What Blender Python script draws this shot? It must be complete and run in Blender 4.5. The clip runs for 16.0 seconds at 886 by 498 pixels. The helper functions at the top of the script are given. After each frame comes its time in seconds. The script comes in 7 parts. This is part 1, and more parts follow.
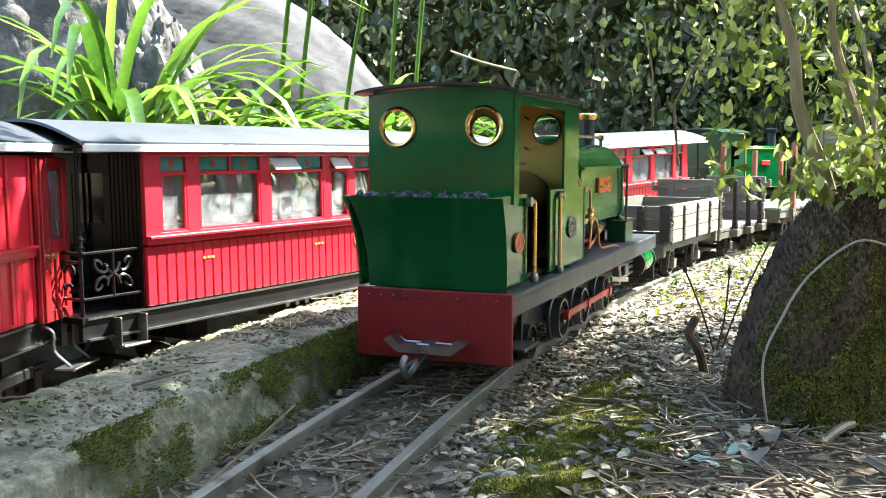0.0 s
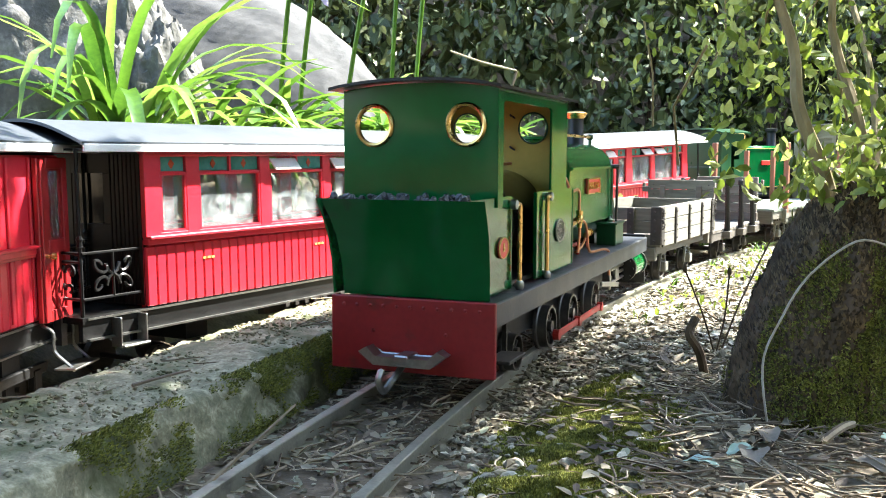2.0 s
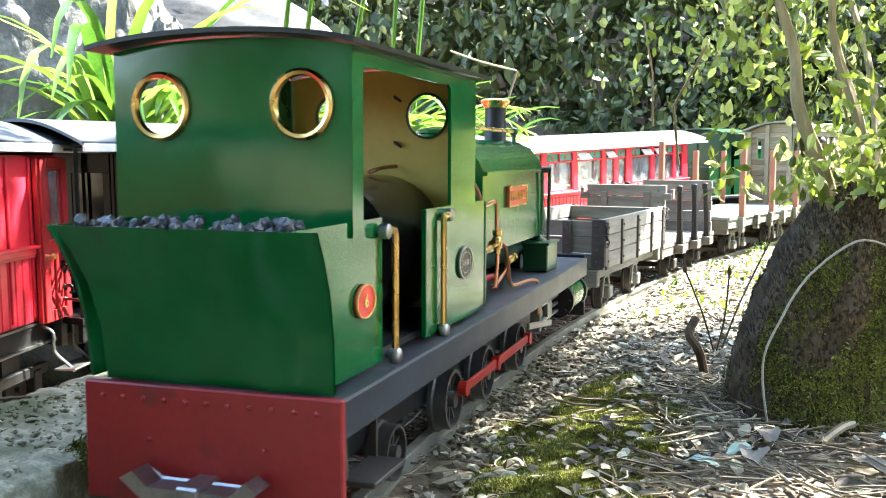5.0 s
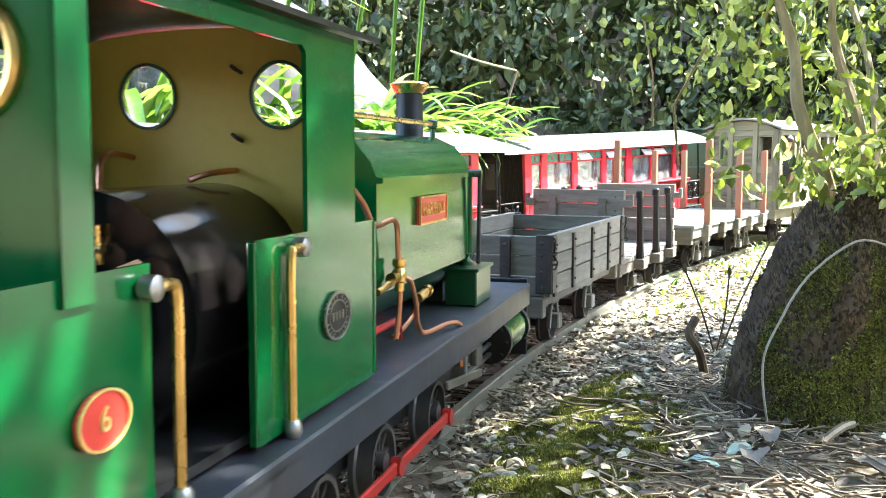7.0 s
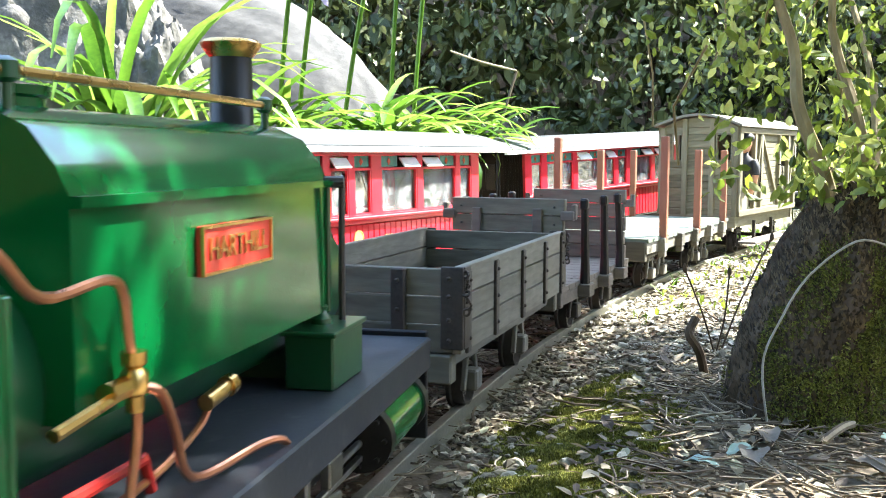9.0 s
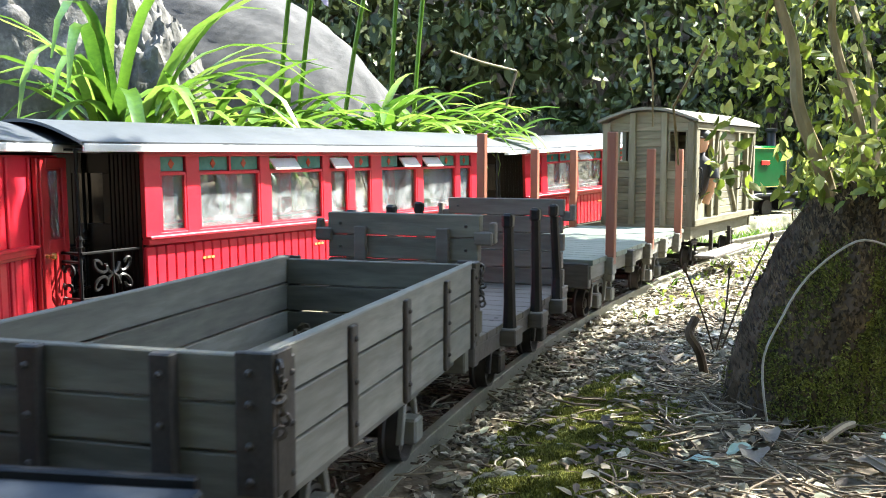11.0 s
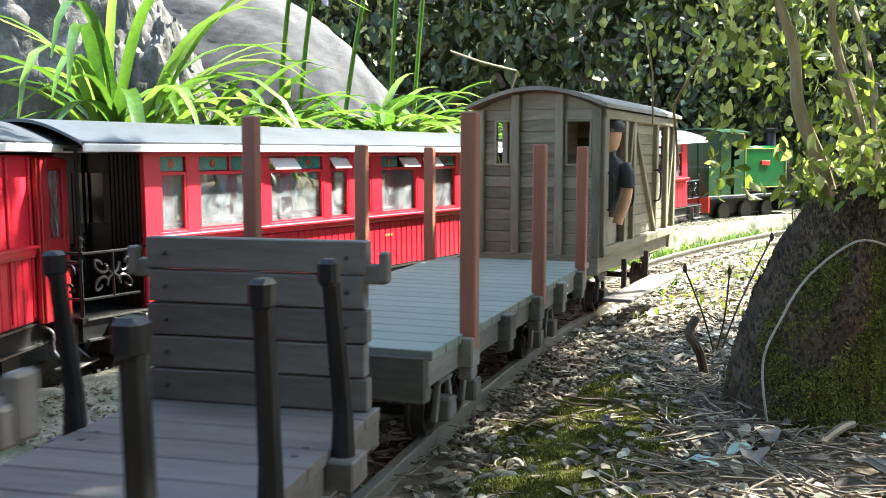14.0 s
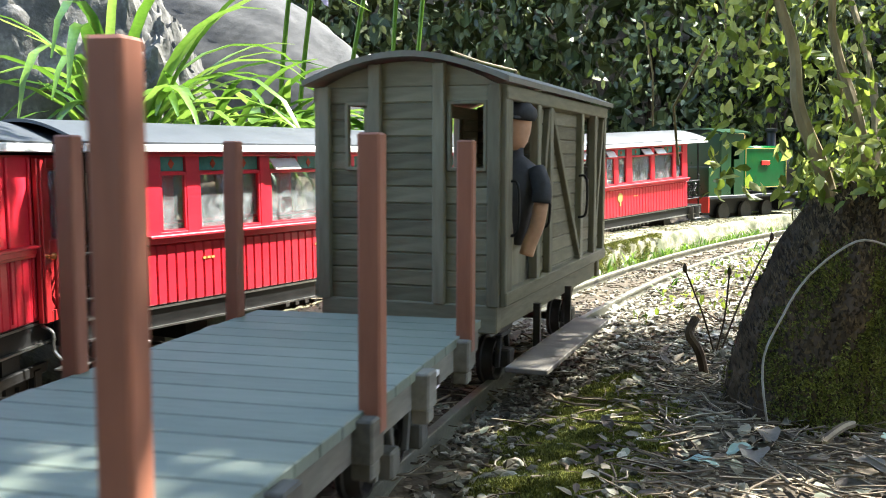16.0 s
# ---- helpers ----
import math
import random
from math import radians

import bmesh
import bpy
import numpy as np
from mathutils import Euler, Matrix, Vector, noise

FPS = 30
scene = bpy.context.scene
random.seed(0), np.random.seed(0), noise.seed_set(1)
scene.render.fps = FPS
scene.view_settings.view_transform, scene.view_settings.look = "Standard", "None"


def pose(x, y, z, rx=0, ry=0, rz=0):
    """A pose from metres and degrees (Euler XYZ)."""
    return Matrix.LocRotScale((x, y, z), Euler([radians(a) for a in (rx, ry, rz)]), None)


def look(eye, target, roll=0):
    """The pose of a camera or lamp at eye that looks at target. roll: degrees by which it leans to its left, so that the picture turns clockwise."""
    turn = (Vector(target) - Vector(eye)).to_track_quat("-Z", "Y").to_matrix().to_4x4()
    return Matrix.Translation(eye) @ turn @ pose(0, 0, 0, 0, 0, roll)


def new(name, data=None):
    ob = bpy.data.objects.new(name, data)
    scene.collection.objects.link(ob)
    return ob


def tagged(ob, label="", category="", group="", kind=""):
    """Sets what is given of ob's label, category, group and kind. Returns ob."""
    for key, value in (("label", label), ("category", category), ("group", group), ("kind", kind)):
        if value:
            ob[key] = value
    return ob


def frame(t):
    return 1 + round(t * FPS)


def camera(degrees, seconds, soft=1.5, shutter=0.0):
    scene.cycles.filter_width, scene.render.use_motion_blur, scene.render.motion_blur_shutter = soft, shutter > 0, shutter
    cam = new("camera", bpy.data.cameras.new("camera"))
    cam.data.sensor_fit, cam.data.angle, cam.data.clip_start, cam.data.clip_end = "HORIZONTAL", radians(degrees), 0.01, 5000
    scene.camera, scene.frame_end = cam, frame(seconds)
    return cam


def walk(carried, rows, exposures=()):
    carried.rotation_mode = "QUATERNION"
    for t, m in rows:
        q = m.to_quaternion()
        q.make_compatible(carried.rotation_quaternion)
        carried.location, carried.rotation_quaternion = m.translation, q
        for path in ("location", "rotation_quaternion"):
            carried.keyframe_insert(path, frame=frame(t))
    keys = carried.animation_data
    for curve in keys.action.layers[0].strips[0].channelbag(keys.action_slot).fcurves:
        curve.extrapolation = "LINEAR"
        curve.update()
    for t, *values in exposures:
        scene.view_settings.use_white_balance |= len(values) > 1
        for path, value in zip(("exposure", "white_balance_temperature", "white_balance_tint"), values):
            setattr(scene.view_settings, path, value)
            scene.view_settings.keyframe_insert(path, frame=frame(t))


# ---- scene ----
CAM_EYE = Vector((0.0, 0.0, 0.187))
TILT = radians(5.14)
cam = camera(48.9, 16.0, soft=1.0, shutter=0.5)
CAM_POSE = look(CAM_EYE, CAM_EYE + Vector((0, math.cos(TILT), -math.sin(TILT))), -0.75)
walk(cam, [(0.0, CAM_POSE), (16.0, CAM_POSE)], exposures=[(t, 2.68 + e, 6450, 7) for t, e in ((0, 0.27), (1.5, 0.3), (3.5, 0.95), (4.2, 1.05), (6.3, 1.1), (7.5, 1.0), (9, 0.55), (11.3, 0.05), (12.5, -0.05), (14, 0.1), (14.5, 0.08), (16, -0.15))])

# ---- light ----
SUN_DIR = Vector((0.80, 0.42, 1.05)).normalized()
world = bpy.data.worlds.new("world")
scene.world = world
world.use_nodes = True
wn = world.node_tree
sky = wn.nodes.new("ShaderNodeTexSky")
sky.sky_type = "NISHITA"
sky.sun_disc = False
sky.sun_elevation = math.asin(SUN_DIR.z)
sky.sun_rotation = math.atan2(SUN_DIR.x, SUN_DIR.y)
wn.links.new(sky.outputs[0], wn.nodes["Background"].inputs[0])
wn.nodes["Background"].inputs[1].default_value = 0.15
sun = new("sun", bpy.data.lights.new("sun", "SUN"))
sun.data.energy, sun.data.angle, sun.data.color = 5.0, radians(0.55), (1.0, 0.96, 0.89)
sun.matrix_world = look(SUN_DIR * 20, (0, 0, 0))

# ---- the railway's line: an arc that bends away to the right ----
CENTRE, RADIUS, START = Vector((4.7868, -0.7973)), 5.061, radians(164.17)
GAUGE = 0.089
CANT = 0.98
TRAVEL = [(0, -.1060), (0.6, -.1060), (1.2, -.1060), (1.5, -.1030), (2, -.0800), (2.5, -.0535), (3, -.0235), (3.5, .001), (4, .0235), (4.2, .032),
          (5.2, .0865), (6.3, .1510), (6.5, .1630), (7, .1940), (7.5, .2275), (8, .2640), (8.5, .3000), (9, .3350), (9.2, .3490), (10.2, .4225),
          (11.3, .5050), (11.5, .5212), (12, .5610), (12.5, .6055), (13, .6513), (13.5, .6985), (14, .7465), (14.5, .7955), (15, .844), (15.5, .8938), (16, .9432)]


def travelled(t):
    return 2.034 * float(np.interp(t, [a for a, b in TRAVEL], [b for a, b in TRAVEL]))


def line(d, lat=0.0, z=0.0):
    """The place d metres along the line and lat metres to the right of it."""
    a = START - d / RADIUS
    r = RADIUS - lat
    return Vector((CENTRE.x + r * math.cos(a), CENTRE.y + r * math.sin(a), z))


def line_pose(d, lat=0.0, z=0.0):
    a = START - d / RADIUS
    p = line(d, lat, z)
    return pose(p.x, p.y, p.z, 0, 0, math.degrees(a) - 90) @ pose(0, 0, 0, CANT, 0, 0)


# ---- mesh helpers ----
def bm_box(bm, c, s, bevel=0.0, rot=None):
    m = Matrix.Translation(c) @ (rot or Matrix()) @ Matrix.Diagonal((s[0], s[1], s[2], 1))
    made = bmesh.ops.create_cube(bm, size=1.0, matrix=m)["verts"]
    if bevel:
        edges = {e for v in made for e in v.link_edges}
        bmesh.ops.bevel(bm, geom=list(edges), offset=bevel, segments=1, affect="EDGES", profile=0.5)
    return made


def bm_rod(bm, a, b, r, seg=10, r2=None):
    a, b = Vector(a), Vector(b)
    d = b - a
    m = Matrix.Translation((a + b) / 2) @ d.to_track_quat("Z", "Y").to_matrix().to_4x4()
    bmesh.ops.create_cone(bm, cap_ends=True, segments=seg, radius1=r, radius2=r if r2 is None else r2, depth=d.length, matrix=m)


def bm_tube(bm, pts, r, seg=8, radii=None):
    pts = [Vector(p) for p in pts]
    rings = []
    side = None
    for i, p in enumerate(pts):
        d = (pts[min(i + 1, len(pts) - 1)] - pts[max(i - 1, 0)]).normalized()
        if side is None:
            side = d.orthogonal().normalized()
        side = (side - d * side.dot(d)).normalized()
        up = d.cross(side)
        rr = radii[i] if radii else r
        rings.append([bm.verts.new(p + (side * math.cos(2 * math.pi * k / seg) + up * math.sin(2 * math.pi * k / seg)) * rr) for k in range(seg)])
    for a, b in zip(rings, rings[1:]):
        for k in range(seg):
            bm.faces.new((a[k], a[(k + 1) % seg], b[(k + 1) % seg], b[k]))
    bm.faces.new(rings[0][::-1])
    bm.faces.new(rings[-1])


def smooth_path(pts, n=4):
    pts = [Vector(p) for p in pts]
    out = []
    for i in range(len(pts) - 1):
        p0, p1, p2, p3 = pts[max(i - 1, 0)], pts[i], pts[i + 1], pts[min(i + 2, len(pts) - 1)]
        for j in range(n):
            t = j / n
            out.append(0.5 * (2 * p1 + (p2 - p0) * t + (2 * p0 - 5 * p1 + 4 * p2 - p3) * t * t + (3 * p1 - p0 - 3 * p2 + p3) * t ** 3))
    return out + [pts[-1]]


def bm_lathe(bm, profile, m=None, seg=20):
    m = m or Matrix()
    rings = []
    for r, z in profile:
        rings.append([bm.verts.new(m @ Vector((r * math.cos(2 * math.pi * k / seg), r * math.sin(2 * math.pi * k / seg), z))) for k in range(seg)])
    for a, b in zip(rings, rings[1:]):
        for k in range(seg):
            bm.faces.new((a[k], a[(k + 1) % seg], b[(k + 1) % seg], b[k]))
    if profile[0] != profile[-1]:
        bm.faces.new(rings[0][::-1])
        bm.faces.new(rings[-1])


def bm_prism(bm, outline, m, depth, bevel=0.0):
    """A plate: its outline in the xy plane, raised by depth along z, then placed by m."""
    lo = [bm.verts.new(m @ Vector((x, y, 0))) for x, y in outline]
    hi = [bm.verts.new(m @ Vector((x, y, depth))) for x, y in outline]
    made = [bm.faces.new(lo[::-1]), bm.faces.new(hi)]
    n = len(outline)
    for i in range(n):
        made.append(bm.faces.new((lo[i], lo[(i + 1) % n], hi[(i + 1) % n], hi[i])))
    if bevel:
        bmesh.ops.bevel(bm, geom=list(made[1].edges), offset=bevel, segments=1, affect="EDGES", profile=0.5)
    return made


def ring_plate(bm, outer, inner, m, depth):
    """A plate with a hole: two outlines of the same count."""
    n = len(outer)
    loops = [[bm.verts.new(m @ Vector((x, y, z))) for x, y in o] for z in (0, depth) for o in (outer, inner)]
    ol, il, oh, ih = loops
    for i in range(n):
        j = (i + 1) % n
        bm.faces.new((oh[i], oh[j], ih[j], ih[i]))
        bm.faces.new((ol[j], ol[i], il[i], il[j]))
        bm.faces.new((ol[i], ol[j], oh[j], oh[i]))
        bm.faces.new((il[j], il[i], ih[i], ih[j]))


def circle(r, n=28, cx=0, cy=0, sy=1.0):
    return [(cx + r * math.cos(2 * math.pi * k / n), cy + r * sy * math.sin(2 * math.pi * k / n)) for k in range(n)]


def part(name, bm, material, parent=None, label="", smooth=False):
    me = bpy.data.meshes.new(name)
    bmesh.ops.recalc_face_normals(bm, faces=bm.faces[:])
    bm.to_mesh(me)
    bm.free()
    if smooth:
        for p in me.polygons:
            p.use_smooth = True
        me.set_sharp_from_angle(angle=radians(40))
    me.materials.append(material)
    ob = new(name, me)
    ob.parent = parent
    return tagged(ob, label)


def boxes(name, items, material, parent=None, label="", bevel=0.0):
    bm = bmesh.new()
    for c, s in items:
        bm_box(bm, c, s, bevel)
    return part(name, bm, material, parent, label)


def empty(name, m, label, category, group=""):
    ob = new(name)
    ob.matrix_basis = m
    ob.empty_display_size = 0.02
    return tagged(ob, label, category, group)


def mesh_np(name, verts, faces, material, parent=None, label="", smooth=False):
    me = bpy.data.meshes.new(name)
    me.from_pydata([tuple(v) for v in verts], [], [tuple(f) for f in faces])
    me.materials.append(material)
    if smooth:
        for p in me.polygons:
            p.use_smooth = True
    me.update()
    ob = new(name, me)
    ob.parent = parent
    return tagged(ob, label)


# ---- materials ----
def material(name, colours, scale=40, rough=0.5, metal=0.0, bump=0.2, fine=400, spread=0.35, island=0.0, coat=0.0, translucent=0.0,
             streak=None, spec=0.5, random_object=0.0, dirt=None, dirt_scale=12, dirt_at=0.55):
    """Two-scale noise between colours, with fine relief; all sizes per metre."""
    mt = bpy.data.materials.new(name)
    mt.use_nodes = True
    n, l = mt.node_tree.nodes, mt.node_tree.links
    bs = n["Principled BSDF"]
    co = n.new("ShaderNodeTexCoord")
    mp = n.new("ShaderNodeMapping")
    l.new(co.outputs["Object"], mp.inputs[0])
    if streak:
        mp.inputs["Scale"].default_value = streak
    big = n.new("ShaderNodeTexNoise")
    big.inputs["Scale"].default_value, big.inputs["Detail"].default_value = scale, 6
    l.new(mp.outputs[0], big.inputs["Vector"])
    fin = n.new("ShaderNodeTexNoise")
    fin.inputs["Scale"].default_value, fin.inputs["Detail"].default_value = fine, 4
    l.new(mp.outputs[0], fin.inputs["Vector"])
    mixf = n.new("ShaderNodeMath")
    mixf.operation = "MULTIPLY_ADD"
    mixf.inputs[1].default_value = 0.35
    l.new(fin.outputs[0], mixf.inputs[0])
    half = n.new("ShaderNodeMath")
    half.operation = "MULTIPLY"
    half.inputs[1].default_value = 0.65
    l.new(big.outputs[0], half.inputs[0])
    l.new(half.outputs[0], mixf.inputs[2])
    fac = mixf.outputs[0]
    if island or random_object:
        geo = n.new("ShaderNodeNewGeometry") if island else n.new("ShaderNodeObjectInfo")
        ad = n.new("ShaderNodeMath")
        ad.operation = "MULTIPLY_ADD"
        ad.inputs[1].default_value = island or random_object
        l.new(geo.outputs["Random Per Island" if island else "Random"], ad.inputs[0])
        sh = n.new("ShaderNodeMath")
        sh.operation = "SUBTRACT"
        sh.inputs[1].default_value = (island or random_object) / 2
        l.new(fac, sh.inputs[0])
        l.new(sh.outputs[0], ad.inputs[2])
        fac = ad.outputs[0]
    ramp = n.new("ShaderNodeValToRGB")
    l.new(fac, ramp.inputs[0])
    el = ramp.color_ramp.elements
    lo, hi = 0.5 - spread / 2, 0.5 + spread / 2
    for i, c in enumerate(colours):
        p = lo + (hi - lo) * i / max(1, len(colours) - 1)
        e = el[i] if i < 2 else el.new(p)
        e.position, e.color = p, (*c, 1)
    col = ramp.outputs[0]
    if dirt:
        dn = n.new("ShaderNodeTexNoise")
        dn.inputs["Scale"].default_value, dn.inputs["Detail"].default_value = dirt_scale, 8
        l.new(co.outputs["Object"], dn.inputs["Vector"])
        dr = n.new("ShaderNodeMapRange")
        dr.inputs["From Min"].default_value, dr.inputs["From Max"].default_value = dirt_at, dirt_at + 0.12
        l.new(dn.outputs[0], dr.inputs[0])
        mx = n.new("ShaderNodeMix")
        mx.data_type = "RGBA"
        l.new(dr.outputs[0], mx.inputs["Factor"])
        l.new(col, mx.inputs["A"])
        mx.inputs["B"].default_value = (*dirt, 1)
        col = mx.outputs["Result"]
    l.new(col, bs.inputs["Base Color"])
    rr = n.new("ShaderNodeMapRange")
    rr.inputs["To Min"].default_value, rr.inputs["To Max"].default_value = max(0.03, rough - 0.12), min(1, rough + 0.12)
    l.new(big.outputs[0], rr.inputs[0])
    l.new(rr.outputs[0], bs.inputs["Roughness"])
    bs.inputs["Metallic"].default_value = metal
    bs.inputs["Specular IOR Level"].default_value = spec
    bs.inputs["Coat Weight"].default_value = coat
    bs.inputs["Coat Roughness"].default_value = 0.12
    if bump:
        bp = n.new("ShaderNodeBump")
        bp.inputs["Strength"].default_value = bump
        bp.inputs["Distance"].default_value = 0.6 / fine
        l.new(mixf.outputs[0], bp.inputs["Height"])
        l.new(bp.outputs[0], bs.inputs["Normal"])
    if translucent:
        tr = n.new("ShaderNodeBsdfTranslucent")
        l.new(col, tr.inputs[0])
        ms = n.new("ShaderNodeMixShader")
        ms.inputs[0].default_value = translucent
        l.new(bs.outputs[0], ms.inputs[1])
        l.new(tr.outputs[0], ms.inputs[2])
        l.new(ms.outputs[0], n["Material Output"].inputs[0])
    return mt


GREEN = material("loco_green", [(0.001, 0.066, 0.014), (0.003, 0.110, 0.026)], 14, 0.09, 0, 0.015, 60, 0.5, coat=0.1, spec=0.4, dirt=(0.012, 0.05, 0.02), dirt_scale=30, dirt_at=0.64)
GREEN_DARK = material("dark_green", [(0.004, 0.045, 0.014), (0.006, 0.065, 0.02)], 18, 0.32, 0, 0.06, 150, 0.5, coat=0.3)
CREAM = material("cab_ochre", [(0.50, 0.36, 0.06), (0.62, 0.46, 0.09)], 20, 0.5, 0, 0.05, 200, 0.5)
BUFFER_RED = material("buffer_red", [(0.17, 0.006, 0.008), (0.26, 0.012, 0.012)], 25, 0.45, 0, 0.08, 200, 0.5, dirt=(0.09, 0.02, 0.013), dirt_scale=35, dirt_at=0.6)
BRIGHT_RED = material("bright_red", [(0.5, 0.03, 0.02), (0.65, 0.05, 0.03)], 40, 0.4, 0, 0.05, 300)
ROD_RED = material("rod_red", [(0.30, 0.012, 0.010), (0.42, 0.022, 0.016)], 40, 0.4, 0, 0.05, 300)
WHEEL_STEEL = material("wheel_steel", [(0.08, 0.078, 0.072), (0.19, 0.185, 0.175)], 60, 0.42, 0.8, 0.15, 400, 0.5)
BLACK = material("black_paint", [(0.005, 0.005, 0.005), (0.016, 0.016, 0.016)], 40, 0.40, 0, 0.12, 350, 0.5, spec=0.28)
BLACK_GLOSS = material("boiler_black", [(0.006, 0.005, 0.005), (0.012, 0.010, 0.010)], 40, 0.14, 0, 0.02, 200, 0.5)
PLATE_BLACK = material("footplate_black", [(0.012, 0.015, 0.020), (0.035, 0.042, 0.052)], 28, 0.42, 0.0, 0.15, 300, 0.5, dirt=(0.09, 0.09, 0.085), dirt_scale=45, dirt_at=0.62)
BRASS = material("brass", [(0.55, 0.34, 0.10), (0.78, 0.53, 0.20)], 40, 0.28, 1.0, 0.05, 300, 0.5)
COPPER = material("copper", [(0.50, 0.21, 0.12), (0.75, 0.36, 0.22)], 60, 0.32, 1.0, 0.05, 300, 0.5)
STEEL = material("steel", [(0.22, 0.22, 0.21), (0.42, 0.42, 0.40)], 60, 0.38, 1.0, 0.1, 400, 0.5)
DARK_STEEL = material("dark_steel", [(0.03, 0.028, 0.025), (0.09, 0.08, 0.07)], 60, 0.55, 0.5, 0.2, 400, 0.5)
RAIL = material("rail_steel", [(0.15, 0.146, 0.112), (0.32, 0.312, 0.245)], 60, 0.45, 0.55, 0.25, 400, 0.5, dirt=(0.12, 0.11, 0.095), dirt_scale=40, dirt_at=0.56)
COACH_RED = material("coach_red", [(0.52, 0.013, 0.028), (0.66, 0.028, 0.050)], 20, 0.32, 0, 0.06, 250, 0.5, coat=0.25)
COACH_BROWN = material("coach_door_red", [(0.26, 0.010, 0.014), (0.36, 0.02, 0.022)], 20, 0.35, 0, 0.06, 250, 0.5, coat=0.2)
END_DARK = material("coach_end_dark", [(0.006, 0.004, 0.003), (0.018, 0.010, 0.008)], 20, 0.4, 0, 0.1, 250, 0.5, spec=0.25)
ROOF = material("roof_grey", [(0.028, 0.033, 0.037), (0.055, 0.063, 0.069)], 14, 0.5, 0, 0.08, 120, 0.5, dirt=(0.03, 0.034, 0.038), dirt_scale=14, dirt_at=0.62)
WHITE = material("white_paint", [(0.66, 0.66, 0.64), (0.82, 0.82, 0.80)], 20, 0.4, 0, 0.06, 200, 0.5)
WOOD = material("weathered_wood", [(0.060, 0.055, 0.042), (0.145, 0.137, 0.108), (0.265, 0.256, 0.215)], 30, 0.75, 0, 0.5, 220, 0.55, streak=(0.18, 1, 1), random_object=0.22)
WOOD_UP = material("weathered_wood_upright", [(0.065, 0.063, 0.05), (0.145, 0.14, 0.112), (0.22, 0.215, 0.18)], 30, 0.75, 0, 0.5, 220, 0.55, streak=(1, 1, 0.18), random_object=0.22)
WOOD_CROSS = material("weathered_wood_cross", [(0.05, 0.046, 0.034), (0.12, 0.112, 0.083), (0.20, 0.19, 0.148)], 30, 0.75, 0, 0.5, 220, 0.55, streak=(1, 0.18, 1), random_object=0.22)
WOOD_VAN = material("olive_weathered_wood", [(0.070, 0.062, 0.036), (0.165, 0.15, 0.092), (0.27, 0.25, 0.165)], 30, 0.75, 0, 0.5, 220, 0.55, streak=(0.18, 0.18, 1), random_object=0.25)
WOOD_VAN_UP = material("olive_weathered_wood_upright", [(0.085, 0.077, 0.047), (0.19, 0.175, 0.112), (0.30, 0.28, 0.19)], 30, 0.75, 0, 0.5, 220, 0.55, streak=(1, 1, 0.18), random_object=0.25)
WOOD_DARK = material("dark_stained_wood", [(0.052, 0.044, 0.035), (0.11, 0.095, 0.077), (0.17, 0.152, 0.128)], 30, 0.7, 0, 0.45, 220, 0.55, streak=(1, 0.18, 1), random_object=0.2)
DECK = material("grey_painted_deck", [(0.105, 0.130, 0.102), (0.19, 0.222, 0.178)], 24, 0.6, 0, 0.3, 240, 0.55, streak=(1, 0.2, 1), random_object=0.2)
STAKE = material("red_brown_stake", [(0.16, 0.055, 0.03), (0.33, 0.13, 0.075)], 30, 0.55, 0, 0.4, 220, 0.6, streak=(1, 1, 0.15))
CONCRETE = material("weathered_concrete", [(0.046, 0.043, 0.021), (0.185, 0.175, 0.106), (0.47, 0.445, 0.31)], 110, 0.95, 0, 1.0, 420, 0.55, dirt=(0.075, 0.085, 0.035), dirt_scale=22, dirt_at=0.50)
EARTH = material("leafy_earth", [(0.024, 0.017, 0.009), (0.085, 0.064, 0.038), (0.22, 0.175, 0.115)], 22, 0.95, 0, 1.0, 240, 0.5)
GRAVEL = material("gravel", [(0.035, 0.029, 0.017), (0.135, 0.118, 0.078), (0.42, 0.395, 0.305)], 50, 0.9, 0, 0.5, 350, 0.7, island=0.55)
MOSS = material("moss", [(0.035, 0.042, 0.006), (0.125, 0.138, 0.019), (0.29, 0.29, 0.055)], 60, 0.95, 0, 0.8, 500, 0.6, island=0.5, translucent=0.15)
ROCK = material("pale_rock", [(0.030, 0.028, 0.024), (0.085, 0.082, 0.074), (0.24, 0.235, 0.22)], 16, 0.9, 0, 1.0, 140, 0.5)
BARK = material("bark", [(0.016, 0.010, 0.005), (0.058, 0.037, 0.018), (0.14, 0.094, 0.05)], 40, 0.95, 0, 1.0, 110, 0.6, streak=(1, 1, 0.35))
FLAKE = material("bark_flake", [(0.018, 0.012, 0.006), (0.068, 0.045, 0.02), (0.18, 0.13, 0.066)], 40, 0.95, 0, 0.3, 200, 0.7, island=0.7)
BARK_RED = material("reddish_bark", [(0.06, 0.042, 0.018), (0.19, 0.14, 0.055), (0.38, 0.30, 0.13)], 60, 0.85, 0, 0.8, 160, 0.6, streak=(1, 1, 0.25))
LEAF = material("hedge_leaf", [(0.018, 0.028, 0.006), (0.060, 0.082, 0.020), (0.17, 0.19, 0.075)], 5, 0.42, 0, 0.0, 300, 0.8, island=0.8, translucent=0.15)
# tree leaves, their colour lightened beyond the hedge's to look sunlit
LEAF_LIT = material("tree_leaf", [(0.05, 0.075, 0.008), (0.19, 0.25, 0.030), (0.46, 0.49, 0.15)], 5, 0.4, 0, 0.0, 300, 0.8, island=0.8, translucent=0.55)
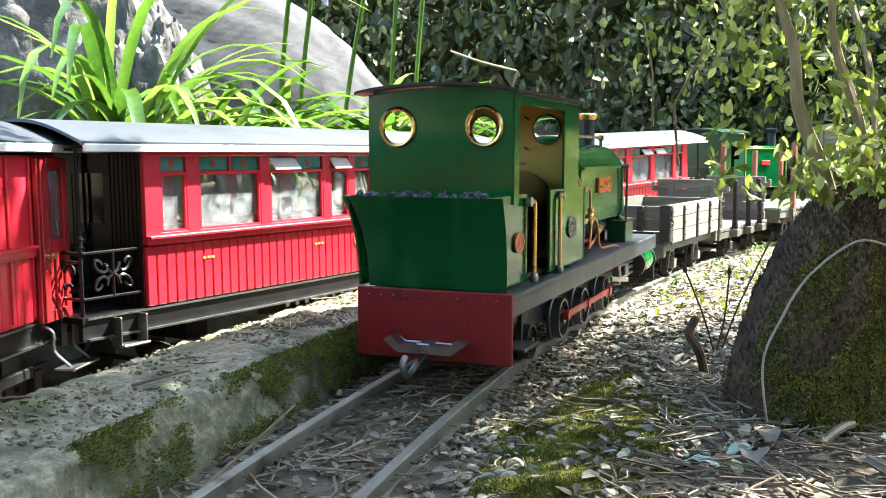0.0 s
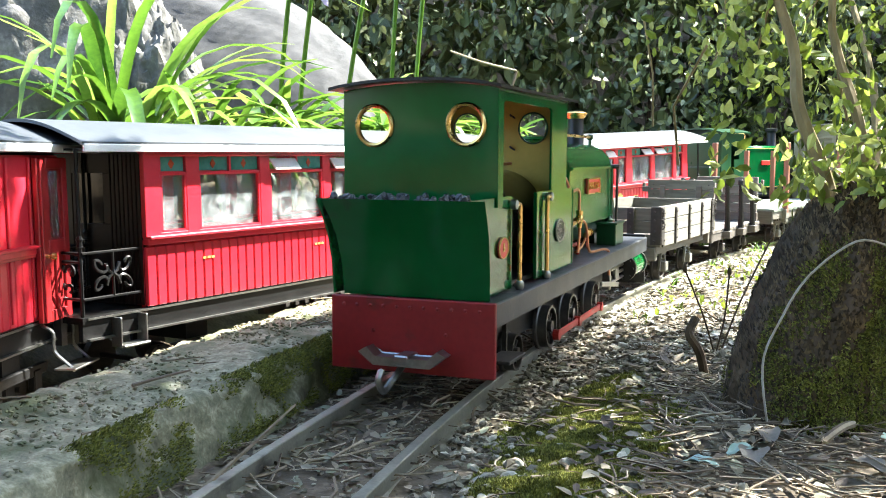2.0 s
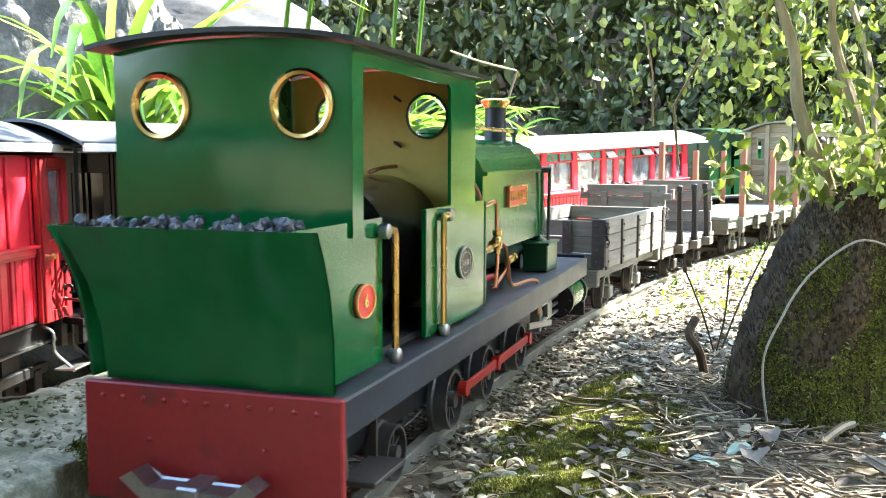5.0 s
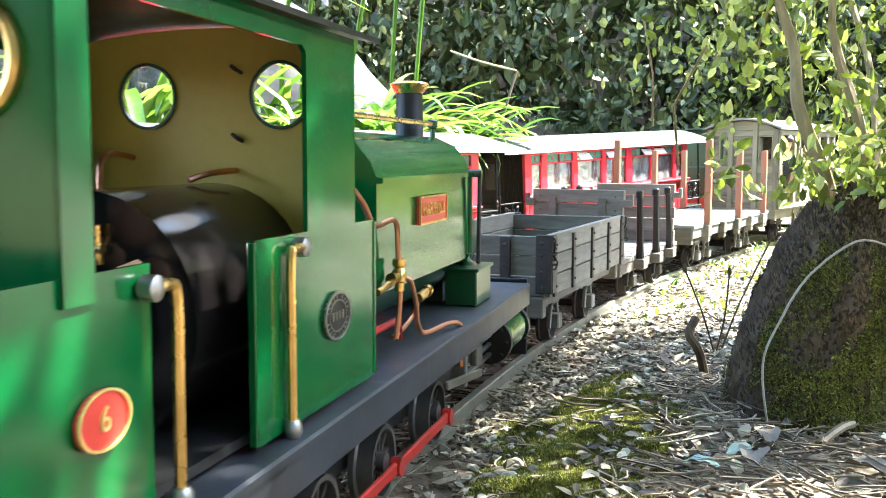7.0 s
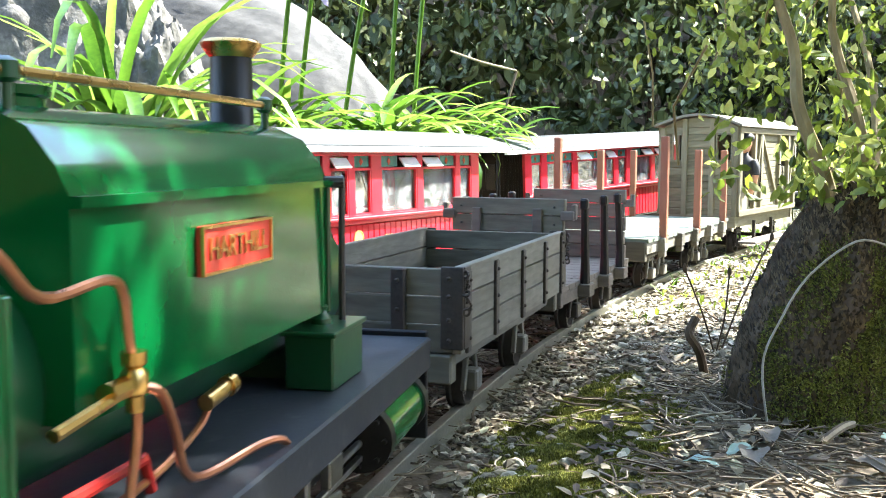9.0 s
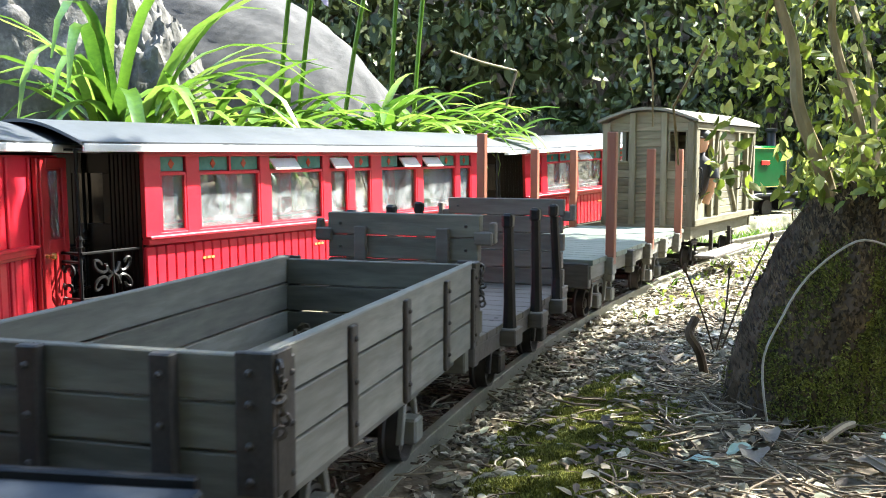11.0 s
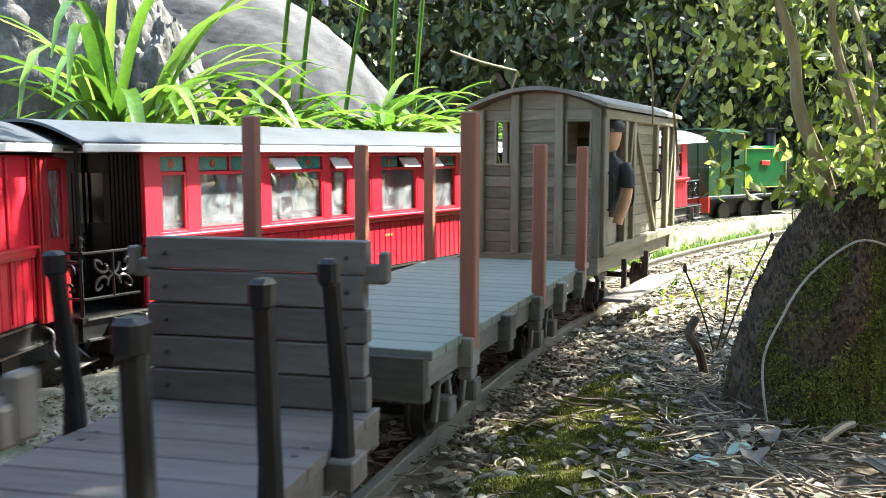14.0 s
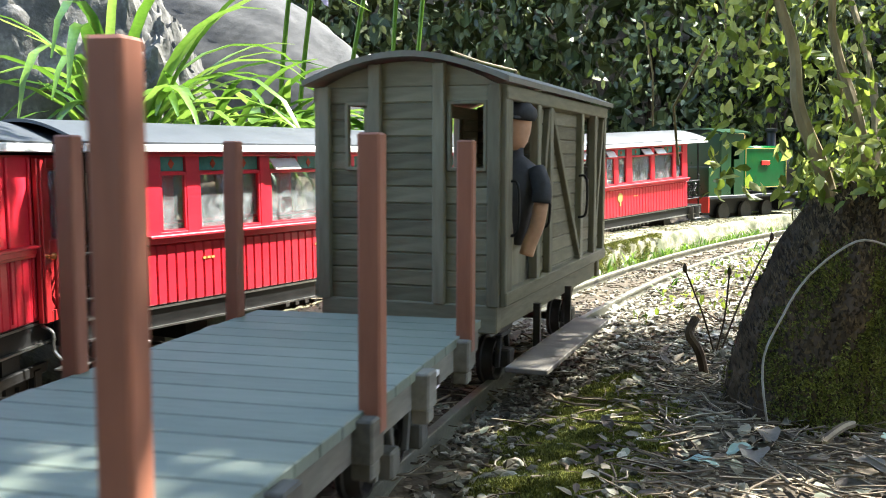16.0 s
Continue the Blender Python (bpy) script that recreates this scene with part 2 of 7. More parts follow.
BLADE = material("strap_leaf", [(0.025, 0.075, 0.010), (0.11, 0.22, 0.022), (0.27, 0.38, 0.075)], 5, 0.3, 0, 0.03, 150, 0.8, island=0.7, translucent=0.4)
DEAD_LEAF = material("dead_leaf", [(0.035, 0.022, 0.012), (0.11, 0.075, 0.043), (0.26, 0.215, 0.145), (0.19, 0.205, 0.135)], 20, 0.65, 0, 0.2, 300, 0.9, island=0.9, translucent=0.15)
PALE_LEAF = material("bleached_leaf", [(0.16, 0.14, 0.10), (0.36, 0.33, 0.26), (0.55, 0.52, 0.43)], 20, 0.7, 0, 0.2, 300, 0.8, island=0.8, translucent=0.15)
TWIG = material("dry_twig", [(0.05, 0.034, 0.02), (0.16, 0.12, 0.075), (0.36, 0.30, 0.205)], 20, 0.85, 0, 0.3, 300, 0.8, island=0.8)
COAL = material("coal", [(0.01, 0.01, 0.012), (0.05, 0.05, 0.055)], 60, 0.35, 0, 0.6, 300, 0.6, island=0.5)
SKIN = material("painted_skin", [(0.52, 0.28, 0.16), (0.66, 0.38, 0.23)], 60, 0.5, 0, 0.1, 300)
CLOTH = material("painted_black_cloth", [(0.02, 0.021, 0.024), (0.045, 0.047, 0.052)], 60, 0.7, 0, 0.2, 300)
AMBER = material("amber_glass", [(0.75, 0.25, 0.02), (0.85, 0.36, 0.05)], 30, 0.2, 0, 0.1, 100, translucent=0.5)
LILAC = material("lilac_petal", [(0.42, 0.36, 0.55), (0.62, 0.58, 0.72)], 30, 0.6, 0, 0.1, 100, island=0.5, translucent=0.3)
STAIN_GREEN = material("stained_glass_green", [(0.04, 0.16, 0.12), (0.10, 0.26, 0.20)], 60, 0.1, 0, 0.05, 200)
STAIN_RED = material("stained_glass_red", [(0.35, 0.04, 0.02), (0.45, 0.08, 0.03)], 60, 0.1, 0, 0.05, 200)
GOLD = material("gold_leaf_paint", [(0.60, 0.42, 0.10), (0.75, 0.55, 0.2)], 80, 0.4, 0.3, 0.05, 300)


def weave_material():
    """Concrete that carries the print of coarse cloth."""
    mt = material("cloth_printed_concrete", [(0.034, 0.034, 0.033), (0.058, 0.058, 0.057), (0.086, 0.086, 0.082)], 6, 0.9, 0, 0.5, 120, 0.5)
    n, l = mt.node_tree.nodes, mt.node_tree.links
    co = n.new("ShaderNodeTexCoord")
    w1, w2 = n.new("ShaderNodeTexWave"), n.new("ShaderNodeTexWave")
    for w, ax in ((w1, "X"), (w2, "Z")):
        w.bands_direction = ax
        w.inputs["Scale"].default_value = 170
        w.inputs["Distortion"].default_value = 2.0
        w.inputs["Detail"].default_value = 3
        l.new(co.outputs["Object"], w.inputs["Vector"])
    ad = n.new("ShaderNodeMath")
    l.new(w1.outputs["Fac"], ad.inputs[0])
    l.new(w2.outputs["Fac"], ad.inputs[1])
    bp = n.new("ShaderNodeBump")
    bp.inputs["Strength"].default_value, bp.inputs["Distance"].default_value = 0.22, 0.002
    l.new(ad.outputs[0], bp.inputs["Height"])
    l.new(bp.outputs[0], n["Principled BSDF"].inputs["Normal"])
    return mt


def glass_material(name, tint, rough, painted_reflection):
    mt = bpy.data.materials.new(name)
    mt.use_nodes = True
    n, l = mt.node_tree.nodes, mt.node_tree.links
    bs = n["Principled BSDF"]
    bs.inputs["Base Color"].default_value = (*tint, 1)
    bs.inputs["Roughness"].default_value = rough
    bs.inputs["Transmission Weight"].default_value = 1.0
    bs.inputs["IOR"].default_value = 1.35
    # a pale noise film paints cloudy reflections onto the pane
    if painted_reflection:
        co = n.new("ShaderNodeTexCoord")
        nz = n.new("ShaderNodeTexNoise")
        nz.inputs["Scale"].default_value, nz.inputs["Detail"].default_value = 30, 8
        nz.inputs["Distortion"].default_value = 2.5
        l.new(co.outputs["Object"], nz.inputs["Vector"])
        mr = n.new("ShaderNodeMapRange")
        mr.inputs["From Min"].default_value, mr.inputs["From Max"].default_value = 0.35, 0.7
        mr.inputs["To Min"].default_value, mr.inputs["To Max"].default_value = 0.05, painted_reflection
        l.new(nz.outputs[0], mr.inputs[0])
        df = n.new("ShaderNodeBsdfDiffuse")
        df.inputs[0].default_value = (0.34, 0.375, 0.385, 1)
        ms = n.new("ShaderNodeMixShader")
        l.new(mr.outputs[0], ms.inputs[0])
        l.new(bs.outputs[0], ms.inputs[1])
        l.new(df.outputs[0], ms.inputs[2])
        l.new(ms.outputs[0], n["Material Output"].inputs[0])
    return mt


WEAVE = weave_material()
GLASS = glass_material("cloudy_glass", (0.9, 0.95, 0.95), 0.03, 0.45)

# ---- moving train: local x runs along the line away from the camera's end, y to the left, z up from the rail tops ----
MOVERS = []      # (thing, metres along the line)
WHEELSETS = []   # (wheelset, local x, wheel radius)
RODS = []        # (rod, local x, y, z, crank throw, wheel radius)
RIGHT = pose(0, 0, 0, 90, 0, 0)      # plate drawn in x, z; grows towards -y


def side_m(y):
    """Maps plate coordinates (x, z) to a side sheet whose inner face is at y and which grows towards -y."""
    return Matrix.Translation((0, y, 0)) @ RIGHT


def end_m(x):
    """Maps plate coordinates (y, z) to an end sheet at x that grows towards +x."""
    return Matrix.Translation((x, 0, 0)) @ Matrix(((0, 0, 1, 0), (1, 0, 0, 0), (0, 1, 0, 0), (0, 0, 0, 1)))


def wheelset(parent, x, r, gauge=GAUGE, spokes=0, mat=None):
    """An axle with two flanged wheels, its own mesh so that it can turn."""
    bm = bmesh.new()
    bm_rod(bm, (0, -gauge * 0.5, 0), (0, gauge * 0.5, 0), 0.004, 10)
    for s in (-1, 1):
        m = Matrix.Translation((0, s * gauge * 0.5, 0)) @ pose(0, 0, 0, 90 if s < 0 else -90, 0, 0)
        if spokes:
            bm_lathe(bm, [(r * 0.86, -0.006), (r * 1.10, -0.006), (r * 1.10, -0.003), (r, -0.002), (r * 0.98, 0.007), (r * 0.86, 0.007), (r * 0.86, -0.006)], m, 36)
            bm_lathe(bm, [(0.0001, -0.005), (r * 0.27, -0.005), (r * 0.27, 0.008), (0.0001, 0.008)], m, 16)
            for k in range(spokes):
                a = 2 * math.pi * k / spokes
                bm_box(bm, (0, 0, 0), (r * 0.70, r * 0.10, 0.005), 0, m @ Matrix.Rotation(a, 4, "Z") @ Matrix.Translation((r * 0.55, 0, 0.001)))
        else:
            bm_lathe(bm, [(0.0001, -0.006), (r * 1.10, -0.006), (r * 1.12, -0.003), (r, -0.002), (r * 0.97, 0.007), (r * 0.84, 0.007), (r * 0.78, 0.002), (r * 0.4, 0.001), (r * 0.34, 0.006), (0.0001, 0.007)], m, 32)
            for k in range(5):
                a = 2 * math.pi * k / 5
                bm_rod(bm, m @ Vector((r * .58 * math.cos(a), r * .58 * math.sin(a), 0.0)), m @ Vector((r * .58 * math.cos(a), r * .58 * math.sin(a), 0.0028)), r * 0.1, 8)
    ob = part("wheelset", bm, mat or DARK_STEEL, parent, "", True)
    ob.matrix_basis = pose(x, 0, r)
    WHEELSETS.append((ob, x, r))
    return ob


def bolts(name, places, r, axis, parent, mat, depth=0.002):
    """Round-headed bolts, each a piece on one shared mesh."""
    bm = bmesh.new()
    bm_lathe(bm, [(r, 0), (r * 0.85, depth * 0.6), (r * 0.4, depth), (0.0001, depth)], None, 8)
    first = part(name, bm, mat, parent)
    turn = {"-y": pose(0, 0, 0, 90, 0, 0), "-x": pose(0, 0, 0, 0, -90, 0), "x": pose(0, 0, 0, 0, 90, 0), "z": Matrix()}[axis]
    first.matrix_basis = Matrix.Translation(places[0]) @ turn
    for p in places[1:]:
        ob = new(name, first.data)
        ob.parent = parent
        ob.matrix_basis = Matrix.Translation(p) @ turn


def text_part(name, words, size, mat, parent, m, depth=0.0006):
    cu = bpy.data.curves.new(name, "FONT")
    cu.body, cu.size, cu.extrude, cu.align_x, cu.align_y = words, size, depth, "CENTER", "CENTER"
    tmp = bpy.data.objects.new(name, cu)
    scene.collection.objects.link(tmp)
    me = bpy.data.meshes.new_from_object(tmp.evaluated_get(bpy.context.evaluated_depsgraph_get()))
    bpy.data.objects.remove(tmp)
    me.materials.clear()
    me.materials.append(mat)
    ob = new(name, me)
    ob.parent = parent
    ob.matrix_basis = m
    return ob


def engine_pose(d):
    return line_pose(d, 0.009) @ pose(0, 0, 0, 0, 0, 0.45)


def adopt(thing, pairs):
    """Makes the first-named parts pieces of the nearest part with the second name."""
    for small, big in pairs:
        hosts = [o for o in thing.children if o.name.split(".")[0] == big]
        for o in [o for o in thing.children if o.name.split(".")[0] == small]:
            middle = lambda q: q.matrix_basis @ (sum((Vector(v) for v in q.bound_box), Vector()) / 8)
            host = min(hosts, key=lambda q: (middle(q) - middle(o)).length)
            m = host.matrix_basis.inverted() @ o.matrix_basis
            o.parent = host
            o.matrix_basis = m


def tank_locomotive():
    o = 0.3785
    eng = empty("steam_locomotive", engine_pose(o), "green model tank engine with red buffer beam and open cab", "model locomotive")
    MOVERS.append((eng, o))
    X = lambda d: d - o
    # frames and footplate
    foot_z = 0.078
    boxes("footplate", [((X(0.380), 0, foot_z - 0.005), (0.694, 0.134, 0.007))], PLATE_BLACK, eng, "scuffed black footplate", 0.0012)
    for s in (-1, 1):
        boxes("valance", [((X(0.380), s * 0.0655, foot_z - 0.013), (0.690, 0.003, 0.016))], PLATE_BLACK, eng, "", 0.0006)
        boxes("frame", [((X(0.38), s * 0.034, 0.046), (0.66, 0.004, 0.046))], BLACK, eng)
    # rear beam with rivets and coupling
    bm = bmesh.new()
    bm_box(bm, (X(0.030), 0, 0.049), (0.005, 0.141, 0.060), 0.0008)
    part("rear_buffer_beam", bm, BUFFER_RED, eng, "dark red riveted beam")
    pts = [(X(0.0275), -0.058 + i * 0.0117, 0.072) for i in range(11)] + [(X(0.0275), y, 0.052) for y in (-0.03, 0.033)] + [(X(0.0275), y, 0.034) for y in (-0.03, 0.033)]
    bolts("rivet", pts, 0.0016, "-x", eng, BUFFER_RED, 0.0013)
    boxes("front_buffer_beam", [((X(0.729), 0, 0.045), (0.005, 0.128, 0.070))], BLACK, eng, "black front beam", 0.0008)
    bm = bmesh.new()
    bm_prism(bm, [(-0.037, 0.004), (-0.024, -0.006), (0.024, -0.006), (0.037, 0.004), (0.030, 0.008), (0.022, 0.001), (-0.022, 0.001), (-0.030, 0.008)], Matrix.Translation((X(0.008), 0, 0.034)) @ Matrix(((0, 0, 1, 0), (1, 0, 0, 0), (0, 1, 0, 0), (0, 0, 0, 1))), 0.014, 0.001)
    bm_box(bm, (X(0.018), 0, 0.033), (0.022, 0.012, 0.008), 0.001)
    part("coupling_head", bm, STEEL, eng, "bare steel coupling buffer")
    bm = bmesh.new()
    hook = smooth_path([(X(0.02), 0.004, 0.026), (X(0.0), 0.004, 0.018), (X(-0.016), 0.004, 0.014), (X(-0.024), 0.004, 0.024), (X(-0.018), 0.004, 0.030)], 3)
    bm_tube(bm, hook, 0.0028, 6)
    part("coupling_hook", bm, STEEL, eng, "bright steel hook", True)
    # bunker: flared rear sheet, two sides, coal
    bm = bmesh.new()
    prof = [(0.036, 0.079), (0.033, 0.105), (0.026, 0.128), (0.016, 0.145), (0.006, 0.158)]
    wid = [0.0625, 0.0635, 0.065, 0.0665, 0.068]
    grid = []
    for (d, z), w in zip(prof, wid):
        row = []
        for i in range(13):
            y = -w + 2 * w * i / 12
            dent = 0.0016 * math.sin(i * 1.3 + z * 90) * (1 if 2 < i < 11 else 0.2)
            row.append((bm.verts.new((X(d) + dent, y, z)), bm.verts.new((X(d) + 0.0022 + dent, y, z))))
        grid.append(row)
    for a, b in zip(grid, grid[1:]):
        for i in range(12):
            bm.faces.new((a[i][0], a[i + 1][0], b[i + 1][0], b[i][0]))
            bm.faces.new((a[i][1], b[i][1], b[i + 1][1], a[i + 1][1]))
    for i in range(12):
        bm.faces.new((grid[-1][i][0], grid[-1][i + 1][0], grid[-1][i + 1][1], grid[-1][i][1]))
    part("bunker_back", bm, GREEN, eng, "dented dark green bunker sheet", True)
    for s in (-1, 1):
        bm = bmesh.new()
        out = [(X(d) + 0.001, z) for d, z in prof] + [(X(0.118), 0.158), (X(0.118), 0.079)]
        m = side_m(-0.0645) if s < 0 else side_m(0.0665)
        bm_prism(bm, out[::-1], m, 0.002)
        part("bunker_side", bm, GREEN, eng)
    rng = random.Random(4)
    bm = bmesh.new()
    bm_box(bm, (X(0.038), 0, 0.148), (0.034, 0.122, 0.008))
    for k in range(130):
        p = (X(rng.uniform(0.018, 0.054)), rng.uniform(-0.060, 0.060), 0.151 + rng.uniform(0, 0.008))
        bmesh.ops.create_icosphere(bm, subdivisions=1, radius=rng.uniform(0.003, 0.0055), matrix=Matrix.Translation(p) @ Euler((rng.random() * 6, rng.random() * 6, 0)).to_matrix().to_4x4() @ Matrix.Diagonal((1, 0.8, 0.7, 1)))
    part("coal", bm, COAL, eng, "heap of small black coal")
    # cab: rear and front sheets with two round windows each, sides with openings, roof
    def holed_end(x, z0, z1, half, mid, win, zc, name, mat, lab):
        """One sheet with two round holes, arched on top."""
        r, n = 0.0150, 32
        arc = [(mid + half * math.sin(a) / math.sin(1.05), z1 + 0.0055 * math.cos(a * 1.5)) for a in np.linspace(1.05, -1.05, 14)]
        loops = [[(mid - half, z0), (mid + half, z0)] + arc] + [circle(r, n, c, zc) for c in win]
        bm = bmesh.new()
        m = end_m(x)
        edges = []
        for loop in loops:
            vs = [bm.verts.new(m @ Vector((p, q, 0))) for p, q in loop]
            edges += [bm.edges.new((vs[k], vs[(k + 1) % len(vs)])) for k in range(len(vs))]
        made = [f for f in bmesh.ops.triangle_fill(bm, edges=edges, use_beauty=True)["geom"] if isinstance(f, bmesh.types.BMFace)]
        up = bmesh.ops.extrude_face_region(bm, geom=made)["geom"]
        bmesh.ops.translate(bm, vec=(0.002, 0, 0), verts=[v for v in up if isinstance(v, bmesh.types.BMVert)])
        part(name, bm, mat, eng, lab)
        for c in win:
            bm = bmesh.new()
            if name == "cab_back":
                bm_lathe(bm, [(0.0145, 0), (0.0182, 0), (0.0182, 0.002), (0.0168, 0.0034), (0.0150, 0.0028), (0.0145, 0)], Matrix.Translation((x, c, zc)) @ pose(0, 0, 0, 0, -90, 0), 32)
                part("window_ring", bm, BRASS, eng, "polished brass porthole ring", True)
            else:
                bm_lathe(bm, [(0.0146, 0), (0.0162, 0), (0.0162, 0.0016), (0.0146, 0.0016), (0.0146, 0)], Matrix.Translation((x, c, zc)) @ pose(0, 0, 0, 0, -90, 0), 32)
                part("porthole_rim", bm, GREEN_DARK, eng, "", True)
    holed_end(X(0.074), 0.150, 0.246, 0.0705, 0.0025, (-0.0399, 0.0451), 0.217, "cab_back", GREEN, "green cab back sheet with two round windows")
    holed_end(X(0.280), 0.079, 0.246, 0.0690, 0.0025, (-0.0363, 0.0363), 0.2195, "cab_front", CREAM, "ochre cab front with two round windows")
    for z in (0.232, 0.200):
        bm = bmesh.new()
        bm_tube(bm, smooth_path([(X(0.279), -0.012, z), (X(0.2755), -0.0125, z + 0.001), (X(0.2755), -0.0155, z - 0.001), (X(0.279), -0.016, z - 0.002)], 3), 0.0010, 7)
        part("pipe_clip", bm, DARK_STEEL, eng, "", True)
    for s in (-1, 1):
        y = -0.0660 if s < 0 else 0.0752
        m = side_m(y)
        bm = bmesh.new()
        # one outline: rear post, opening, front post; the doorway runs down to the floor
        out = [(X(0.074), 0.150), (X(0.074), 0.246), (X(0.296), 0.246), (X(0.296), 0.159), (X(0.3235), 0.159), (X(0.3235), 0.079), (X(0.187), 0.079), (X(0.187), 0.159),
               (X(0.238), 0.159), (X(0.238), 0.234), (X(0.234), 0.237), (X(0.092), 0.237), (X(0.088), 0.234), (X(0.088), 0.150)]
        bm_prism(bm, out[::-1], m, 0.0022)
        part("cab_side", bm, GREEN, eng, "bright green cab side with open doorway")
        for d in (0.187, 0.3235):
            boxes("sheet_trim", [((X(d), y - 0.0012, 0.119), (0.0025, 0.0036, 0.079))], GREEN, eng, "", 0.0005)
    bm = bmesh.new()
    lo, hi = [], []
    for a in np.linspace(-1.0, 1.0, 15):
        lo.append((0.079 * math.sin(a * 1.1) / math.sin(1.1), 0.2455 + 0.0070 * (math.cos(a * 1.5) - math.cos(1.5)) / (1 - math.cos(1.5))))
    outline = lo + [(y, z + 0.0025) for y, z in reversed(lo)]
    bm_prism(bm, [(y + 0.003, z) for y, z in outline], end_m(X(0.058)), 0.254)
    part("cab_roof", bm, BLACK, eng, "thin black curved roof", True)
    # cab inside
    bm = bmesh.new()
    bm_rod(bm, (X(0.175), 0, 0.128), (X(0.300), 0, 0.128), 0.050, 36)
    bm_lathe(bm, [(0.0001, 0), (0.03, 0.001), (0.045, -0.004), (0.050, -0.010)], Matrix.Translation((X(0.175), 0, 0.128)) @ pose(0, 0, 0, 0, -90, 0), 36)
    part("boiler_back", bm, BLACK_GLOSS, eng, "glossy black firebox end", True)
    bm = bmesh.new()
    bm_rod(bm, (X(0.172), -0.008, 0.150), (X(0.172), -0.008, 0.165), 0.003, 10)
    bm_rod(bm, (X(0.171), -0.012, 0.156), (X(0.171), 0.0, 0.156), 0.002, 8)
    bm_rod(bm, (X(0.172), -0.016, 0.120), (X(0.172), -0.016, 0.134), 0.002, 8)
    part("water_gauge", bm, BRASS, eng, "small brass water gauge", True)
    bm = bmesh.new()
    bm_tube(bm, smooth_path([(X(0.280), 0.046, 0.19), (X(0.262), 0.046, 0.192), (X(0.250), 0.044, 0.187), (X(0.246), 0.042, 0.170)], 4), 0.0015, 8)
    bm_tube(bm, smooth_path([(X(0.280), -0.012, 0.184), (X(0.262), -0.008, 0.183), (X(0.252), -0.002, 0.180)], 4), 0.0015, 8)
    part("cab_pipe", bm, COPPER, eng, "copper cab pipe", True)
    bm = bmesh.new()
    bm_tube(bm, smooth_path([(X(0.176), 0.004, 0.150), (X(0.168), 0.012, 0.152), (X(0.164), 0.026, 0.148), (X(0.160), 0.036, 0.144)], 4), 0.002, 8)
    part("regulator_lever", bm, BRIGHT_RED, eng, "red lever", True)
    boxes("cab_floor", [((X(0.17), 0.002, 0.081), (0.24, 0.126, 0.004))], BLACK, eng)
    # handrails
    for d, z0, z1, b in ((0.1255, 0.081, 0.151, -1), (0.213, 0.080, 0.1535, 1)):
        bm = bmesh.new()
        y = -0.0715
        xx = X(d)
        bm_tube(bm, smooth_path([(xx + b * 0.014, -0.068, z1), (xx + b * 0.012, y, z1), (xx + b * 0.004, y, z1), (xx, y, z1 - 0.005), (xx, y, z0 + 0.03), (xx, y, z0)], 4), 0.0021, 8)
        part("handrail", bm, BRASS, eng, "polished brass grab rail", True)
        bm = bmesh.new()
        bm_lathe(bm, [(0.0030, -0.004), (0.0042, -0.002), (0.0042, 0.002), (0.0030, 0.004)], Matrix.Translation((xx, y, z0)), 12)
        bm_rod(bm, (xx, -0.066, z0), (xx, y, z0), 0.002, 8)
        part("rail_knob", bm, STEEL, eng, "steel handrail knob", True)
        bm = bmesh.new()
        bm_lathe(bm, [(0.002, -0.004), (0.0042, -0.002), (0.0042, 0.003), (0.002, 0.004)], Matrix.Translation((xx + b * 0.013, -0.070, z1)) @ pose(0, 0, 0, 90), 12)
        part("rail_knob", bm, STEEL, eng, "steel handrail knob", True)
    # number disc and maker's plate
    bm = bmesh.new()
    bm_lathe(bm, [(0.0001, 0), (0.0118, 0), (0.0118, 0.0012), (0.0001, 0.0012)], Matrix.Translation((X(0.090), -0.0672, 0.116)) @ pose(0, 0, 0, 90) @ Matrix.Diagonal((1.08, 0.76, 1, 1)), 30)
    part("number_disc", bm, BRIGHT_RED, eng, "oval red disc with gold number")
    bm = bmesh.new()
    ring_plate(bm, circle(0.0118), circle(0.0110), Matrix.Translation((X(0.090), -0.0682, 0.116)) @ pose(0, 0, 0, 90) @ Matrix.Diagonal((1.08, 0.76, 1, 1)), 0.0010)
    part("disc_rim", bm, GOLD, eng)
    text_part("number", "6", 0.0105, GOLD, eng, Matrix.Translation((X(0.090), -0.0686, 0.116)) @ pose(0, 0, 0, 90))
    pm = Matrix.Translation((X(0.269), -0.0682, 0.118)) @ pose(0, 0, 0, 90) @ Matrix.Diagonal((1.30, 0.90, 1, 1))
    bm = bmesh.new()
    bm_lathe(bm, [(0.0001, 0), (0.0125, 0), (0.0125, 0.0012), (0.0001, 0.0012)], pm, 30)
    part("maker_plate", bm, BLACK, eng, "round black plate with raised steel ring")
    bm = bmesh.new()
    up = pm @ Matrix.Translation((0, 0, 0.0008))
    ring_plate(bm, circle(0.0125), circle(0.0112), up, 0.0012)
    ring_plate(bm, circle(0.0084), circle(0.0077), up, 0.0010)
    for k in range(22):
        if k % 11 not in (5, 0):
            a = 2 * math.pi * k / 22
            bm_box(bm, (0, 0, 0), (0.0020, 0.0007, 0.001), 0, up @ Matrix.Rotation(a, 4, "Z") @ Matrix.Translation((0.0098, 0, 0.0005)))
    for x in (-0.0045, -0.0015, 0.0015, 0.0045):
        bm_box(bm, (0, 0, 0), (0.0018, 0.0042, 0.001), 0, up @ Matrix.Translation((x, 0, 0.0005)))
    part("plate_lettering", bm, STEEL, eng)
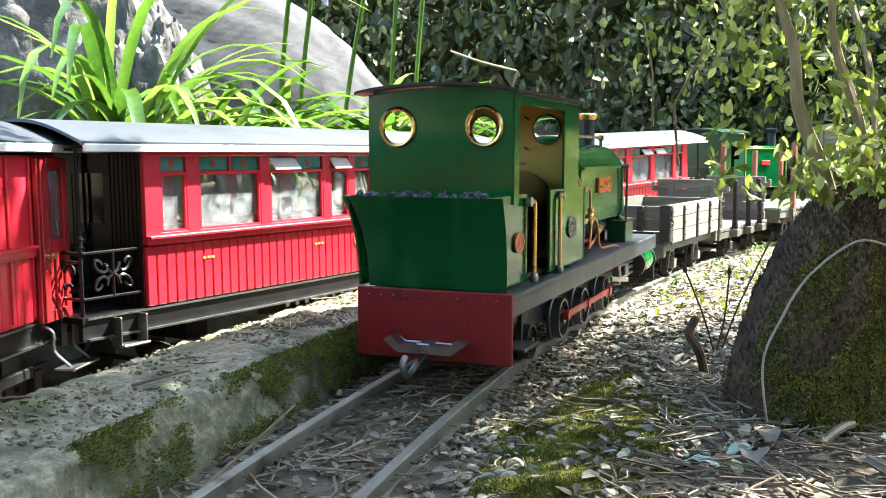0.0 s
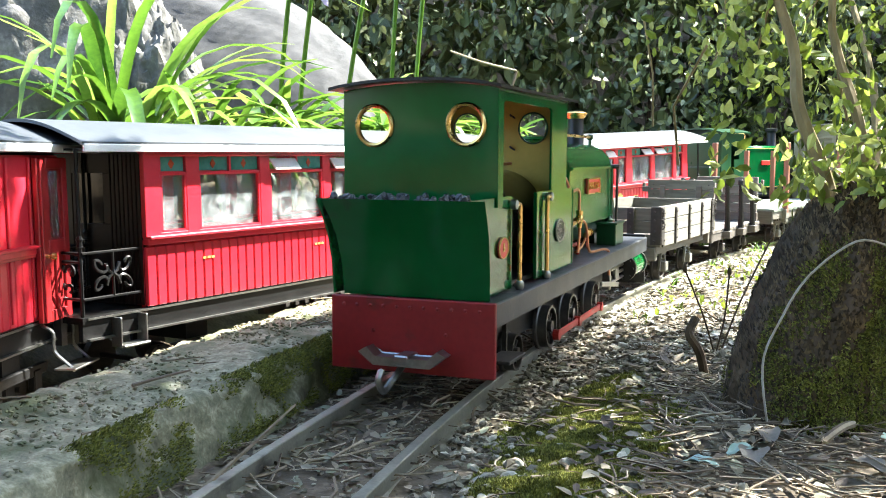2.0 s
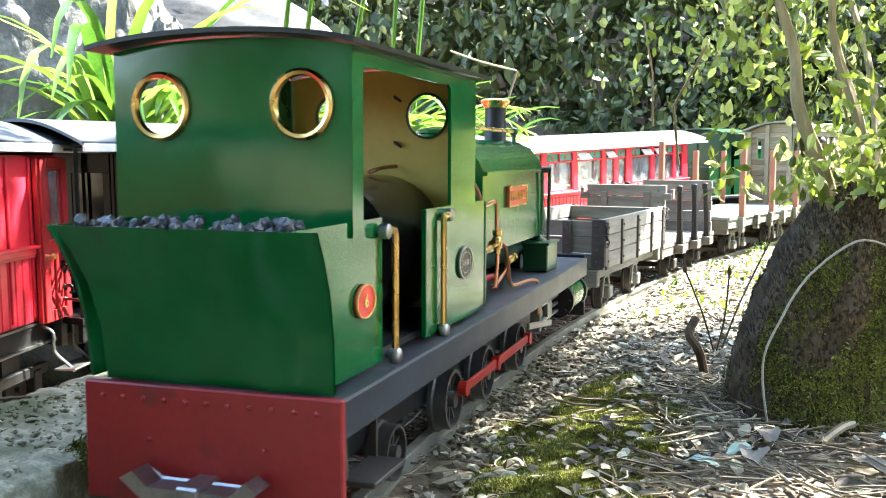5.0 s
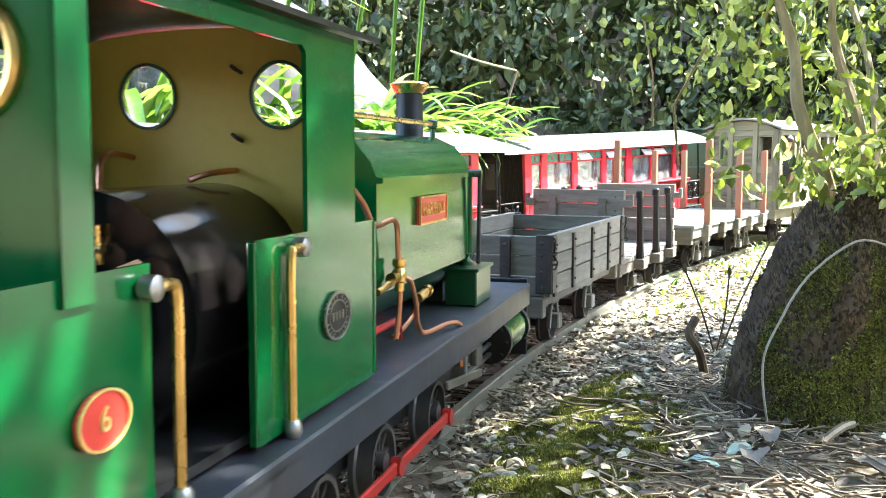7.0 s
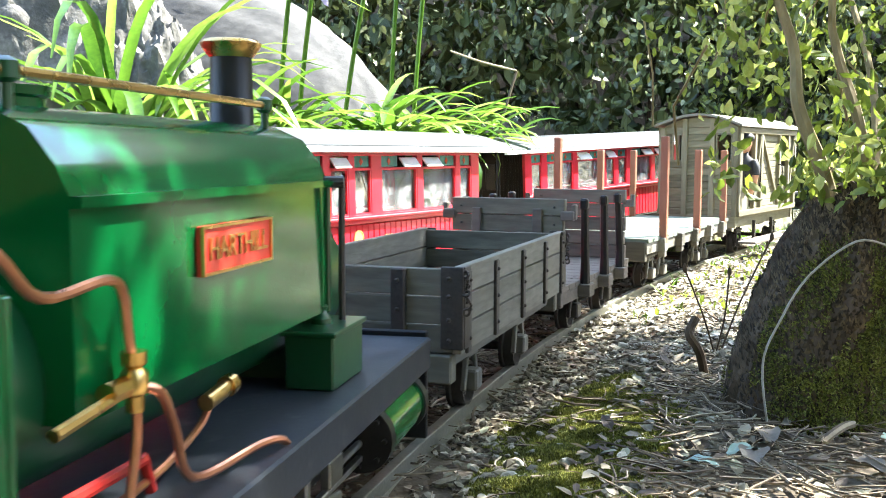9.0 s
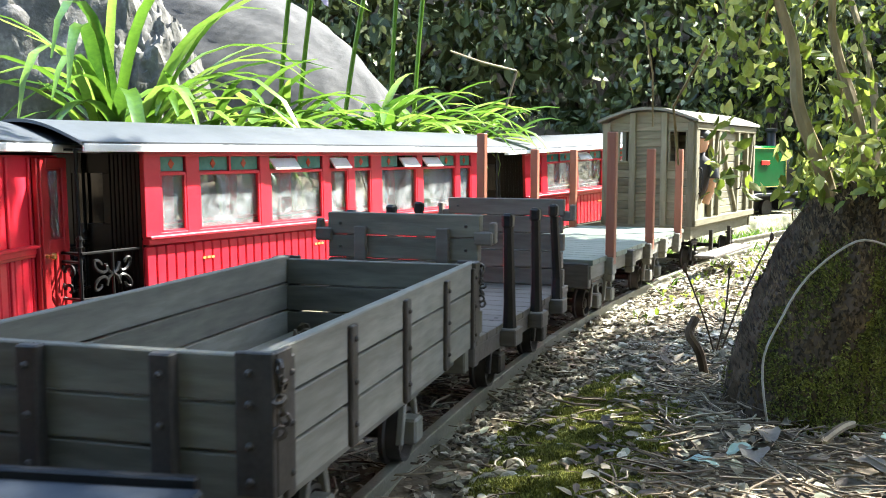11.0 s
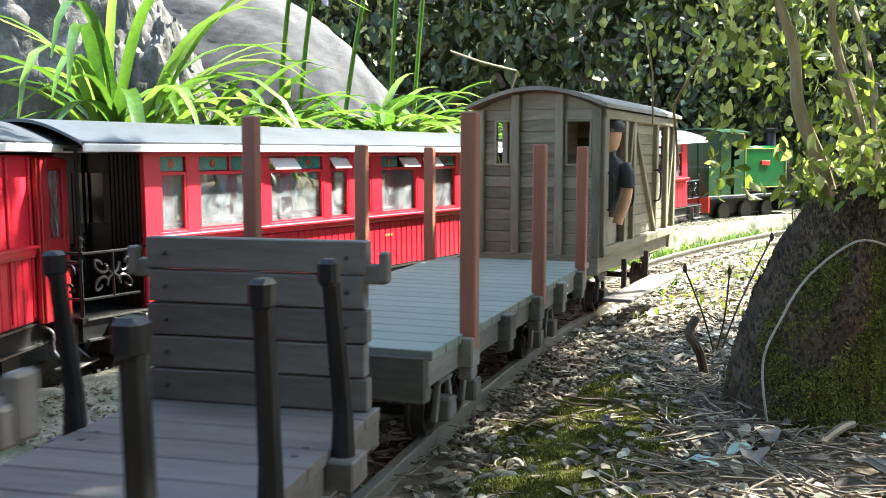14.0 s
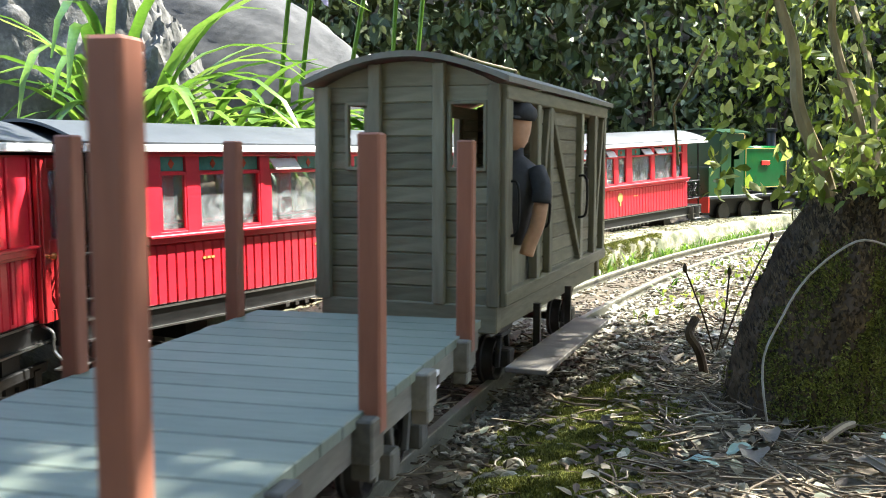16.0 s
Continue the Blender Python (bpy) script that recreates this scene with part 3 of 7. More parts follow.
    # tank: flat sides, rim, sloping shoulders, flat top strip
    prof = [(0.051, 0.112), (0.051, 0.1755), (0.0550, 0.1757), (0.0550, 0.1790), (0.051, 0.1792), (0.047, 0.188), (0.038, 0.199), (0.022, 0.206), (0, 0.2075)]
    half = prof + [(-y, z) for y, z in reversed(prof[:-1])]
    bm = bmesh.new()
    bm_prism(bm, half, end_m(X(0.376)), 0.226)
    part("saddle_tank", bm, GREEN, eng, "glossy green saddle tank", True)
    for s in (-1, 1):
        boxes("tank_band", [((X(0.602), s * 0.0515, 0.144), (0.004, 0.003, 0.066))], GREEN_DARK, eng, "", 0.0008)
    bm = bmesh.new()
    bm_rod(bm, (X(0.31), 0, 0.122), (X(0.62), 0, 0.122), 0.041, 32)
    bm_rod(bm, (X(0.602), 0, 0.124), (X(0.645), 0, 0.124), 0.046, 32)
    bm_box(bm, (X(0.62), 0, 0.095), (0.05, 0.06, 0.04))
    part("boiler", bm, GREEN_DARK, eng, "dark green boiler", True)
    npm = Matrix.Translation((X(0.487), -0.0525, 0.1560)) @ pose(0, 0, 0, 90)
    boxes("nameplate", [((X(0.487), -0.0523, 0.1560), (0.066, 0.0024, 0.0185))], BRIGHT_RED, eng, "red plate with brass edge and letters", 0.0004)
    bm = bmesh.new()
    for x, z, w, hgt in ((0, 0.0087, 0.066, 0.0011), (0, -0.0087, 0.066, 0.0011), (-0.0325, 0, 0.0011, 0.0185), (0.0325, 0, 0.0011, 0.0185)):
        bm_box(bm, (X(0.487) + x, -0.0539, 0.1560 + z), (w, 0.0012, hgt))
    part("plate_edge", bm, BRASS, eng)
    text_part("plate_letters", "HARTHILL", 0.0122, BRASS, eng, Matrix.Translation((X(0.487), -0.0538, 0.1560)) @ pose(0, 0, 0, 90))
    # chimney, filler, rail along the tank
    bm = bmesh.new()
    bm_lathe(bm, [(0.0160, 0), (0.0140, 0.004), (0.0115, 0.008), (0.0108, 0.042), (0.0108, 0.043)], Matrix.Translation((X(0.596), -0.001, 0.1985)), 28)
    part("chimney", bm, BLACK, eng, "black chimney", True)
    bm = bmesh.new()
    bm_lathe(bm, [(0.0112, 0), (0.0130, 0.002), (0.0152, 0.005), (0.0160, 0.0070), (0.0146, 0.0085), (0.0130, 0.009), (0.0095, 0.009), (0.0093, 0.002)], Matrix.Translation((X(0.596), -0.001, 0.2405)), 32)
    part("chimney_cap", bm, BRASS, eng, "turned brass chimney cap", True)
    bm = bmesh.new()
    bm_lathe(bm, [(0.016, 0), (0.016, 0.004), (0.018, 0.005), (0.018, 0.008), (0.008, 0.010), (0.0001, 0.0105)], Matrix.Translation((X(0.415), 0.002, 0.2055)), 24)
    part("tank_filler", bm, GREEN, eng, "green filler lid", True)
    bm = bmesh.new()
    bm_rod(bm, (X(0.372), -0.024, 0.216), (X(0.59), -0.024, 0.216), 0.0018, 8)
    part("tank_handrail", bm, BRASS, eng, "", True)
    for d in (0.386, 0.585):
        bm = bmesh.new()
        bm_rod(bm, (X(d), -0.024, 0.204), (X(d), -0.024, 0.216), 0.0022, 8)
        bm_lathe(bm, [(0.002, -0.004), (0.0042, -0.0025), (0.0042, 0.0025), (0.002, 0.004)], Matrix.Translation((X(d), -0.024, 0.216)), 12)
        part("rail_stanchion", bm, GREEN_DARK, eng, "", True)
    # lubricator box, rod, pipes and valves on the right running board
    bm = bmesh.new()
    bm_box(bm, (X(0.598), -0.051, 0.0905), (0.050, 0.026, 0.028), 0.001)
    bm_box(bm, (X(0.598), -0.051, 0.1045), (0.054, 0.030, 0.0026), 0.0006)
    part("lubricator_box", bm, GREEN_DARK, eng, "small green oil box")
    bm = bmesh.new()
    bm_lathe(bm, [(0.006, 0), (0.0058, 0.003), (0.003, 0.0055), (0.0026, 0.007), (0.0036, 0.009), (0.0001, 0.0115)], Matrix.Translation((X(0.599), -0.049, 0.1055)), 14)
    part("box_knob", bm, GREEN_DARK, eng, "", True)
    bm = bmesh.new()
    bm_rod(bm, (X(0.612), -0.056, 0.104), (X(0.606), -0.058, 0.178), 0.0018, 8)
    bm_tube(bm, [(X(0.602), -0.050, 0.178), (X(0.604), -0.060, 0.178)], 0.003, 8)
    part("lubricator_rod", bm, DARK_STEEL, eng, "thin steel rod", True)
    bm = bmesh.new()
    bm_tube(bm, smooth_path([(X(0.300), -0.046, 0.186), (X(0.318), -0.054, 0.178), (X(0.334), -0.058, 0.167), (X(0.350), -0.059, 0.154), (X(0.381), -0.059, 0.155), (X(0.390), -0.059, 0.150), (X(0.394), -0.058, 0.138), (X(0.397), -0.058, 0.122), (X(0.398), -0.058, 0.105), (X(0.394), -0.057, 0.084)], 5), 0.0017, 8)
    bm_tube(bm, smooth_path([(X(0.398), -0.060, 0.120), (X(0.405), -0.063, 0.116), (X(0.412), -0.064, 0.102), (X(0.417), -0.064, 0.088), (X(0.430), -0.065, 0.0815), (X(0.470), -0.069, 0.081), (X(0.486), -0.073, 0.078), (X(0.490), -0.073, 0.068), (X(0.491), -0.073, 0.048)], 5), 0.0017, 8)
    bm_tube(bm, smooth_path([(X(0.395), -0.054, 0.084), (X(0.43), -0.050, 0.084), (X(0.462), -0.048, 0.090), (X(0.470), -0.048, 0.098)], 4), 0.0016, 8)
    part("copper_pipe", bm, COPPER, eng, "bent copper steam pipes", True)
    bm = bmesh.new()
    c = Vector((X(0.397), -0.058, 0.121))
    bm_lathe(bm, [(0.0001, -0.009), (0.003, -0.009), (0.003, -0.004), (0.0045, -0.003), (0.0045, 0.003), (0.003, 0.005), (0.0042, 0.006), (0.0042, 0.010), (0.0001, 0.010)], Matrix.Translation(c), 12)
    bm_rod(bm, c + Vector((-0.045, -0.002, -0.004)), c + Vector((0.006, 0, 0)), 0.002, 8)
    bm_rod(bm, c + Vector((-0.016, 0, 0)), c + Vector((-0.006, 0, 0)), 0.0036, 8)
    part("pipe_valve", bm, BRASS, eng, "brass pipe union and valve", True)
    bm = bmesh.new()
    bm_rod(bm, (X(0.462), -0.050, 0.098), (X(0.482), -0.050, 0.100), 0.0034, 10)
    bm_rod(bm, (X(0.480), -0.050, 0.100), (X(0.485), -0.050, 0.1005), 0.0044, 10)
    part("check_valve", bm, BRASS, eng, "short brass check valve", True)
    bm = bmesh.new()
    bm_tube(bm, [(X(0.325), -0.052, 0.093), (X(0.412), -0.052, 0.092), (X(0.416), -0.052, 0.080)], 0.0022, 8)
    part("reach_rod", bm, ROD_RED, eng, "red control rod", True)
    # running gear
    r = 0.0215
    axles = (0.265, 0.355, 0.465)
    for d in axles:
        wheelset(eng, X(d), r, GAUGE, 10, WHEEL_STEEL)
    for s in (-1, 1):
        bm = bmesh.new()
        bm_box(bm, (0, 0, 0), (0.200, 0.003, 0.007), 0.0008)
        for x in (-0.100, -0.010, 0.100):
            bm_rod(bm, (x, -0.003, 0), (x, 0.003, 0), 0.0055, 14)
        rod = part("coupling_rod", bm, ROD_RED, eng, "red coupling rod")
        rod.matrix_basis = pose(X(0.365), s * 0.0565, r - 0.009)
        RODS.append((rod, X(0.365), s * 0.0565, r, 0.009, r))
        bm = bmesh.new()
        bm_rod(bm, (X(0.610), s * 0.056, 0.044), (X(0.684), s * 0.056, 0.044), 0.0165, 24)
        part("cylinder", bm, GREEN, eng, "green lagged cylinder", True)
        bm = bmesh.new()
        bm_rod(bm, (X(0.682), s * 0.056, 0.044), (X(0.690), s * 0.056, 0.044), 0.018, 24)
        part("cylinder_cover", bm, BLACK, eng, "", True)
        bm = bmesh.new()
        bm_rod(bm, (X(0.604), s * 0.056, 0.044), (X(0.612), s * 0.056, 0.044), 0.018, 24)
        for k in range(8):
            a = 2 * math.pi * k / 8
            bm_rod(bm, (X(0.601), s * 0.056 + 0.014 * math.cos(a), 0.044 + 0.014 * math.sin(a)), (X(0.605), s * 0.056 + 0.014 * math.cos(a), 0.044 + 0.014 * math.sin(a)), 0.0015, 6)
        part("cylinder_cover", bm, BLACK, eng, "", True)
        bm = bmesh.new()
        for z in (0.034, 0.050):
            bm_box(bm, (X(0.565), s * 0.056, z), (0.080, 0.004, 0.003), 0.0005)
        bm_box(bm, (X(0.560), s * 0.056, 0.042), (0.020, 0.005, 0.014), 0.001)
        bm_box(bm, (X(0.525), s * 0.052, 0.045), (0.006, 0.010, 0.04), 0.001)
        bm_rod(bm, (X(0.560), s * 0.056, 0.042), (X(0.605), s * 0.056, 0.042), 0.002, 8)
        bm_box(bm, (X(0.515), s * 0.058, 0.034), (0.10, 0.003, 0.006), 0.0008, pose(0, 0, 0, 0, 7, 0))
        part("slide_bar", bm, STEEL, eng, "bare steel slide bars and rod")
        bm = bmesh.new()
        bm_box(bm, (X(0.062), s * 0.050, 0.058), (0.003, 0.012, 0.030), 0.0005)
        bm_box(bm, (X(0.100), s * 0.056, 0.022), (0.046, 0.022, 0.003), 0.0006)
        bm_box(bm, (X(0.080), s * 0.048, 0.044), (0.003, 0.004, 0.046))
        bm_box(bm, (X(0.122), s * 0.048, 0.044), (0.003, 0.004, 0.046))
        part("cab_step", bm, DARK_STEEL, eng, "steel cab step")
    bm = bmesh.new()
    for d in (0.31, 0.41, 0.50):
        bm_box(bm, (X(d), -0.030, 0.056), (0.05, 0.006, 0.02))
    part("spring_hanger", bm, ROD_RED, eng, "red spring hangers")
    wheelset(eng, X(0.150), 0.017, GAUGE, 8, DARK_STEEL)
    # the cab and tank are narrower than the beams
    full = ("footplate", "valance", "frame", "rear_buffer_beam", "front_buffer_beam", "coupling", "rivet", "bunker_back", "wheelset", "cylinder", "slide_bar", "spring_hanger", "cab_step")
    for ob in eng.children:
        if not ob.name.startswith(full):
            ob.matrix_basis = Matrix.Translation((0, 0.0092, 0)) @ Matrix.Diagonal((1, 0.965, 1, 1)) @ ob.matrix_basis
    adopt(eng, [("plate_edge", "nameplate"), ("plate_letters", "nameplate"), ("disc_rim", "number_disc"), ("number", "number_disc"), ("plate_lettering", "maker_plate"),
                ("chimney_cap", "chimney"), ("rail_knob", "handrail"), ("box_knob", "lubricator_box"), ("window_ring", "cab_back"), ("porthole_rim", "cab_front"), ("pipe_clip", "cab_front"), ("rivet", "rear_buffer_beam"),
                ("coupling_hook", "coupling_head"), ("cylinder_cover", "cylinder"), ("rail_stanchion", "tank_handrail"), ("tank_band", "saddle_tank"), ("sheet_trim", "cab_side"), ("water_gauge", "boiler_back")])
    return eng


def plank_wall(parent, x0, x1, z0, z1, y, rows, thick, mat, name="plank", axis="x", gap=0.0012):
    """Horizontal boards, each a piece."""
    hgt = (z1 - z0) / rows
    for i in range(rows):
        bm = bmesh.new()
        if axis == "x":
            bm_box(bm, (0, 0, 0), (x1 - x0, thick, hgt - gap), 0.0006)
        else:
            bm_box(bm, (0, 0, 0), (thick, x1 - x0, hgt - gap), 0.0006)
        ob = part(name, bm, mat, parent)
        c = (x0 + x1) / 2
        zc = z0 + hgt * (i + 0.5)
        ob.matrix_basis = pose(c, y, zc) if axis == "x" else pose(y, c, zc)


def axle_guard(parent, x, s, mat=None, y=0.052):
    bm = bmesh.new()
    for dx in (-1, 1):
        bm_box(bm, (x + dx * 0.011, s * y, 0.036), (0.005, 0.004, 0.044), 0.0006, pose(0, 0, 0, 0, dx * -16, 0))
    bm_box(bm, (x, s * (y + 0.002), 0.021), (0.016, 0.012, 0.016), 0.0015)
    bm_box(bm, (x, s * y, 0.046), (0.040, 0.006, 0.005), 0.001)
    bm_box(bm, (x, s * y, 0.041), (0.028, 0.006, 0.004), 0.001)
    part("axle_guard", bm, mat or WOOD_UP, parent, "weathered axle guard and box")


def open_wagon():
    d0, d1 = 0.771, 1.104
    o = (d0 + d1) / 2
    w = empty("open_wagon", line_pose(o), "weathered grey wooden open wagon with iron straps", "model wagon")
    MOVERS.append((w, o))
    L = d1 - d0
    hw, z0, z1 = 0.074, 0.058, 0.1185
    for s in (-1, 1):
        plank_wall(w, -L / 2, L / 2, z0, z1, s * (hw - 0.003), 3, 0.006, WOOD)
        boxes("sole_bar", [((0, s * 0.055, 0.051), (L, 0.010, 0.014))], WOOD, w, "", 0.001)
        for x in (-L / 2 + 0.012, -0.083, 0, 0.083, L / 2 - 0.012):
            boxes("side_strap", [((x, s * (hw + 0.0012), (z0 + z1) / 2 - 0.002), (0.008, 0.0026, z1 - z0 - 0.004))], DARK_STEEL, w, "", 0.0006)
            bolts("bolt", [(x, s * (hw + 0.002) - (0.0 if s < 0 else 0), z) for z in (0.068, 0.088, 0.108)], 0.0017, "-y", w, DARK_STEEL) if s < 0 else None
    for e in (-1, 1):
        plank_wall(w, -hw + 0.006, hw - 0.006, z0, z1 - 0.002, e * (L / 2 - 0.003), 3, 0.006, WOOD_CROSS, axis="y")
        for y in (-0.030, 0.030):
            boxes("end_post", [((e * (L / 2 + 0.003), y, 0.084), (0.006, 0.010, 0.064))], DARK_STEEL, w, "", 0.0008)
            bolts("bolt", [(e * (L / 2 + 0.006), y, z) for z in (0.068, 0.088, 0.108)], 0.0017, "-x" if e < 0 else "x", w, DARK_STEEL)
        for s in (-1, 1):
            bm = bmesh.new()
            bm_box(bm, (e * (L / 2 + 0.0015), s * (hw - 0.006), 0.090), (0.003, 0.016, 0.056), 0.0006)
            bm_box(bm, (e * (L / 2 - 0.006), s * (hw + 0.0012), 0.090), (0.014, 0.003, 0.056), 0.0006)
            part("corner_iron", bm, DARK_STEEL, w, "rusty corner iron")
            bolts("bolt", [(e * (L / 2 + 0.003), s * (hw - 0.008), z) for z in (0.068, 0.082, 0.098, 0.110)], 0.0017, "-x" if e < 0 else "x", w, DARK_STEEL)
        boxes("head_stock", [((e * (L / 2 - 0.002), 0, 0.048), (0.012, 0.136, 0.020))], WOOD_CROSS, w, "", 0.0012)
        bm = bmesh.new()
        bm_box(bm, (e * (L / 2 + 0.012), 0, 0.036), (0.024, 0.012, 0.008), 0.001)
        bm_box(bm, (e * (L / 2 + 0.022), 0, 0.038), (0.006, 0.040, 0.010), 0.001)
        part("coupling", bm, DARK_STEEL, w, "steel centre coupling")
        # chain at the top corner
        bm = bmesh.new()
        rng = random.Random(3)
        for k in range(7):
            bm_lathe(bm, [(0.0016, -0.0007), (0.0030, -0.0007), (0.0030, 0.0007), (0.0016, 0.0007), (0.0016, -0.0007)], Matrix.Translation((e * (L / 2 + 0.002 - (k % 3) * 0.002), -(hw + 0.004), 0.113 - k * 0.0042)) @ Euler((rng.random() * 3, rng.random() * 3, 0)).to_matrix().to_4x4(), 8)
        part("pin_chain", bm, DARK_STEEL, w, "short pin chain")
    for i in range(9):
        y = -hw + 0.012 + (2 * hw - 0.024) * (i + 0.5) / 9
        boxes("floor_board", [((0, y, 0.061), (L - 0.014, (2 * hw - 0.024) / 9 - 0.001, 0.005))], WOOD, w, "", 0.0005)
    rng = random.Random(9)
    bm = bmesh.new()
    for k in range(60):
        e = rng.choice((-1, 1))
        p = (e * (L / 2 - 0.008 - rng.random() ** 2 * 0.05), rng.uniform(-0.06, 0.06), 0.0655)
        bmesh.ops.create_icosphere(bm, subdivisions=1, radius=rng.uniform(0.002, 0.006), matrix=Matrix.Translation(p) @ Euler((rng.random() * 6, rng.random() * 6, 0)).to_matrix().to_4x4() @ Matrix.Diagonal((1, 1, 0.4, 1)))
    tagged(part("floor_debris", bm, EARTH, w, "dead leaves and dirt in the corners"), "", "", "", "stuff")
    adopt(w, [("bolt", "end_post"), ("pin_chain", "corner_iron")])
    for x in (-0.075, 0.075):
        wheelset(w, x, 0.0175)
        for s in (-1, 1):
            axle_guard(w, x, s)
    return w


def bulkhead_wagon():
    d0, d1 = 1.140, 1.462
    o = (d0 + d1) / 2
    w = empty("bulkhead_wagon", line_pose(o), "dark wooden flat wagon with plank ends and black iron stakes", "model wagon")
    MOVERS.append((w, o))
    L = d1 - d0
    dz = 0.054
    n = 12
    for i in range(n):
        x = -L / 2 + L * (i + 0.5) / n
        boxes("deck_board", [((x, 0, dz), (L / n - 0.0012, 0.132, 0.006))], WOOD_DARK, w, "", 0.0005)
    for s in (-1, 1):
        boxes("sole_bar", [((0, s * 0.060, dz - 0.010), (L, 0.010, 0.014))], WOOD_DARK, w, "", 0.001)
        for x in (-0.085, 0.005, 0.088):
            bm = bmesh.new()
            tip = x - (0.014 if x > 0.08 else 0.003)
            bm_tube(bm, [(x, s * 0.070, dz - 0.012), (x, s * 0.070, dz + 0.02), (tip, s * 0.069, dz + 0.09)], 0.0045, 8, [0.0065, 0.0050, 0.0042])
            bm_box(bm, (tip, s * 0.069, dz + 0.086), (0.010, 0.009, 0.012), 0.002)
            part("stake", bm, BLACK, w, "black iron stake")
            bm = bmesh.new()
            bm_box(bm, (x, s * 0.0715, dz - 0.008), (0.022, 0.014, 0.014), 0.001)
            part("stake_pocket", bm, WOOD_DARK, w)
    for e, d in ((-1, 1.160), (1, 1.452)):
        xx = d - o
        for i in range(5):
            bm = bmesh.new()
            bm_box(bm, (0, 0, 0), (0.009, 0.126 - 0.002 * (i % 2), 0.0172), 0.0007)
            ob = part("end_plank", bm, WOOD_DARK if e > 0 else WOOD_CROSS, w)
            ob.matrix_basis = pose(xx, 0.0005 * (i % 2), dz + 0.012 + i * 0.0182)
        for y in (-0.034, 0.034):
            boxes("end_post", [((xx - e * -0.006, y, dz + 0.040), (0.004, 0.010, 0.086))], WOOD_DARK, w, "", 0.0008)
        for s in (-1, 1):
            bm = bmesh.new()
            bm_box(bm, (xx + e * 0.002, s * 0.066, dz + 0.076), (0.010, 0.014, 0.010), 0.001)
            bm_box(bm, (xx - e * 0.001, s * 0.072, dz + 0.080), (0.008, 0.005, 0.016), 0.001)
            part("end_bracket", bm, WOOD_DARK, w)
        bolts("bolt", [(xx - 0.0045, y, dz + 0.012 + k * 0.0182) for k in range(5) for y in (-0.052, 0.052)], 0.0014, "-x", w, DARK_STEEL)
        boxes("head_stock", [((e * (L / 2 - 0.004), 0, dz - 0.010), (0.010, 0.130, 0.018))], WOOD_DARK, w, "", 0.001)
        bm = bmesh.new()
        bm_box(bm, (e * (L / 2 + 0.008), 0, 0.036), (0.022, 0.012, 0.008), 0.001)
        part("coupling", bm, DARK_STEEL, w)
    bm = bmesh.new()
    bm_tube(bm, [(1.149 - o, -0.028, dz + 0.052), (1.149 - o, 0.034, dz + 0.054)], 0.0016, 6)
    part("grab_bar", bm, STEEL, w, "thin steel bar on the end")
    adopt(w, [("bolt", "end_plank"), ("stake_pocket", "sole_bar"), ("grab_bar", "end_plank")])
    for x in (-0.075, 0.075):
        wheelset(w, x, 0.0175)
        for s in (-1, 1):
            axle_guard(w, x, s, DARK_STEEL, 0.054)
    return w


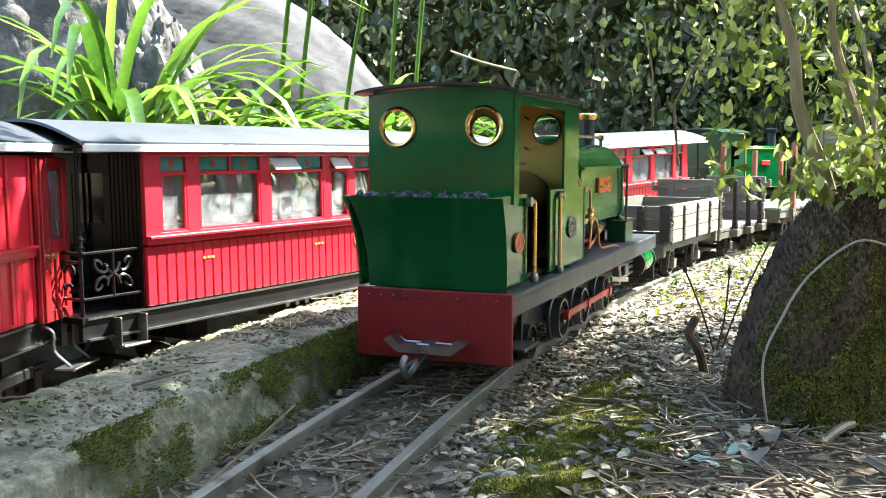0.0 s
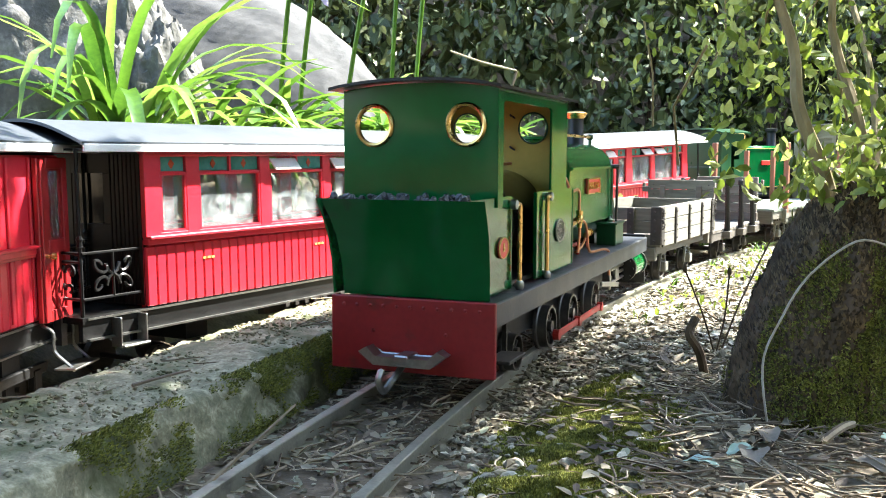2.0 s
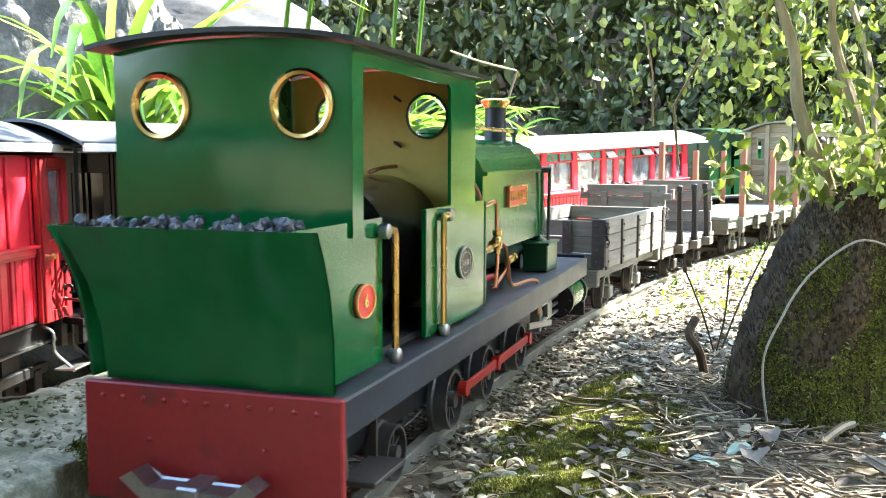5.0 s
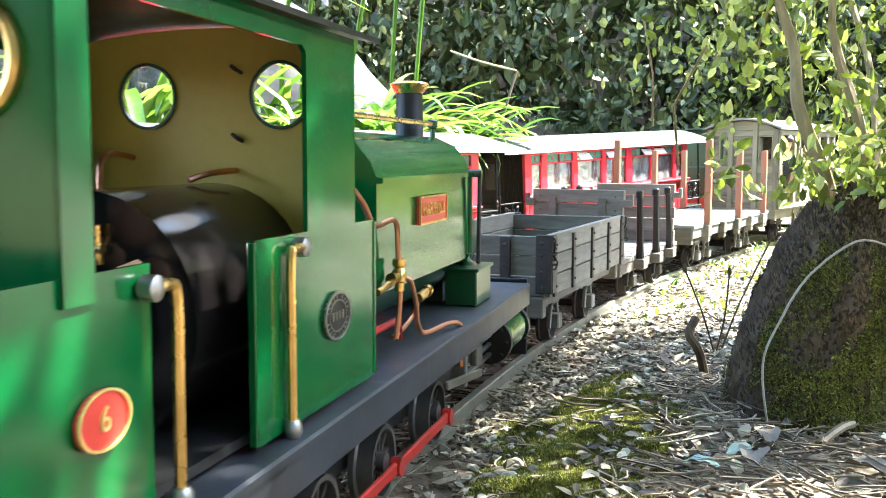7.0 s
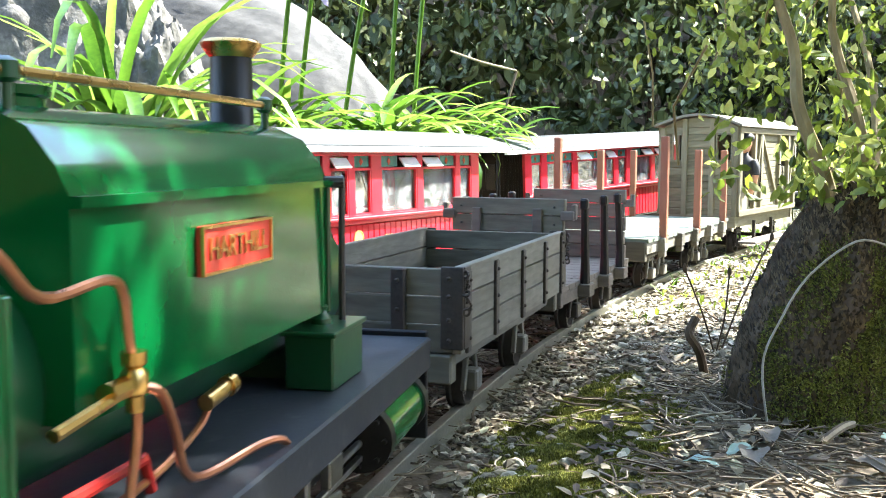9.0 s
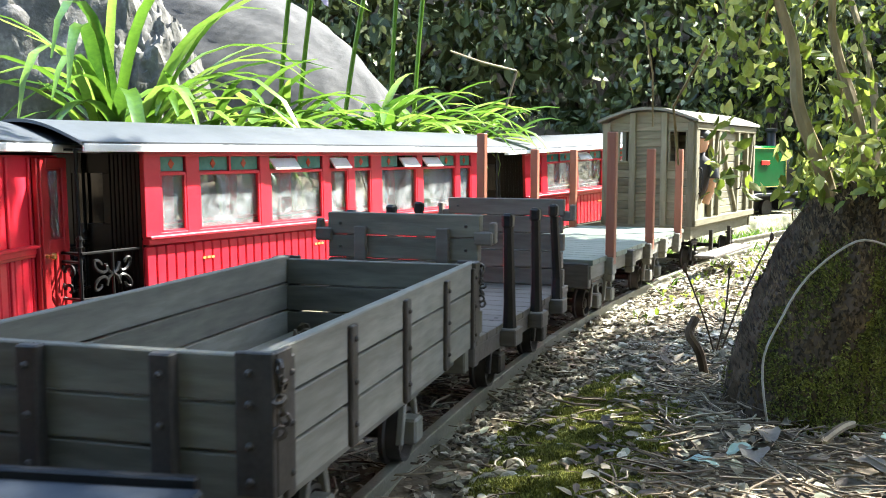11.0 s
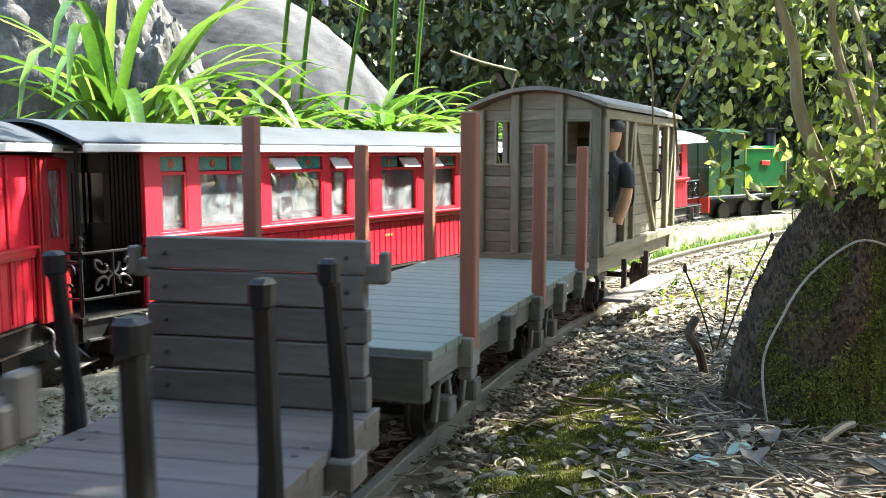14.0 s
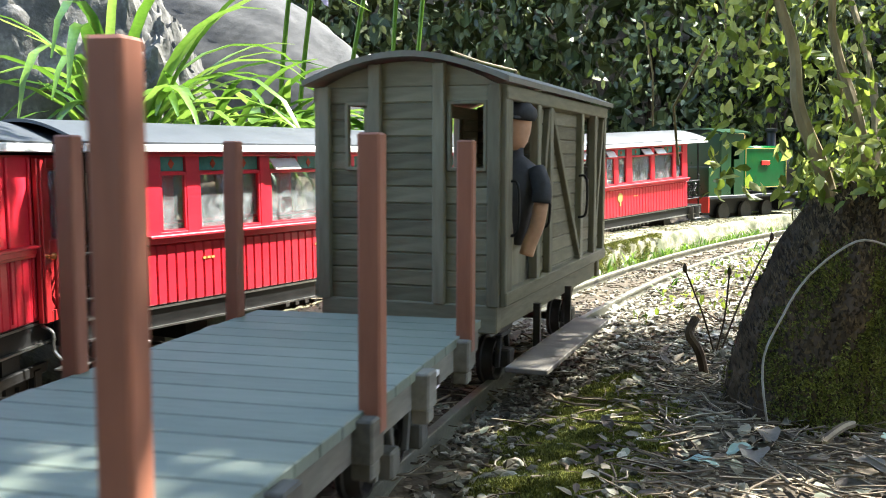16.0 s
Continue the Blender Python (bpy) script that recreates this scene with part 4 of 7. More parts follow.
def stake_wagon():
    d0, d1 = 1.520, 2.030
    o = (d0 + d1) / 2
    w = empty("stake_wagon", line_pose(o), "grey planked flat wagon with red-brown timber stakes", "model wagon")
    MOVERS.append((w, o))
    L = d1 - d0
    dz = 0.0785
    n = 20
    for i in range(n):
        x = -L / 2 + L * (i + 0.5) / n
        boxes("deck_board", [((x, 0, dz - 0.003), (L / n - 0.0011, 0.168, 0.006))], DECK, w, "", 0.0005)
    for s in (-1, 1):
        boxes("side_beam", [((0, s * 0.078, dz - 0.014), (L, 0.008, 0.016))], WOOD, w, "", 0.001)
        for d in ((1.585, 1.782, 1.970) if s < 0 else (1.614, 1.812, 1.998)):
            x = d - o
            bm = bmesh.new()
            bm_box(bm, (x, s * 0.0865, dz + (0.065 if d < 1.7 else 0.056)), (0.0105, 0.0105, 0.152 if d < 1.7 else 0.134), 0.0010)
            part("stake", bm, STAKE, w, "square red-brown timber stake")
        for x in (-0.19, -0.095, 0.0, 0.095, 0.19):
            bm = bmesh.new()
            bm_box(bm, (x, s * 0.0855, dz - 0.012), (0.017, 0.012, 0.020), 0.001)
            bm_box(bm, (x, s * 0.0855, dz - 0.026), (0.012, 0.010, 0.008), 0.001)
            part("stake_pocket", bm, WOOD, w)
    for e in (-1, 1):
        boxes("head_stock", [((e * (L / 2 - 0.004), 0, dz - 0.018), (0.012, 0.160, 0.028))], WOOD_CROSS, w, "", 0.001)
        bm = bmesh.new()
        bm_box(bm, (e * (L / 2 + 0.010), 0, 0.040), (0.024, 0.012, 0.008), 0.001)
        part("coupling", bm, DARK_STEEL, w)
    boxes("number_label", [((0.11, -0.0865, dz - 0.012), (0.026, 0.003, 0.010))], WHITE, w, "small white plate with grey bars", 0.0003)
    bm = bmesh.new()
    for k in range(4):
        bm_box(bm, (0.102 + k * 0.0055, -0.0884, dz - 0.012), (0.0035, 0.0006, 0.005))
    part("label_bars", bm, DARK_STEEL, w)
    adopt(w, [("stake_pocket", "side_beam"), ("label_bars", "number_label")])
    boxes("centre_sill", [((0, 0, dz - 0.020), (L - 0.02, 0.03, 0.016))], WOOD, w)
    for x in (-0.165, -0.105, 0.105, 0.165):
        wheelset(w, x, 0.0165)
    for x in (-0.165, -0.105, 0.105, 0.165):
        for s in (-1, 1):
            axle_guard(w, x, s, WOOD_UP, 0.060)
    boxes("bogie_bolster", [((e * 0.135, 0, 0.052), (0.02, 0.12, 0.016)) for e in (-1, 1)], WOOD_CROSS, w)
    return w


def guards_van():
    d0, d1 = 2.110, 2.508
    o = (d0 + d1) / 2
    w = empty("guards_van", line_pose(o), "weathered plank guards van with arched roof and open doorway", "model wagon")
    MOVERS.append((w, o))
    L = d1 - d0
    hw, z0, z1 = 0.0765, 0.076, 0.246
    # end boards, with two small windows in each end
    rows = 13
    hgt = (z1 - z0) / rows
    for e in (-1, 1):
        xx = e * (L / 2 - 0.004)
        for i in range(rows):
            zc = z0 + hgt * (i + 0.5)
            spans = [(-hw + 0.004, hw - 0.004)]
            if 8 <= i <= 11:
                spans = [(-hw + 0.004, -0.064), (-0.036, 0.033), (0.051, hw - 0.004)]
            for a, b in spans:
                bm = bmesh.new()
                bm_box(bm, (0, 0, 0), (0.005, b - a, hgt + 0.0002), 0.0013)
                ob = part("end_board", bm, WOOD_VAN, w)
                ob.matrix_basis = pose(xx, (a + b) / 2, zc)
        bm = bmesh.new()
        arc = [(-hw + 0.004, z1)] + [(hw * math.sin(a) / math.sin(0.9) * 0.95, z1 + 0.019 * (math.cos(a * 1.7) - math.cos(1.53)) / (1 - math.cos(1.53))) for a in np.linspace(-0.9, 0.9, 11)] + [(hw - 0.004, z1)]
        bm_prism(bm, arc, end_m(xx - 0.0025), 0.005)
        part("end_gable", bm, WOOD_VAN, w)
        for y in (-hw + 0.005, -0.027, 0.027, hw - 0.005):
            top = z1 + (0.017 if abs(y) < 0.05 else 0.0)
            boxes("end_post", [((e * (L / 2 + 0.0005), y, (z0 + top) / 2), (0.006, 0.010, top - z0))], WOOD_VAN_UP, w, "", 0.0008)
        for s in (-1, 1):
            bm = bmesh.new()
            wc, wh = (-0.050, 0.0145) if s < 0 else (0.042, 0.0095)
            for dy, dzz, a, b in ((-wh, 0, 0.003, 0.054), (wh, 0, 0.003, 0.054), (0, 0.0255, 2 * wh + 0.003, 0.003), (0, -0.0255, 2 * wh + 0.003, 0.003)):
                bm_box(bm, (xx + e * 0.004, wc + dy, 0.207 + dzz), (0.004, a, b), 0.0005)
            part("window_frame", bm, WOOD_VAN_UP, w)
        boxes("head_stock", [((e * (L / 2 - 0.004), 0, z0 - 0.010), (0.012, 0.150, 0.022))], WOOD_VAN, w, "", 0.001)
        bm = bmesh.new()
        bm_box(bm, (e * (L / 2 + 0.012), 0, 0.040), (0.030, 0.012, 0.008), 0.001)
        part("coupling", bm, DARK_STEEL, w)
    # sides: posts, rails, planks, braces; the right side has an open doorway at the near end
    for s in (-1, 1):
        y = s * (hw - 0.004)
        lo = -L / 2 + 0.105
        for i in range(rows):
            zc = z0 + hgt * (i + 0.5)
            spans = [(lo, 0.075), (0.142, L / 2 - 0.004)] if 7 <= i <= 11 else [(lo, L / 2 - 0.004)]
            for a, b in spans:
                bm = bmesh.new()
                bm_box(bm, (0, 0, 0), (b - a, 0.005, hgt + 0.0002), 0.0013)
                ob = part("side_board", bm, WOOD_VAN, w)
                ob.matrix_basis = pose((a + b) / 2, y, zc)
        yo = s * (hw + 0.0005)
        for x in (-L / 2 + 0.009, -L / 2 + 0.100, -0.055, 0.075, 0.142, L / 2 - 0.006):
            boxes("side_post", [((x, yo, (z0 + z1) / 2), (0.018 if x < -0.15 else 0.011, 0.008, z1 - z0))], WOOD_VAN_UP, w, "", 0.0008)
        for z in (z0 + 0.006, z1 - 0.006):
            boxes("side_rail", [((0, yo + s * 0.001, z), (L, 0.008, 0.011))], WOOD_VAN, w, "", 0.0008)
        for xa, xb in ((-0.095, -0.060), (0.075, -0.048), (0.148, 0.188)):
            bm = bmesh.new()
            a, b = Vector((xa, yo, z0 + 0.014)), Vector((xb, yo, z1 - 0.014))
            dvec = b - a
            bm_box(bm, (a + b) / 2, (0.007, 0.006, dvec.length), 0.0006, pose(0, 0, 0, 0, math.degrees(math.atan2(dvec.x, dvec.z)), 0))
            part("side_brace", bm, WOOD_VAN_UP, w)
    # half door in the doorway, grab irons
    for s in (-1, 1):
        boxes("half_door", [((-L / 2 + 0.053, s * (hw - 0.006), 0.122), (0.072, 0.004, 0.084))], WOOD_VAN_UP, w, "grey half-height door", 0.0008)
    for x in (-L / 2 + 0.014, -L / 2 + 0.112, 0.068):
        bm = bmesh.new()
        bm_tube(bm, smooth_path([(x, -hw - 0.002, 0.172), (x, -hw - 0.010, 0.169), (x, -hw - 0.010, 0.135), (x, -hw - 0.002, 0.130)], 4), 0.0013, 6)
        part("grab_iron", bm, BLACK, w, "black grab iron", True)
    bm = bmesh.new()
    lo = []
    for a in np.linspace(-1, 1, 17):
        lo.append((0.086 * a, z1 + 0.021 * (math.cos(a * 1.45) - math.cos(1.45)) / (1 - math.cos(1.45)) + 0.0005))
    bm_prism(bm, lo + [(y, z + 0.0045) for y, z in reversed(lo)], end_m(-L / 2 - 0.012), L + 0.024)
    part("roof", bm, material("van_roof_felt", [(0.14, 0.135, 0.11), (0.26, 0.25, 0.20)], 20, 0.8, 0, 0.5, 200, 0.5), w, "pale weathered roof", True)
    boxes("floor", [((0, 0, z0 - 0.002), (L - 0.01, 0.146, 0.006))], WOOD_VAN, w)
    for s in (-1, 1):
        boxes("sole_bar", [((0, s * 0.066, z0 - 0.012), (L, 0.012, 0.018))], WOOD_VAN, w, "", 0.001)
        bm = bmesh.new()
        bm_box(bm, (-0.075, s * 0.098, 0.028), (0.25, 0.034, 0.0045), 0.0008)
        for x in (-0.09, 0.03):
            boxes("step_hanger", [((x, s * 0.078, 0.045), (0.005, 0.006, 0.038))], DARK_STEEL, w)
        part("step_board", bm, WOOD_DARK, w, "long wooden step board")
        for x in (-0.12, 0.12):
            axle_guard(w, x, s, DARK_STEEL, 0.056)
    for x in (-0.12, 0.12):
        wheelset(w, x, 0.0185)
    return w, o, L, hw


def figure(name, label, d, lat, z, arm, forward=False):
    """A moulded figure in flat cap, leaning out; head, cap, torso and one bent arm in a single plain mesh."""
    bm = bmesh.new()
    bm_lathe(bm, [(0.0001, 0), (0.013, 0.0), (0.016, 0.020), (0.017, 0.040), (0.014, 0.052), (0.006, 0.057), (0.0055, 0.062), (0.0001, 0.062)], Matrix.Diagonal((0.85, 1.15, 1, 1)), 18)
    body = len(bm.faces)
    bm_lathe(bm, [(0.0001, 0.058), (0.006, 0.060), (0.0088, 0.066), (0.0098, 0.074), (0.0092, 0.082), (0.006, 0.087), (0.0001, 0.088)], Matrix.Diagonal((1.05, 0.85, 1, 1)), 18)
    bm_box(bm, (-0.0100, -0.0006, 0.0715), (0.003, 0.003, 0.005), 0.0008)
    head = len(bm.faces)
    bm_lathe(bm, [(0.0001, 0.080), (0.0105, 0.0795), (0.0118, 0.083), (0.0105, 0.087), (0.006, 0.0905), (0.0001, 0.091)], Matrix.Diagonal((1.1, 0.95, 1, 1)), 18)
    bm_box(bm, (-0.0125, 0, 0.0810), (0.010, 0.013, 0.0022), 0.0008)
    cap = len(bm.faces)
    arm_pts = [(0.0, -0.017, 0.050), (-0.002, -0.024, 0.040), (-0.003, -0.026, 0.030)]
    bm_tube(bm, smooth_path(arm_pts, 3), 0.0062, 10)
    sleeve = len(bm.faces)
    bm_tube(bm, smooth_path([(-0.003, -0.026, 0.031), (-0.004, -0.026, 0.016), (-0.006, -0.024, 0.004), (-0.007, -0.023, -0.004)], 3), 0.0046, 10, None)
    if forward:
        bmesh.ops.transform(bm, matrix=pose(0, 0.022, 0, 0, 0, 180) @ Matrix.Diagonal((1.2, 1.2, 1.15, 1)), verts=bm.verts)
        bm_tube(bm, smooth_path([(0.012, 0.006, 0.062), (0.022, -0.004, 0.056), (0.032, -0.010, 0.062)], 3), 0.0062, 8)
        bm_tube(bm, smooth_path([(0.030, -0.009, 0.061), (0.042, -0.014, 0.064)], 3), 0.0058, 8)
    else:
        bmesh.ops.transform(bm, matrix=pose(0, 0, 0, 9, 0, -14) @ Matrix.Diagonal((1.3, 1.3, 1.27, 1)), verts=bm.verts)
    bm.faces.ensure_lookup_table()
    for i, f in enumerate(bm.faces):
        f.material_index = 1 if body <= i < head or i >= sleeve else 0
        if forward and sleeve <= i < len(bm.faces) - 20:
            f.material_index = 0 if i > sleeve + 60 else 1
        f.smooth = True
    me = bpy.data.meshes.new(name)
    bmesh.ops.recalc_face_normals(bm, faces=bm.faces[:])
    bm.to_mesh(me)
    bm.free()
    me.materials.append(CLOTH)
    me.materials.append(SKIN)
    ob = new(name, me)
    ob.matrix_basis = line_pose(d, lat, z)
    tagged(ob, label, "figurine")
    return ob


tank_locomotive()
open_wagon()
bulkhead_wagon()
stake_wagon()
guards_van()
FIGURES = [(figure("driver_figure", "moulded figurine driver in dark overalls inside the engine cab", 0.128, 0.012, 0.083, 1, True), 0.128, 0.012, 0.083), (figure("guard_figure", "moulded figurine in black shirt and flat cap in the van doorway", 2.172, 0.058, 0.121, 1), 2.172, 0.058, 0.121)]

# ---- ground, line and slab ----
def to_line(x, y):
    dx, dy = x - CENTRE.x, y - CENTRE.y
    return RADIUS * (START - math.atan2(dy, dx)), RADIUS - math.hypot(dx, dy)


def step(a, b, v):
    t = min(1, max(0, (v - a) / (b - a)))
    return t * t * (3 - 2 * t)


def ground_height(x, y):
    d, lat = to_line(x, y) if y > -0.6 else (0, 0.3)
    n1 = noise.noise((x * 5, y * 5, 0.3))
    n2 = noise.noise((x * 22, y * 22, 1.7))
    z = -0.014 + 0.004 * n1 + 0.0025 * n2
    if lat > 0.06:
        z += 0.010 * step(0.07, 0.20, lat) + 0.010 * n1 * step(0.1, 0.3, lat) + 0.05 * step(0.35, 1.2, lat)
    if lat < -0.10:
        z = z * 0.3 - 0.03 * step(-0.16, -0.22, lat)
        bank = step(-0.40, -0.62, lat)
        z += bank * (0.20 + 0.06 * n1) + 0.25 * step(-0.6, -1.6, lat)
    z += 0.03 * step(1.6, 2.6, d) * step(-0.1, -0.2, lat)
    far = step(3.0, 8.0, math.hypot(x, y))
    hill = 2.6 * step(3.55, 4.6, y) + 1.2 * step(2.2, 3.4, x) * (1 - step(5, 9, x))
    return z * (1 - far) + 0.1 * far + hill


def axis_values(lo, hi, fine, reach):
    inner = list(np.arange(lo, hi + 1e-6, fine))
    out, v, s = [], hi, fine
    while v < reach:
        s *= 1.35
        v += s
        out.append(v)
    left, v, s = [], lo, fine
    while v > -reach:
        s *= 1.35
        v -= s
        left.append(v)
    return left[::-1] + inner + out


def make_ground():
    xs, ys = axis_values(-0.8, 1.5, 0.0125, 300), axis_values(0.1, 3.2, 0.0125, 300)
    nx = len(xs)
    verts = [(x, y, ground_height(x, y)) for y in ys for x in xs]
    faces = [(j * nx + i, j * nx + i + 1, (j + 1) * nx + i + 1, (j + 1) * nx + i) for j in range(len(ys) - 1) for i in range(nx - 1)]
    ob = mesh_np("ground", verts, faces, EARTH, None, "dark leafy earth with fine grit", True)
    tagged(ob, "", "ground", "", "structure")


def make_rails():
    prof = [(-0.007, -0.016), (0.007, -0.016), (0.007, -0.0142), (0.0016, -0.012), (0.0016, -0.005), (0.0040, -0.0036), (0.0040, -0.0006), (0.0032, 0.0), (-0.0032, 0.0), (-0.0040, -0.0006), (-0.0040, -0.0036), (-0.0016, -0.005), (-0.0016, -0.012), (-0.007, -0.0142)]
    for s in (-1, 1):
        verts, faces = [], []
        ds = np.arange(-0.9, 3.6, 0.03)
        for d in ds:
            for y, z in prof:
                verts.append(line(d, s * GAUGE / 2 + y, z - s * GAUGE / 2 * math.sin(radians(CANT))))
        n = len(prof)
        for i in range(len(ds) - 1):
            for k in range(n):
                faces.append((i * n + k, i * n + (k + 1) % n, (i + 1) * n + (k + 1) % n, (i + 1) * n + k))
        ob = mesh_np("rail", verts, faces, RAIL, None, "worn flat-bottomed steel rail bedded in grit")
        tagged(ob, "", "rail", "running rails", "structure")


def make_slab():
    """The concrete strip between the two lines, with broken edges."""
    verts, faces = [], []
    ds = list(np.arange(-0.9, 1.2, 0.006)) + list(np.arange(1.2, 3.4, 0.014))
    lats = list(np.linspace(-0.085, -0.101, 12)) + list(np.linspace(-0.106, -0.215, 16)) + [-0.221, -0.225, -0.228]
    tops = [-0.025 + 0.0525 * math.sin(i / 11 * 1.45) for i in range(12)] + [0.031] * 16 + [0.027, 0.01, -0.05]
    n = len(lats)
    for d in ds:
        for k, (l, z) in enumerate(zip(lats, tops)):
            p = line(d, l)
            e1 = noise.noise((p.x * 9, p.y * 9, 4.0))
            e2 = noise.noise((p.x * 34, p.y * 34, z * 45)) + 0.6 * noise.noise((p.x * 90, p.y * 90, z * 110)) + 0.4 * noise.noise((p.x * 180, p.y * 180, z * 200))
            edge = 1.0 if k < 12 or k > n - 4 else 0.25
            q = line(d, l + 0.008 * e1 * edge + 0.005 * e2 * edge, z + 0.004 * e1 + 0.0030 * e2 + 0.0022 * noise.noise((p.x * 150, p.y * 150, 2.0)))
            verts.append(q)
    for i in range(len(ds) - 1):
        for k in range(n - 1):
            faces.append((i * n + k, i * n + k + 1, (i + 1) * n + k + 1, (i + 1) * n + k))
    ob = mesh_np("pavement", verts, faces, CONCRETE, None, "weathered concrete strip with mossy broken edge", True)
    tagged(ob, "", "concrete slab", "", "structure")


# ---- scattered stuff ----
def turned(rng, flat=False):
    e = Euler((rng.uniform(-0.5, 0.5) if flat else rng.uniform(0, 6.3), rng.uniform(-0.5, 0.5) if flat else rng.uniform(0, 6.3), rng.uniform(0, 6.3)))
    return np.array(e.to_matrix())


PHI = (1 + 5 ** 0.5) / 2
ICO = np.array([(-1, PHI, 0), (1, PHI, 0), (-1, -PHI, 0), (1, -PHI, 0), (0, -1, PHI), (0, 1, PHI), (0, -1, -PHI), (0, 1, -PHI), (PHI, 0, -1), (PHI, 0, 1), (-PHI, 0, -1), (-PHI, 0, 1)]) / 1.9
ICO_F = [(0, 11, 5), (0, 5, 1), (0, 1, 7), (0, 7, 10), (0, 10, 11), (1, 5, 9), (5, 11, 4), (11, 10, 2), (10, 7, 6), (7, 1, 8), (3, 9, 4), (3, 4, 2), (3, 2, 6), (3, 6, 8), (3, 8, 9), (4, 9, 5), (2, 4, 11), (6, 2, 10), (8, 6, 7), (9, 8, 1)]


def pile(name, places, rng, size, mat, label, category, squash=(1, 0.75, 0.5)):
    verts, faces = [], []
    gen = np.random.RandomState(5)
    for p in places:
        s = rng.uniform(*size) * rng.choice((0.5, 0.7, 0.9, 1, 1.3))
        m = turned(rng, True)
        c = ICO * gen.uniform(0.65, 1.15, (12, 1)) * np.array(squash) * s
        b = len(verts)
        verts += list(c @ m.T + np.array(p))
        faces += [tuple(b + i for i in f) for f in ICO_F]
    ob = mesh_np(name, verts, faces, mat, None, label)
    return tagged(ob, "", category, "", "stuff")


LEAF_SHAPE = np.array([(0, 0, 0), (0.28, 0.24, 0.05), (0.28, -0.24, 0.05), (0.40, 0, 0), (0.68, 0.20, 0.02), (0.68, -0.20, 0.02), (1, 0, -0.10)], float)
LEAF_FACES = [(0, 3, 1), (0, 2, 3), (1, 3, 6, 4), (3, 2, 5, 6)]


def leaves(name, specs, mat, label, category, parent=None, kind="stuff"):
    """specs: place, turn matrix, length."""
    verts, faces = [], []
    for p, m, s in specs:
        b = len(verts)
        verts += list((LEAF_SHAPE * s) @ m.T + np.array(p))
        faces += [tuple(b + i for i in f) for f in LEAF_FACES]
    ob = mesh_np(name, verts, faces, mat, parent, label)
    if parent is None:
        tagged(ob, "", category, "", kind)
    return ob


def sticks(name, items, mat, label, category):
    """items: points and radius."""
    bm = bmesh.new()
    for pts, r in items:
        bm_tube(bm, pts, r, 5, [r * (1 - 0.6 * i / len(pts)) for i in range(len(pts))])
    ob = part(name, bm, mat, None, label, True)
    return tagged(ob, "", category, "", "stuff")


def mossy(d, l):
    """Above zero on the trodden mossy strip beside the rails."""
    return 1 - ((l - 0.155) / 0.058) ** 2 - ((d - 0.11) / 0.20) ** 2 + 0.7 * noise.noise((d * 16, l * 24, 5.5)) + 0.5 * noise.noise((d * 48, l * 48, 6.0))


